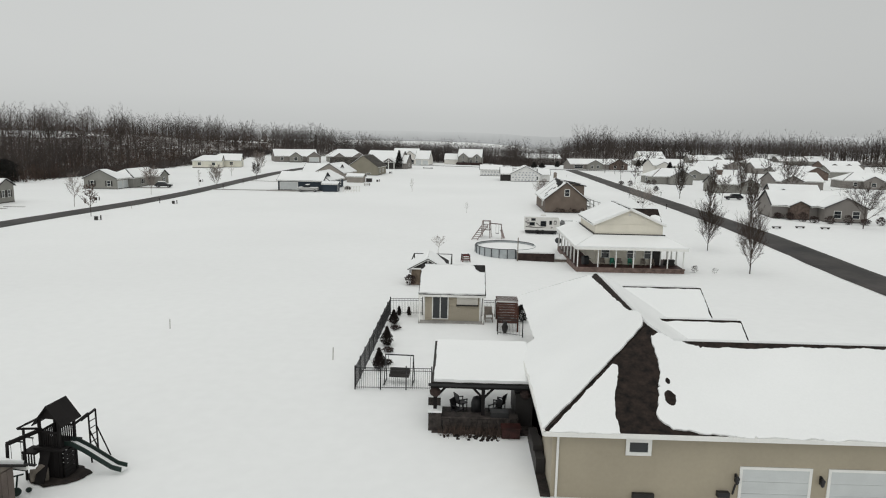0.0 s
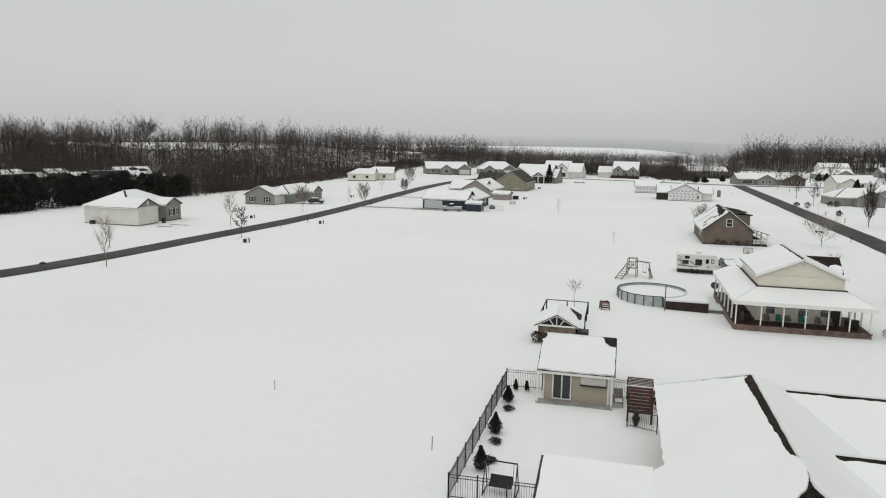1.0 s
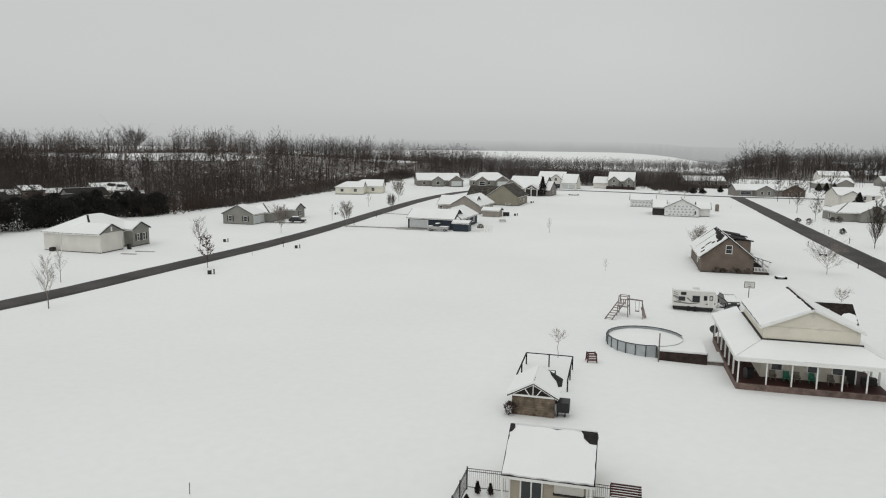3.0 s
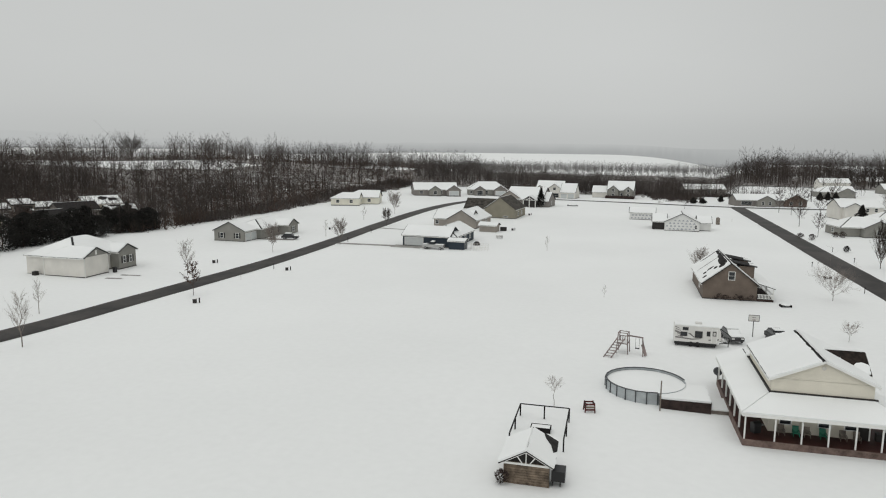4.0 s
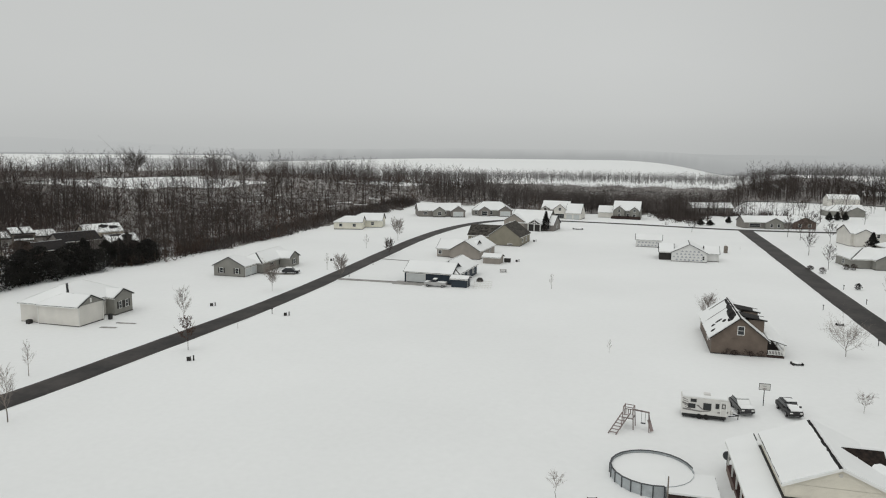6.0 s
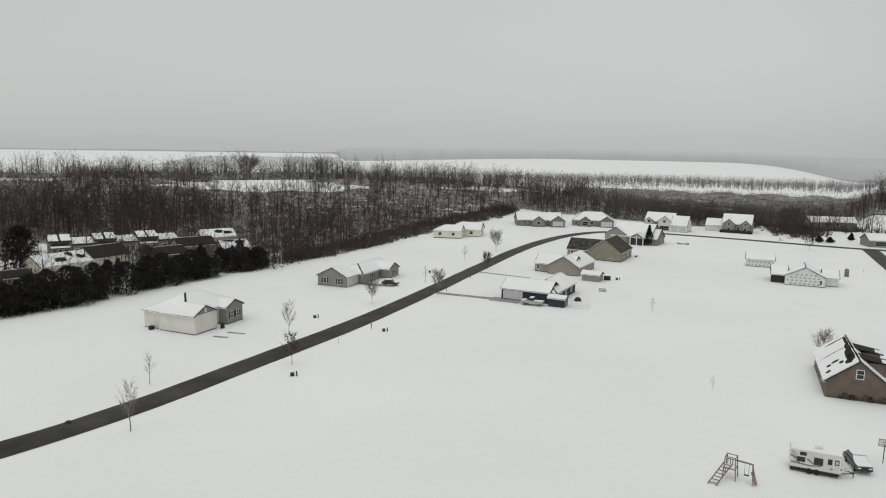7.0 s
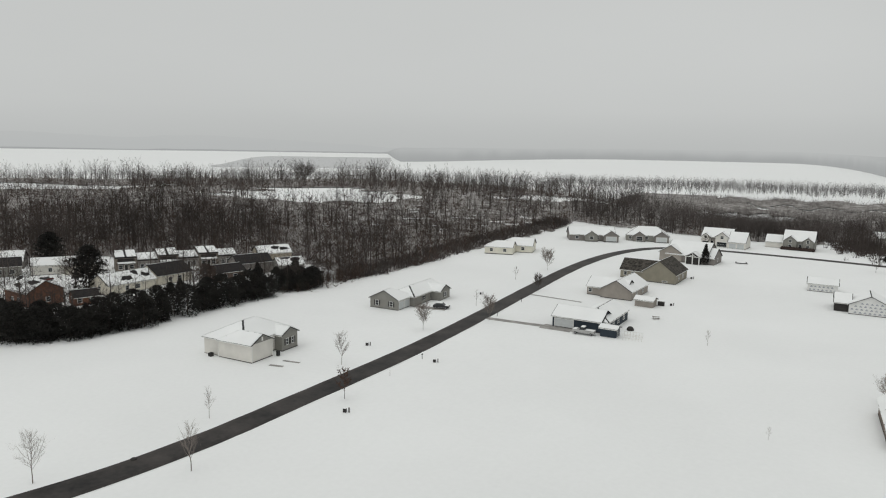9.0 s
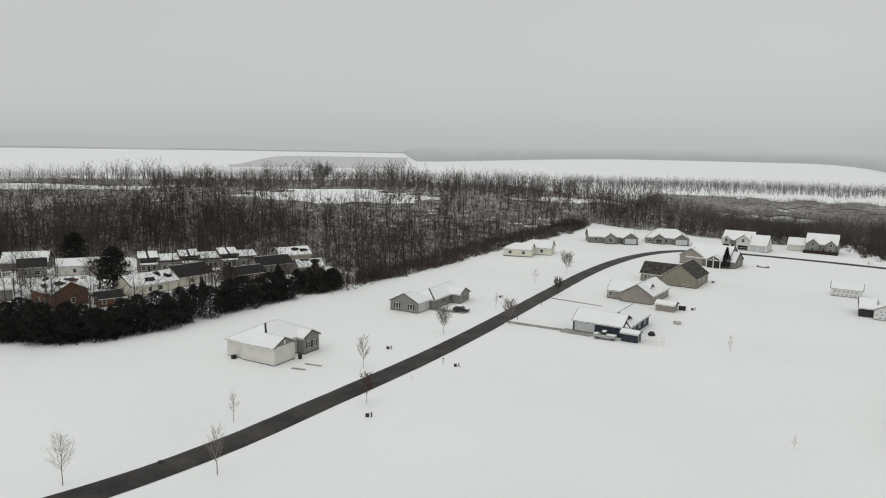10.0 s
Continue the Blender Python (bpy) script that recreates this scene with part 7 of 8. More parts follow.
# ---- small things along the roads ----
def utility_box(x, y, label="pair of small dark utility boxes in the snow"):
    t_ = thing("utility_box", label, "utility box", x, y, gz(x, y), 20, "utility boxes")
    b1 = part("cabinet", Shape().box(-0.4, -0.25, -0.1, 0.15, 0.25, 0.6).box(-0.42, -0.27, 0.6, 0.17, 0.27, 0.64), DARK_TRIM, t_)
    part("snow_cap", Shape().box(-0.4, -0.25, 0.64, 0.15, 0.25, 0.72), SNOW, b1)
    part("pedestal", Shape().box(0.5, -0.09, -0.1, 0.68, 0.09, 0.8), DARK_TRIM, t_)


for x, y in ((-60.9, 113.4), (-61.0, 145.1), (-79.3, 147.9), (-79.5, 209.5), (-26.8, 223.0), (-27.3, 267.4)):
    utility_box(x, y)


single("stone", Shape().lathe([(0.5, -0.1), (0.46, 0.18), (0.2, 0.34)], 9), DARK_TRIM, "low dark boulder half under snow beside the road", "boulder", -75.9, 84.6, gz(-75.9, 84.6), smooth=True)


def mailbox(x, y):
    t_ = thing("mailbox", "dark mailbox on a wooden post by the road", "mailbox", x, y, gz(x, y), 0, "mailboxes along the roads")
    part("post", Shape().box(-0.045, -0.045, -0.2, 0.045, 0.045, 0.95), PLAYWOOD, t_)
    part("box", Shape().box(-0.09, -0.24, 0.95, 0.09, 0.24, 1.06).lathe([(0.09, -0.24), (0.09, 0.24)], 12, pose(0, 0, 1.06, 90)), DARK_TRIM, t_)


for x, y in ((-65.0, 187.5), (-65.3, 206.0), (43.9, 180.2), (54.6, 189.0), (45.6, 152.8), (54.8, 206.0), (-64.3, 145.6)):
    mailbox(x, y)


def stake(x, y, h):
    single("stake", Shape().bar((0, 0, -0.2), (0.02, 0, h), 0.05, n=6), GREYWOOD, "thin survey stake standing in the snow", "stake", x, y, gz(x, y), group="survey stakes")


for x, y, h in ((-21.6, 49.6, 0.75), (-8.0, 43.2, 0.85), (36.9, 274.3, 1.2), (41.2, 271.0, 1.2), (-64.4, 133.0, 1.0)):
    stake(x, y, h)
for x, y, s in ((29.6, 137.4, 0.8), (43.5, 167.0, 0.6), (-14.9, 310.4, 2.0)):
    t_ = thing("snowy_garden_table", "low garden furniture under a cap of snow", "garden table", x, y, gz(x, y), 10, "snowy garden furniture")
    part("frame", Shape().box(-s, -s * 0.7, 0.25, s, s * 0.7, 0.35).box(-s, -s * 0.7, 0, -s + 0.1, s * 0.7, 0.25).box(s - 0.1, -s * 0.7, 0, s, s * 0.7, 0.25), PLAYWOOD, t_)
    part("snow_cap", Shape().lathe([(s * 0.9, 0.35), (s * 0.75, 0.5), (s * 0.2, 0.56)], 10), SNOW, t_)
for x, y, a in ((56.2, 122.4, 4), (60.7, 123.2, -6), (64.7, 122.4, 3)):
    t_ = thing("garden_bench", "low dark slab bench edged with snow on a lawn", "bench", x, y, gz(x, y), a, "slab benches on the lawn")
    part("slab", Shape().box(-0.75, -0.25, 0.22, 0.75, 0.25, 0.34), DARKSTONE, t_)
    part("snow_cap", Shape().box(-0.7, -0.1, 0.34, 0.7, 0.24, 0.42), SNOW, t_)
    for s in (-0.55, 0.55):
        part("foot", Shape().box(s - 0.1, -0.2, -0.1, s + 0.1, 0.2, 0.22), DARKSTONE, t_)
kp = thing("chicken_wire_pen", "pale wire pen beside the blue shed", "pen", -29.0, 182.2, gz(-29, 182), 5)
for i in range(7):
    part("post", Shape().bar((-2 + i * 0.7, -1.2, -0.1), (-2 + i * 0.7, -1.2, 1.5), 0.05), BLINDS, kp)
    part("post", Shape().bar((-2 + i * 0.7, 1.2, -0.1), (-2 + i * 0.7, 1.2, 1.5), 0.05), BLINDS, kp)
for y in (-1.2, 1.2):
    for z in (0.5, 1.45):
        part("rail", Shape().bar((-2, y, z), (2.2, y, z), 0.04), BLINDS, kp)
pt = thing("picnic_table", "snow-topped picnic table behind the tan shed", "table", -27.8, 205.0, gz(-27.8, 205), 15)
part("top", Shape().box(-0.9, -0.4, 0.7, 0.9, 0.4, 0.76), GREYWOOD, pt)
part("snow_cap", Shape().box(-0.88, -0.38, 0.76, 0.88, 0.38, 0.88), SNOW, pt)
for s in (-0.7, 0.7):
    part("leg", Shape().bar((s, -0.6, 0), (s, 0.2, 0.7), 0.08).bar((s, 0.6, 0), (s, -0.2, 0.7), 0.08), GREYWOOD, pt)
    part("bench", Shape().box(-0.9, s - 0.14, 0.4, 0.9, s + 0.14, 0.46), GREYWOOD, pt)
single("tarpaulin_pile", Shape().lathe([(0.9, -0.1), (0.85, 0.5), (0.5, 0.9), (0.1, 1.0)], 9), DARK_TRIM, "dark covered pile beside the blue house", "covered pile", -31.2, 190.3, gz(-31, 190), smooth=True)
single("log_stack", Shape().box(-0.9, -0.5, -0.1, 0.9, 0.5, 1.0).box(-0.95, -0.55, 1.0, 0.95, 0.55, 1.1), DARK_TRIM, "dark stacked firewood beside a tan shed", "firewood", -29.4, 221.5, gz(-29.4, 221.5))

for i in range(8):
    crown_thing("foundation_shrub", "low brown winter shrub against the brown house", "shrub", 19.3 + 0.82 * i, 140.7 - 0.15 * (i % 3), bz - 0.15, 0.62, 0.75 + 0.2 * ((i * 5) % 3), 420, 0.07, SHRUB, "round", None, 400 + i, "shrubs along the brown house")

crown_thing("evergreen_bush", "small dark evergreen bush on a snowy lawn", "bush", 58.2, 207.0, gz(58, 207) - 0.05, 0.75, 1.5, 700, 0.09, EVERGREEN, "round", None, 436)
crown_thing("bush", "small pale dead bush standing in snow", "bush", 29.0, 83.2, gz(29, 83.2), 0.42, 0.8, 160, 0.05, SHRUB, "round", None, 430)
crown_thing("bush", "small pale dead bush standing in snow", "bush", 31.2, 82.6, gz(31, 82.6), 0.4, 0.6, 60, 0.05, SHRUB, "round", None, 431)
crown_thing("bush", "brown leafless bush against the cook house", "bush", -4.75, 67.6, gz(-4.7, 67.5), 0.55, 1.0, 500, 0.06, SHRUB, "round", None, 432)


# ---- trees ----
def branch_mesh(rng, h, r, limbs, subs, twigs, twig_w, trunk_r, low=0.3, rise=0.75, leader=True, sides=3):
    """A bare tree: tapered trunk, limbs, branches and fine twigs. Returns vertices and triangles."""
    V, T = [], []

    def seg(p, q, r0, r1, n=sides):
        d = q - p
        d = d / (np.linalg.norm(d) + 1e-9)
        a = np.cross(d, (0.3, 0.5, 0.81))
        a /= np.linalg.norm(a) + 1e-9
        b = np.cross(d, a)
        k = sum(len(x) for x in V)
        ang = np.arange(n) * 2 * np.pi / n
        ring = np.cos(ang)[:, None] * a + np.sin(ang)[:, None] * b
        V.append(np.concatenate([p + ring * r0, q + ring * r1]))
        for i in range(n):
            j = (i + 1) % n
            T.append((k + i, k + j, k + n + j))
            T.append((k + i, k + n + j, k + n + i))

    def sliver(p, q, w):
        side = np.cross(q - p, rng.normal(size=3))
        side = side / (np.linalg.norm(side) + 1e-9) * w
        k = sum(len(x) for x in V)
        V.append(np.stack([p - side, p + side, q]))
        T.append((k, k + 1, k + 2))

    top = h * (0.95 if leader else 0.6)
    pts = [np.array([0, 0, -0.3])]
    n = 5
    for i in range(1, n + 1):
        w = 0.012 * h * (i > 1)
        pts.append(np.array([rng.normal() * w, rng.normal() * w, top * i / n]))
    rad = [trunk_r * (1 - 0.88 * i / n) for i in range(n + 1)]
    for i in range(n):
        seg(pts[i], pts[i + 1], rad[i], rad[i + 1], max(sides, 4))

    def along(t):
        i = min(n - 1, int(t * n))
        f = t * n - i
        return pts[i] * (1 - f) + pts[i + 1] * f

    for i in range(limbs):
        t = low + (0.97 - low) * (i + rng.random()) / limbs
        p = along(t)
        a = i * 2.4 + rng.normal() * 0.4
        ln = r * (1.15 - 0.75 * (t - low) / (1 - low)) * rng.uniform(0.75, 1.2)
        up = rise * rng.uniform(0.7, 1.25)
        d = np.array([np.cos(a), np.sin(a), up])
        m = p + d * ln * 0.5
        q = m + (d * np.array([0.8, 0.8, 1.35]) + rng.normal(size=3) * 0.12) * ln * 0.5
        r0 = trunk_r * 0.42 * (1.2 - t)
        seg(p, m, r0, r0 * 0.6)
        seg(m, q, r0 * 0.6, r0 * 0.15)
        for _ in range(subs):
            u = rng.uniform(0.2, 1.0)
            s = p + (m - p) * min(1, 2 * u) + (q - m) * max(0, 2 * u - 1)
            e = s + (d * 0.7 + rng.normal(size=3) * 0.55 + np.array([0, 0, 0.25])) * ln * rng.uniform(0.25, 0.5)
            sliver(s, e, twig_w * 1.6)
            for _ in range(twigs):
                g = s + (e - s) * rng.uniform(0.2, 1)
                sliver(g, g + (d * 0.4 + rng.normal(size=3) * 0.6 + np.array([0, 0, 0.2])) * ln * rng.uniform(0.12, 0.3), twig_w)
    return np.concatenate(V), np.array(T)


def tree(label, x, y, h, r, seed, limbs=14, subs=7, twigs=5, tw=0.012, tr=None, mat_=None, low=0.25, rise=0.9, leader=True, group="", z=None, leaves=None):
    rng = np.random.default_rng(seed)
    v, t = branch_mesh(rng, h, r, limbs, subs, twigs, tw, tr or 0.0115 * h, low, rise, leader)
    ob = thing("tree", label, "tree", x, y, gz(x, y) if z is None else z, float(rng.random() * 360), group)
    trunk_faces = 5 * 8
    nv = 5 * 8
    part("trunk", array_mesh("trunk", v[:nv], t[:trunk_faces], mat_ or BARK), mat_ or BARK, ob)
    part("crown", array_mesh("crown", v[nv:], t[trunk_faces:] - nv, mat_ or BARK), mat_ or BARK, ob)
    if leaves:
        n, lm = leaves
        c = v[nv:][rng.integers(0, len(v) - nv, n)]
        w = (c[:, None] + rng.normal(size=(n, 3, 3)) * 0.09).reshape(-1, 3)
        part("leaves", array_mesh("leaves", w, np.arange(3 * n).reshape(-1, 3), lm), lm, ob)
    return ob


G1, G2 = "young trees along the western road", "trees along the eastern street"
tree("slender bare young tree on a snowy lawn", -81.4, 73.9, 6.9, 1.5, 1, 26, 10, 6, 0.007, rise=1.3, mat_=PALEBARK, group=G1)
tree("slender bare young tree beside the road", -66.6, 86.1, 6.6, 1.2, 2, 26, 10, 6, 0.007, rise=1.5, mat_=PALEBARK, group=G1)
tree("thin bare sapling on a snowy lawn", -78.0, 100.4, 5.0, 0.85, 3, 20, 8, 5, 0.007, rise=1.5, mat_=PALEBARK, group=G1)
tree("bare young tree beside the road", -76.2, 133.8, 6.6, 1.4, 4, 30, 11, 7, 0.008, rise=1.2, mat_=PALEBARK, group=G1)
tree("young oak holding dark rusty leaves by the road", -64.5, 118.2, 5.6, 1.5, 5, 14, 6, 3, 0.02, rise=0.8, group=G1, leaves=(600, LEAFRED))
tree("dense round-headed bare tree by the road", -75.3, 166.0, 5.6, 1.7, 6, 34, 10, 7, 0.022, tr=0.05, mat_=PALEBARK, rise=1.5, low=0.22, group=G1)
tree("dense round-headed bare tree by the road", -65.2, 182.6, 5.6, 1.7, 7, 34, 10, 7, 0.022, tr=0.05, mat_=PALEBARK, rise=1.5, low=0.22, group=G1)
tree("dense round-headed bare tree by the road", -75.0, 257.6, 6.4, 2.0, 8, 34, 10, 7, 0.03, tr=0.05, mat_=PALEBARK, rise=1.5, low=0.22, group=G1)
tree("round-headed bare tree by the road", -66.0, 222.0, 4.8, 1.4, 9, 34, 10, 7, 0.024, rise=1.5, group=G1)
tree("thin bare sapling near a drive", -74.8, 195.7, 4.6, 0.8, 10, 12, 5, 3, 0.016, rise=1.4, mat_=PALEBARK, group=G1)
tree("thin bare sapling near a drive", -78.7, 235.7, 4.2, 0.9, 11, 12, 5, 3, 0.018, rise=1.4, mat_=PALEBARK, group=G1)
tree("thin bare sapling alone in the snowy field", -13.0, 185.8, 3.4, 0.6, 12, 12, 5, 3, 0.014, rise=1.6, mat_=PALEBARK)
tree("tiny bare sapling alone in the snowy field", 1.4, 135.7, 2.2, 0.5, 13, 9, 4, 2, 0.014, rise=1.0, mat_=PALEBARK)
tree("small leaning bare tree behind the deck railing", -2.4, 85.6, 3.0, 0.9, 14, 14, 7, 4, 0.010, rise=0.7, low=0.5, mat_=PALEBARK)
tree("vase-shaped bare street tree beside the porch house", 36.0, 99.0, 6.0, 1.55, 15, 50, 14, 9, 0.012, rise=1.7, low=0.14, group=G2)
tree("vase-shaped bare street tree beside the porch house", 35.5, 82.8, 6.8, 1.6, 16, 50, 14, 9, 0.012, rise=1.7, low=0.14, group=G2)
tree("wide-spreading bare tree near the street", 38.3, 144.4, 5.8, 3.6, 17, 18, 12, 8, 0.010, rise=0.75, low=0.18, leader=False, mat_=PALEBARK, group=G2)
tree("small round bare tree near the street", 33.2, 118.2, 2.3, 1.0, 18, 20, 9, 7, 0.007, rise=0.8, low=0.3, mat_=PALEBARK, group=G2)
for i, (x, y, h, r) in enumerate(((57.5, 182, 9.0, 1.5), (54.2, 150, 9.6, 1.15), (54.8, 130, 8.8, 1.3), (75.9, 188.7, 9.5, 1.5))):
    tree("tall dense columnar bare tree across the street", x, y, h, r, 60 + i, 52, 11, 8, 0.022, rise=2.2, low=0.10, group=G2)
tree("large open-branched bare tree on a snowy lawn", 72.5, 124.5, 9.5, 4.0, 70, 20, 10, 7, 0.022, rise=1.0, low=0.25, leader=False, group=G2)
tree("large open-branched bare tree on a snowy lawn", 83.0, 128.0, 9.0, 3.0, 71, 20, 9, 6, 0.022, rise=1.1, low=0.25, group=G2)
for i, (x, y, h, r) in enumerate(((60.8, 265.1, 8, 2), (59.3, 237, 7, 1.6), (65.1, 315.9, 9, 2), (67.6, 307, 8, 2), (73.3, 317.6, 10, 3), (64, 170, 6, 2.4), (90, 190, 9, 3), (100, 215, 9, 3), (112, 255, 9, 3), (98, 300, 9, 3), (126, 270, 9, 3), (160, 265, 10, 3.5), (122, 180, 10, 3), (104, 165, 10, 3), (170, 290, 10, 3.5), (30, 318, 5, 2.2), (-32, 348, 5, 2))):
    tree("bare garden tree among the snowy lots", x, y, h, r, 80 + i, 20, 8, 5, 0.03, rise=1.0, group="garden trees in the eastern lots")

tree("pale bare tree behind the brown house", 19.2, 162.5, 4.8, 1.8, 97, 34, 14, 9, 0.009, tr=0.05, mat_=PALEBARK, rise=1.0)
er = np.random.default_rng(5)
for i in range(34):
    x, y = er.uniform(66, 240), er.uniform(160, 520)
    if x < 60 + (y - 160) * 0.05 or x > 0.62 * y + 20:
        continue
    tree("bare garden tree among the snowy lots", float(x), float(y), float(er.uniform(6, 12)), float(er.uniform(2, 3.6)), 300 + i, 16, 6, 4, 0.05, rise=1.1, group="garden trees in the eastern lots")

# evergreen hedge before the townhouses, and single conifers
HEDGE = ((-170.0, 99.0), (-158.0, 106.5), (-148.0, 110.5), (-141.0, 114.5), (-136.5, 124.0), (-133.8, 139.0), (-133.2, 160.0), (-131.0, 180.0), (-128.5, 197.0))


def on_hedge(t):
    u = min(t, 0.9999) * (len(HEDGE) - 1)
    k = int(u)
    (x0, y0), (x1, y1) = HEDGE[k], HEDGE[k + 1]
    return x0 + (x1 - x0) * (u - k), y0 + (y1 - y0) * (u - k)


hr = np.random.default_rng(21)
for i in range(66):
    t = (i // 2) / 33 + float(hr.normal()) * 0.006
    back = i % 2
    x, y = on_hedge(min(1.0, max(0.0, t)))
    x, y = x + 1.2 - 4.2 * back + float(hr.normal()) * 0.8, y + 0.8 * back + float(hr.normal()) * 0.6
    h = (8.0 - 2.0 * float(smooth(0.4, 1.0, t)) + 1.6 * noise.noise((i * 0.83 + 0.4, 4.0, 0.3))) * float(hr.uniform(0.72, 1.12)) + 0.5 * back
    crown_thing("evergreen_tree", "dense dark evergreen in a tall ragged hedge", "tree", x, y, gz(x, y) - 0.3, 1.9 + 0.17 * h + 0.45 * float(hr.normal()), h, 3600, 0.17, EVERGREEN, ("mound", "mound", "mound", "spire", "mound", "cone", "mound")[i % 7], 0.1, 100 + i, "evergreen hedge")
for i, (x, y, h, r) in enumerate(((-177.7, 152, 13.0, 4.2), (-226, 172, 11, 4.4), (-222, 141, 5, 3.4), (-146, 187, 6, 2.2), (-141, 199, 6.5, 2.6), (-150, 160, 5, 2.0), (100.4, 397, 3.6, 1.6), (104.3, 398.6, 3.9, 1.6), (108.2, 400, 3.6, 1.6), (36.4, 349.5, 2.3, 1.6), (40.5, 350.5, 2.0, 1.6), (50, 364, 2.8, 1.2), (-26.8, 299.0, 7.5, 1.8), (84, 282, 6, 2.2))):
    crown_thing("conifer", "dark conifer dusted with snow", "tree", x, y, gz(x, y) - 0.1, r, h, 2600, 0.36 if h > 10 else 0.2, EVERGREEN, "mound" if h > 10 else "cone", 0.4, 170 + i, "single conifers")
crown_thing("beech", "round beech holding brown winter leaves", "tree", -155.5, 175.0, gz(-155, 175) - 0.1, 3.2, 5.8, 2600, 0.2, BRUSH, "round", 0.9, 168)
crown_thing("beech", "round beech holding brown winter leaves", "tree", -205.0, 127.0, gz(-205, 127) - 0.1, 3.6, 5.5, 2600, 0.2, BRUSH, "round", 0.9, 169)
tree("large wide-spreading bare tree in a snowy yard", -185.5, 153.0, 11.5, 5.0, 401, 26, 12, 8, 0.035, 0.32, WOODS, 0.3, 0.75, False)
for i, (x, y) in enumerate(((63.4, 138.3), (64.9, 136.2), (66.3, 134.0), (67.6, 132.2), (70.0, 131.0), (73.0, 130.4), (76.0, 130.0), (79, 130.2), (55.7, 228.7), (54.2, 235.0), (64.3, 238.6), (66.0, 238.0))):
    crown_thing("foundation_shrub", "dark winter shrub along a house front", "shrub", x, y, gz(x, y) - 0.1, 0.9, 1.2 + 0.3 * (i % 3), 420, 0.10, SHRUB, "round", None, 190 + i, "front garden shrubs")

# ---- woods ----
def in_ellipse(x, y, cx, cy, rx, ry, turn):
    c, s = math.cos(radians(turn)), math.sin(radians(turn))
    u, v = (x - cx) * c + (y - cy) * s, -(x - cx) * s + (y - cy) * c
    return (u / rx) ** 2 + (v / ry) ** 2 < 1


def wooded(x, y):
    """Where the woods stand."""
    az = np.degrees(np.arctan2(-(x - 2), y - 20))
    r = np.hypot(x - 2, y - 20)
    n, a = ridge(x, y)
    west = -127 + 6 * smooth(198, 225, y) + 3 * smooth(225, 255, y) + 14 * smooth(280, 370, y)
    top = 386 + 60 * smooth(8, 30, x) + 78 * smooth(45, 62, x) - 40 * smooth(110, 230, x)
    ok = ((x < west) & (y > 192)) | (y > top) | ((x < -232) & (y > 60)) | ((x < -140) & (y > 215))
    town = (x > -241) & (x < -127) & (y > 40) & (y < np.minimum(341 + 0.72 * x, 221 - 0.6 * np.maximum(0, x + 147)))
    ok &= ~town & (az > -40) & (az < 70)
    for e in ((55, 425, 26, 26, 0), (75, 455, 40, 22, 0)):
        ok &= ~in_ellipse(x, y, *e)
    knoll = (a > 14 + 8 * np.sin(n / 9.0)) & (a < 70 + 9 * np.sin(n / 11.0)) & (n > -14 + 7 * np.sin(a / 8.0)) & (n < 62)
    field = (a > -420) & (a < -62 + 14 * np.sin(n / 13.0)) & (n > 38 + 8 * np.sin(a / 19.0)) & (n < 112 + 10 * np.sin(a / 31.0 + 1))
    low = (az > -13) & (az < 6.8) & (r > 575)
    strip_ = low & (r > 850 + 25 * np.sin(az * 1.9)) & (r < 945 + 20 * np.sin(az * 1.3)) & (az < 5.5)
    patch = low & (r < 645 + 16 * np.sin(az * 3.1 + 1)) & (az > 0.8 + np.sin(r / 17.0))
    lane = low & (np.abs(r - 735 - 30 * np.sin(az * 2.2)) < 9) & (az < 3.5)
    return ok & (r < 1330) & ~knoll & ~field & ~strip_ & ~patch & ~lane


def plant(name, label, templates, mat_, pts, scales, rng, sink=0.3):
    V, T, k = [], [], 0
    zs = ground_z(pts[:, 0], pts[:, 1]) - sink
    for (x, y), z, s in zip(pts, zs, scales):
        v, t = templates[rng.integers(len(templates))]
        a = rng.random() * 2 * np.pi
        c, sn = np.cos(a) * s, np.sin(a) * s
        w = np.empty_like(v)
        w[:, 0] = v[:, 0] * c - v[:, 1] * sn + x
        w[:, 1] = v[:, 0] * sn + v[:, 1] * c + y
        w[:, 2] = v[:, 2] * s * rng.uniform(0.85, 1.15) + z
        V.append(w)
        T.append(t + k)
        k += len(v)
    ob = new(name, array_mesh(name, np.concatenate(V), np.concatenate(T), mat_))
    return tagged(ob, label, name, kind="stuff")


def scatter(rng, n, x0, x1, y0, y1, test):
    p = np.stack([rng.uniform(x0, x1, n), rng.uniform(y0, y1, n)], 1)
    return p[test(p[:, 0], p[:, 1])]



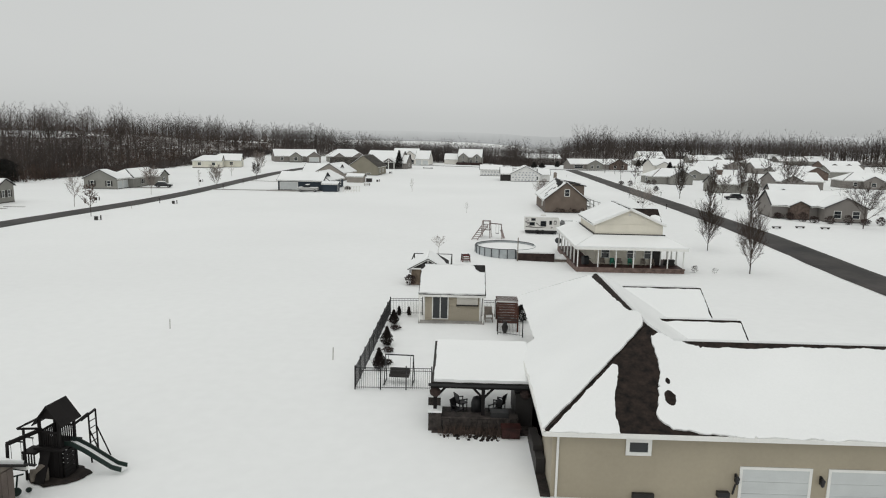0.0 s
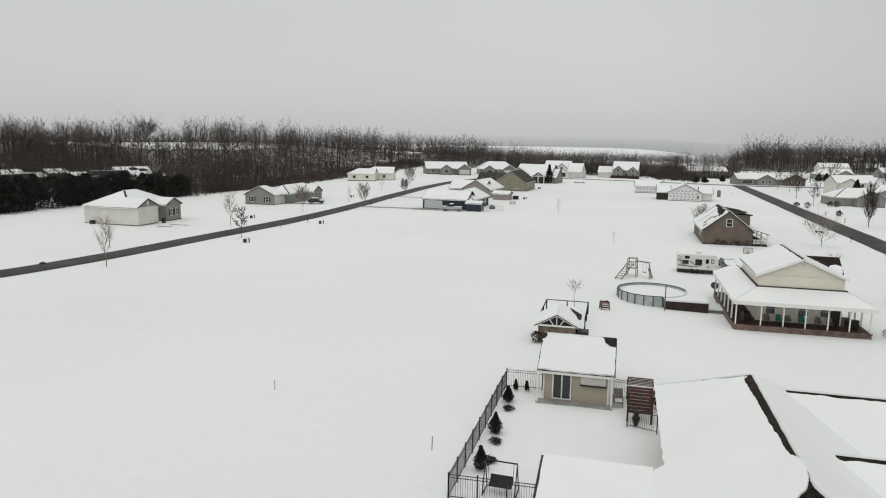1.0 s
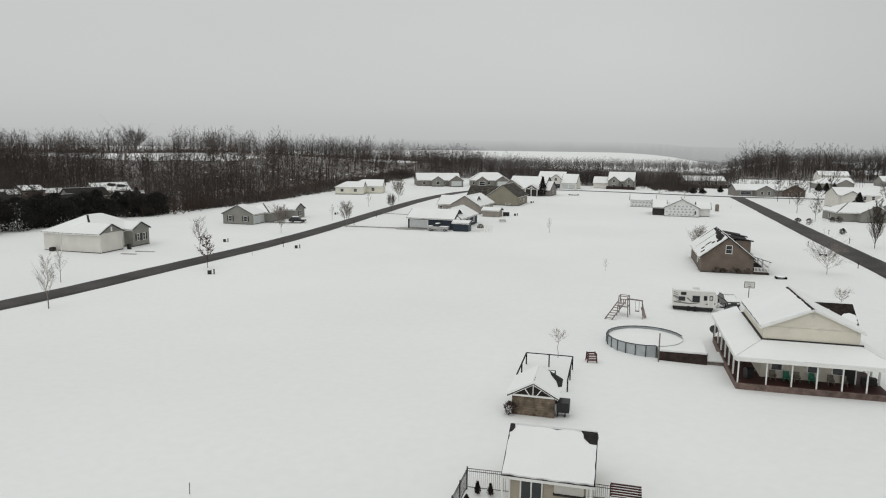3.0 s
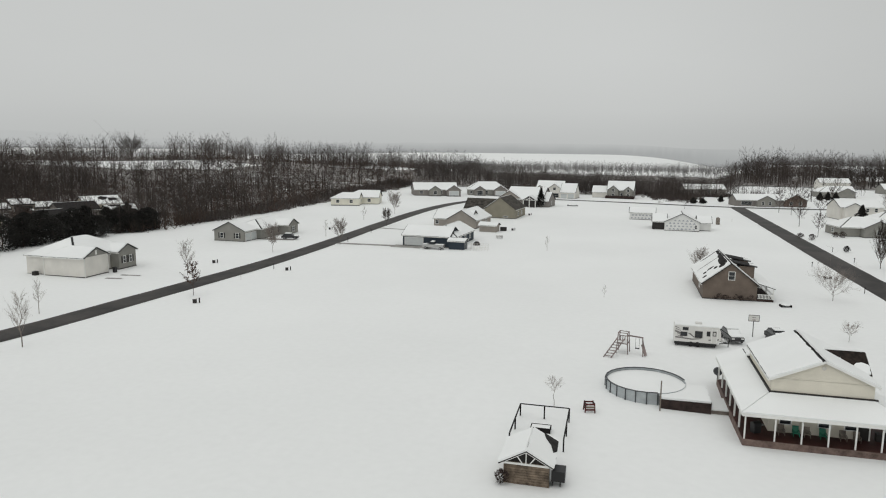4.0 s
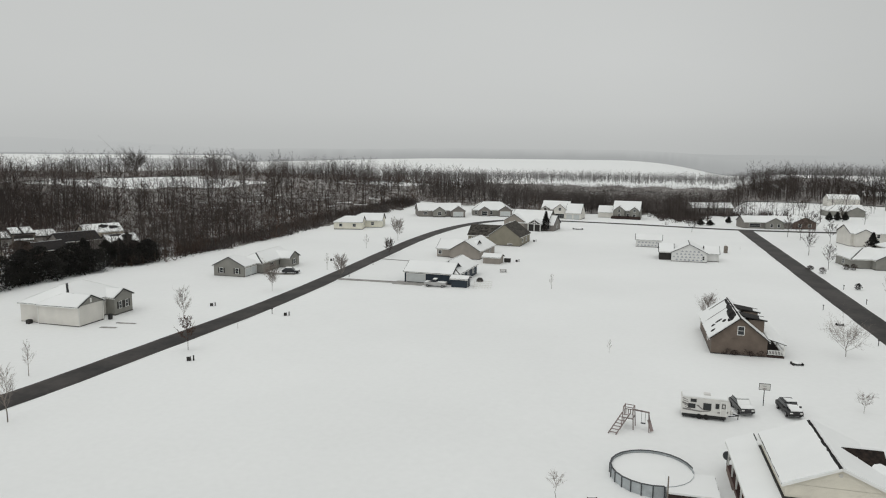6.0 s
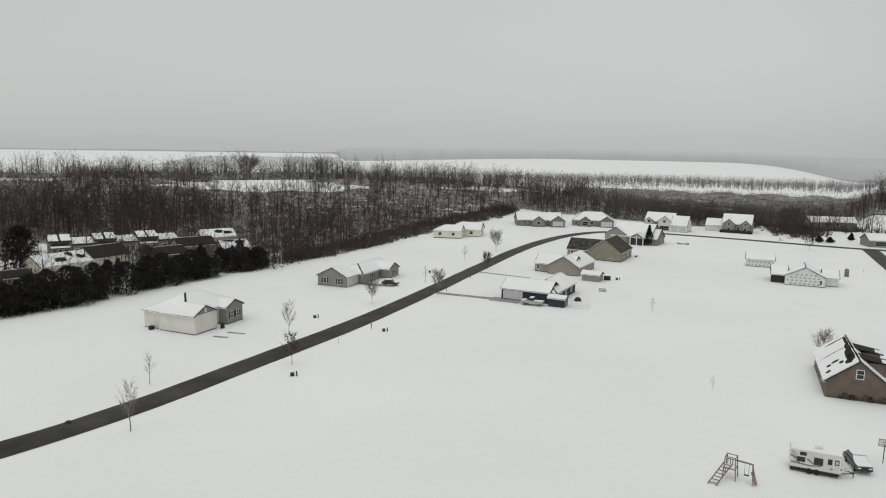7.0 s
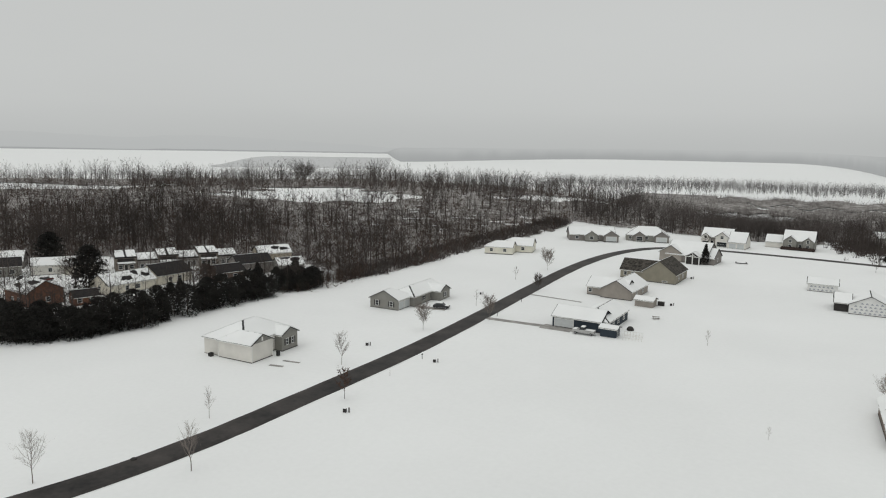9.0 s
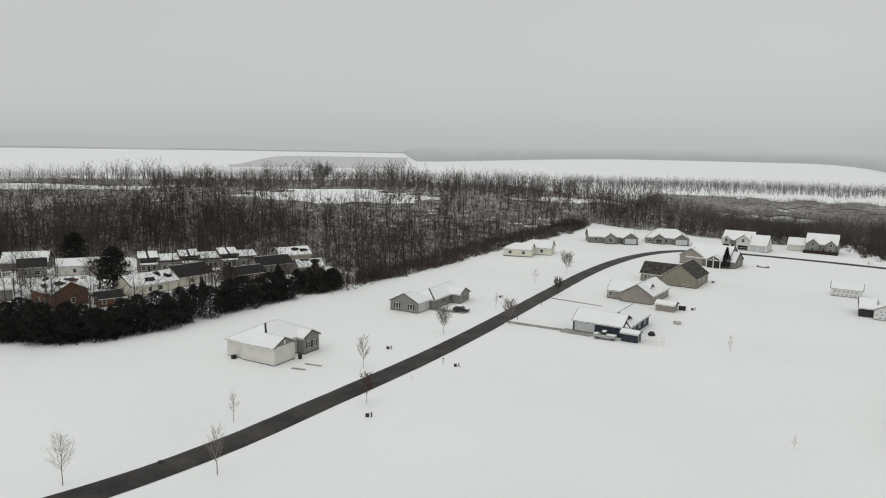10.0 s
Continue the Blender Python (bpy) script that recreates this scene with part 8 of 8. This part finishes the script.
def woodland_tree(rng, h, r, limbs, twigs, w, trunk_r, low=0.3):
    """A woodland tree for the middle distance: tapered trunk, arching limbs and fine twigs filling a rounded crown."""
    V, T, k = [], [], 7
    a = np.arange(3) * 2 * np.pi / 3
    ring = np.stack([np.cos(a), np.sin(a), 0 * a], 1)
    lean = np.append(rng.normal(size=2) * 0.03 * h, 0)
    mid, tip = lean * 0.4 + (0, 0, h * 0.45), lean + (0, 0, h * 0.74)
    V += [ring * trunk_r + (0, 0, -0.5), ring * trunk_r * 0.6 + mid, tip[None]]
    for j in range(3):
        j2 = (j + 1) % 3
        T += [(j, j2, 3 + j2), (j, 3 + j2, 3 + j), (3 + j, 3 + j2, 6)]

    def sliver(p, q, w):
        nonlocal k
        side = np.cross(q - p, rng.normal(size=3))
        side = side / (np.linalg.norm(side) + 1e-9) * w
        V.append(np.stack([p - side, p + side, q]))
        T.append((k, k + 1, k + 2))
        k += 3

    centre, half = h * (0.5 + 0.5 * low), h * 0.5 * (1 - low)
    ends = []
    for i in range(limbs):
        u = -0.8 + 1.62 * (i + rng.random()) / limbs
        az = i * 2.4 + rng.normal() * 0.5
        out = r * np.sqrt(max(0.06, 1 - min(u, 0.97) ** 2)) * rng.uniform(0.62, 0.95)
        q = np.array([np.cos(az) * out, np.sin(az) * out, centre + half * u * rng.uniform(0.84, 0.94)]) + lean * 0.7
        z0 = max(h * low * 0.8, q[2] - out * rng.uniform(0.8, 1.5))
        p = mid * (z0 / mid[2]) if z0 < mid[2] else mid + (tip - mid) * min(1, (z0 - mid[2]) / (tip[2] - mid[2]))
        g = p + (q - p) * (0.6, 0.6, 0.38)
        sliver(p, g, w * 1.3)
        sliver(g, q, w * 0.55)
        ends.append((p, g, q))
    for i in range(twigs):
        p, g, q = ends[rng.integers(len(ends))]
        t = rng.uniform(0.3, 1.0) ** 0.6
        s = g + (q - g) * t if rng.random() < 0.82 else p + (g - p) * t
        d = (q - p) / (np.linalg.norm(q - p) + 1e-9)
        turn = d * 0.3 + rng.normal(size=3) * 0.5 + (0, 0, 0.1)
        sliver(s, s + turn * r * rng.uniform(0.10, 0.27), w * rng.uniform(0.36, 0.62))
    return np.concatenate(V), np.array(T)


def brush(rng, h, r, n, w):
    V, T = [], []
    for i in range(n):
        p = np.array([rng.normal() * r * 0.35, rng.normal() * r * 0.35, -0.1])
        q = p + np.array([rng.normal() * r * 0.45, rng.normal() * r * 0.45, h * rng.uniform(0.4, 1.1)])
        side = np.array([rng.normal(), rng.normal(), 0]) * w
        V.append(np.stack([p - side, p + side, q]))
        T.append((3 * i, 3 * i + 1, 3 * i + 2))
    return np.concatenate(V), np.array(T)


wr = np.random.default_rng(11)
near_t = [woodland_tree(wr, 19, wr.uniform(4.2, 7.2), 20, 300, 0.068, 0.25, wr.uniform(0.22, 0.45)) for _ in range(12)]
mid_t = [woodland_tree(wr, 19, wr.uniform(4.8, 7.8), 15, 225, 0.088, 0.28, wr.uniform(0.18, 0.4)) for _ in range(12)]
crest_t = [woodland_tree(wr, 19, wr.uniform(4.6, 7.4), 20, 400, 0.070, 0.28, wr.uniform(0.2, 0.4)) for _ in range(12)]
far_t = [woodland_tree(wr, 18, wr.uniform(5.0, 7.5), 5, 24, 0.20, 0.22, 0.15) for _ in range(8)]
brush_t = [brush(wr, 3.6, 2.2, 17, 0.075) for _ in range(6)]
bush_t = [woodland_tree(wr, 4.0, wr.uniform(1.8, 2.8), 5, 30, 0.085, 0.05, 0.08) for _ in range(8)]
dense_t = [woodland_tree(wr, 6.0, wr.uniform(2.4, 3.6), 7, 56, 0.09, 0.06, 0.06) for _ in range(8)]


def lumps(p, k, seed):
    return np.array([noise.noise((float(x) * k, float(y) * k, seed)) for x, y in p])


def far_from(p):
    return np.hypot(p[:, 0] - 2, p[:, 1] - 20), np.degrees(np.arctan2(-(p[:, 0] - 2), p[:, 1] - 20))


# leaf litter showing through thin snow below the trees
fx, fy = np.meshgrid(np.arange(-640, 420, 4.0), np.arange(60, 900, 4.0))
fz = ground_z(fx, fy) + 0.12 + 0.35 * smooth(185, 260, np.maximum(-fx, fx + 40)) + 0.35 * smooth(420, 470, fy) + 0.6 * smooth(560, 700, fy)
cx_, cy_ = fx[:-1, :-1] + 2, fy[:-1, :-1] + 2
n_, a_ = ridge(cx_, cy_)
inside = wooded(cx_, cy_) & (np.hypot(cx_ - 2, cy_ - 20) < np.where(np.abs(cx_ - 30) < 200, 870, 640))
inside &= (((a_ - 42) / 62) ** 2 + ((n_ + 8 + 0.2 * (a_ - 42)) / 30) ** 2 > 1 + 0.5 * np.sin(a_ / 7.0) * np.sin(n_ / 5.0)) & (((a_ - 205) / 40) ** 2 + ((n_ + 5) / 18) ** 2 > 1 + 0.5 * np.sin(a_ / 6.0))
fi = (np.arange(fx.shape[0] - 1)[:, None] * fx.shape[1] + np.arange(fx.shape[1] - 1)[None])[inside]
ft = np.concatenate([np.stack([fi, fi + 1, fi + fx.shape[1] + 1], 1), np.stack([fi, fi + fx.shape[1] + 1, fi + fx.shape[1]], 1)])
used, ft = np.unique(ft, return_inverse=True)
fv = np.stack([fx, fy, fz], -1).reshape(-1, 3)[used]
fv[:, :2] += wr.normal(size=(len(fv), 2)) * 0.9
tagged(new("woodland_floor", array_mesh("woodland_floor", fv, ft.reshape(-1, 3), LITTER)), "brown leaf litter showing through thin snow below the trees", "ground", kind="structure")

# Upper woods grow thin enough to show snow between the stems, the foot of the slope is choked with brush.
cell = scatter(wr, 12800, -720, 420, 60, 760, lambda x, y: wooded(x, y) & (np.hypot(x - 2, y - 20) < 640))
n_c, a_c = ridge(cell[:, 0], cell[:, 1])
r_c, az_c = far_from(cell)
clumps = lumps(cell, 0.02, 1.0) + 0.7 * lumps(cell, 0.05, 4.0)
open_ = np.exp(-(((a_c - 40) / 95) ** 2) - ((n_c + 22) / 38) ** 2) + 0.6 * np.exp(-(((a_c - 205) / 60) ** 2) - ((n_c + 5) / 30) ** 2)
keep = wr.random(len(cell)) < 0.72 + 0.6 * clumps - 0.3 * open_ + 0.1 * (cell[:, 0] > 30) - 0.35 * smooth(95, 130, n_c) * (az_c > 14)
cell, n_c, a_c, r_c, az_c, clumps = cell[keep], n_c[keep], a_c[keep], r_c[keep], az_c[keep], clumps[keep]
size = (wr.uniform(0.5, 1.0, len(cell)) + 0.3 * clumps) * (1 + 0.30 * smooth(-6, -10, az_c)) * (1 - 0.14 * smooth(12, 15, az_c) * (1 - smooth(30, 34, az_c)))
size = size * np.where((n_c > -55) & (n_c < 0) & (a_c > 5) & (a_c < 75), 0.62, 1.0) * np.where(n_c > 0, 1.14, 1.0) * (1 - 0.14 * smooth(30, 36, az_c)) * np.where((n_c > -50) & (n_c < 40) & (a_c < -60), 0.66, 1.0)
size = size * (1 - 0.18 * smooth(2, 4, az_c) * (1 - smooth(9, 13, az_c)))
size = size * (1 - 0.2 * smooth(-9, -7, az_c) * (1 - smooth(0, 5, az_c))) * (1 - 0.2 * smooth(0, 4, az_c) * (1 - smooth(6, 9, az_c)))
front = (r_c < 400) | (cell[:, 0] > 45)
plant("woods", "dense dark brown deciduous woods standing in snow", near_t, WOODS, cell[front], size[front], wr)
west_c = ~front & ((az_c > 14) | (r_c < 575))
top_c = west_c & (n_c > -8) & (n_c < 95) & (az_c > 8)
west_c = west_c & ~top_c
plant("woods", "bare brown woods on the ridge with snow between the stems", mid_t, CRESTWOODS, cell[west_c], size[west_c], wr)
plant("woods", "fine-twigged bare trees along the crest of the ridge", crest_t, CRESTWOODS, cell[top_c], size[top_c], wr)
rest_c = ~front & ~west_c & ~top_c
plant("woods", "bare haze-greyed woods in the low ground before the lake", mid_t, MIDWOODS, cell[rest_c], size[rest_c], wr)
br_p = scatter(wr, 19500, -560, 300, 60, 640, lambda x, y: wooded(x, y) & (np.hypot(x - 2, y - 20) < 600))
n_b, a_b = ridge(br_p[:, 0], br_p[:, 1])
open_b = np.exp(-(((a_b - 40) / 110) ** 2) - ((n_b + 10) / 60) ** 2) + 0.5 * np.exp(-(((a_b - 205) / 60) ** 2) - ((n_b + 5) / 30) ** 2)
thick = 0.66 - 0.4 * open_b + 0.5 * lumps(br_p, 0.03, 6.0)
br_p = br_p[wr.random(len(br_p)) < thick]
r_b, az_b = far_from(br_p)
pale_b = (az_b < 12) & (r_b > 400)
plant("undergrowth", "tangled brown winter brush along the woods", bush_t, BRUSH, br_p[~pale_b], wr.uniform(0.9, 2.3, int((~pale_b).sum())), wr, 0.1)
plant("undergrowth", "tangled haze-greyed winter brush in the low ground", bush_t, MIDWOODS, br_p[pale_b], wr.uniform(0.8, 2.0, int(pale_b.sum())), wr, 0.1)
far_p = scatter(wr, 9500, -1100, 700, 150, 1340, lambda x, y: wooded(x, y) & (np.hypot(x - 2, y - 20) >= 640))
r_f, az_f = far_from(far_p)
shrub = (az_f > -13) & (az_f < 6.8) & (r_f < 900)
keep = wr.random(len(far_p)) < np.where(shrub, 0.55, 0.66)
far_p, r_f, az_f, shrub = far_p[keep], r_f[keep], az_f[keep], shrub[keep]
east_p = scatter(wr, 1000, 40, 430, 440, 600, lambda x, y: wooded(x, y) & (x > 2 + 0.14 * (y - 20) + 6 * np.sin(y / 14.0)))
plant("woods", "dark bare woods behind the eastern houses", mid_t, WOODS, east_p, wr.uniform(0.75, 1.15, len(east_p)) + 0.25 * lumps(east_p, 0.02, 9.0), wr)
belt_p = scatter(wr, 4500, -330, 330, 900, 1330, lambda x, y: wooded(x, y) & (np.hypot(x - 2, y - 20) > 935) & (np.hypot(x - 2, y - 20) < 1150))
plant("woods", "haze-greyed belt of trees along the near lake shore", far_t, FARWOODS, belt_p, wr.uniform(0.55, 0.95, len(belt_p)), wr)
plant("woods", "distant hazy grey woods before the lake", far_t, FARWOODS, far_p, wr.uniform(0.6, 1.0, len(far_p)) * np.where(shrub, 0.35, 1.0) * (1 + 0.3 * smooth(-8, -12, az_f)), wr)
sc_p = scatter(wr, 6000, -110, 240, 560, 900, lambda x, y: wooded(x, y) & (np.hypot(x - 2, y - 20) > 575) & (np.hypot(x - 2, y - 20) < 870))
r_s, az_s = far_from(sc_p)
sc_p = sc_p[(az_s > -13 + wr.normal(size=len(az_s))) & (az_s < 7.0 + 1.2 * wr.normal(size=len(az_s))) & (lumps(sc_p, 0.03, 2.0) > -0.15)]
plant("undergrowth", "haze-greyed scrub between the low snowy fields", bush_t, MIDWOODS, sc_p, wr.uniform(0.7, 1.9, len(sc_p)), wr, 0.1)
tree("large round-headed bare oak on the hill crest", -338, 453, 23, 10.0, 777, 30, 14, 8, 0.045, 0.5, CRESTWOODS, 0.3, 0.75, False)

# thickets at the foot of the woods, behind the townhouses and along the lawns
edge_p = scatter(wr, 5200, -165, -96, 190, 385, lambda x, y: wooded(x, y) & ~wooded(x + 14, y - 4))
plant("undergrowth", "dense brown brush along the edge of the woods", brush_t, CRESTWOODS, edge_p, wr.uniform(0.4, 1.1, len(edge_p)), wr, 0.1)
bb_p = np.concatenate([scatter(wr, 1900, -290, -118, 150, 330, lambda x, y: wooded(x, y) & (ridge(x, y)[0] < -105)), scatter(wr, 1500, -330, -205, 120, 290, lambda x, y: wooded(x, y) & (ridge(x, y)[0] < -60))])
plant("undergrowth", "dark thicket at the foot of the woods", dense_t, BRUSH, bb_p, wr.uniform(0.5, 1.3, len(bb_p)), wr, 0.1)
back_p = np.concatenate([scatter(wr, 650, -290, -118, 150, 330, lambda x, y: wooded(x, y) & (ridge(x, y)[0] < -95)), scatter(wr, 520, -330, -205, 120, 290, lambda x, y: wooded(x, y) & (ridge(x, y)[0] < -45))])
plant("woods", "dark bare trees crowding behind the townhouses", mid_t, WOODS, back_p, wr.uniform(0.5, 0.95, len(back_p)), wr)


def hollow(x, y):
    """Garden ground behind the hedge, clear of the houses and of the open yard between them."""
    clear = np.ones(len(x), bool)
    for hx, hy, *_ in TOWN:
        clear &= np.hypot(x - hx, y - hy) > 6.5
    yard = in_ellipse(x, y, -191, 163, 9, 20, -35) | in_ellipse(x, y, -187, 197, 9, 24, -34)
    return clear & ~yard & (x > -240) & (x < -137) & (y > 112) & (y < 338 + 0.72 * x)


lot_p = scatter(wr, 380, -130, 42, 386, 440, lambda x, y: wooded(x, y) & (x > -112 + 9 * np.sin(y / 5.0)))
plant("woods", "dark bare woods close behind the northern houses", near_t, CRESTWOODS, lot_p, wr.uniform(0.4, 0.75, len(lot_p)), wr)
low_p = scatter(wr, 900, -60, 90, 388, 560, lambda x, y: wooded(x, y) & (x < 2 + 0.15 * (y - 20)))
plant("woods", "low dark woods beyond the northern houses", mid_t, CRESTWOODS, low_p, wr.uniform(0.4, 0.72, len(low_p)), wr)
lb_p = scatter(wr, 900, -112, 42, 386, 440, wooded)
plant("undergrowth", "brown thicket close behind the northern houses", dense_t, CRESTWOODS, lb_p, wr.uniform(0.4, 0.9, len(lb_p)), wr, 0.1)
hol_p = scatter(wr, 400, -240, -138, 105, 235, hollow)
plant("hollow_trees", "bare garden trees among the houses in the hollow", near_t, WOODS, hol_p, wr.uniform(0.4, 0.78, len(hol_p)), wr)
hb_p = scatter(wr, 900, -240, -138, 105, 235, hollow)
plant("undergrowth", "brown garden brush among the houses in the hollow", brush_t, BRUSH, hb_p, wr.uniform(0.3, 0.7, len(hb_p)), wr, 0.1)

gap_p = np.concatenate([wr.normal((-130.5, 197), (3.2, 8), (150, 2)), wr.normal((-127, 208), (2.5, 6), (110, 2))])
plant("undergrowth", "dark brush between the evergreen hedge and the woods", dense_t, BRUSH, gap_p, wr.uniform(0.3, 0.9, len(gap_p)), wr, 0.1)
plant("woods", "bare trees between the evergreen hedge and the woods", near_t, WOODS, gap_p[::9], wr.uniform(0.4, 0.75, len(gap_p[::9])), wr)
hf_p = np.array([on_hedge(float(t)) for t in wr.random(110)]) + wr.normal(size=(110, 2)) * 1.6 - (2.5, 0)
plant("hedge_brush", "bare brown saplings growing through the evergreen hedge", near_t, WOODS, hf_p, wr.uniform(0.3, 0.5, len(hf_p)), wr)

# thin stand of tall trees among the eastern houses
st_p = np.concatenate([wr.normal((30, 392), (6, 16), (64, 2)), wr.normal((52, 404), (14, 8), (34, 2)), wr.normal((84, 392), (14, 10), (12, 2)), wr.normal((120, 470), (30, 20), (24, 2)), wr.normal((190, 520), (30, 25), (26, 2))])
plant("roadside_stand", "thin stand of tall bare trees among the eastern houses", near_t, WOODS, st_p, wr.uniform(0.35, 0.82, len(st_p)), wr)
sb_p = np.concatenate([wr.normal((30, 390), (6, 14), (240, 2)), wr.normal((56, 410), (18, 8), (100, 2))])
plant("undergrowth", "brown thicket between the eastern houses", brush_t, WOODS, sb_p, wr.uniform(0.5, 1.4, len(sb_p)), wr, 0.1)

# withered perennials before the stone counter of the patio
pb_p = np.stack([wr.uniform(-0.5, 3.0, 46), wr.uniform(32.15, 32.6, 46)], 1)
plant("garden_brush", "withered brown perennials before the patio counter", brush_t, BRUSH, pb_p, wr.uniform(0.1, 0.2, 46), wr, 0.0)
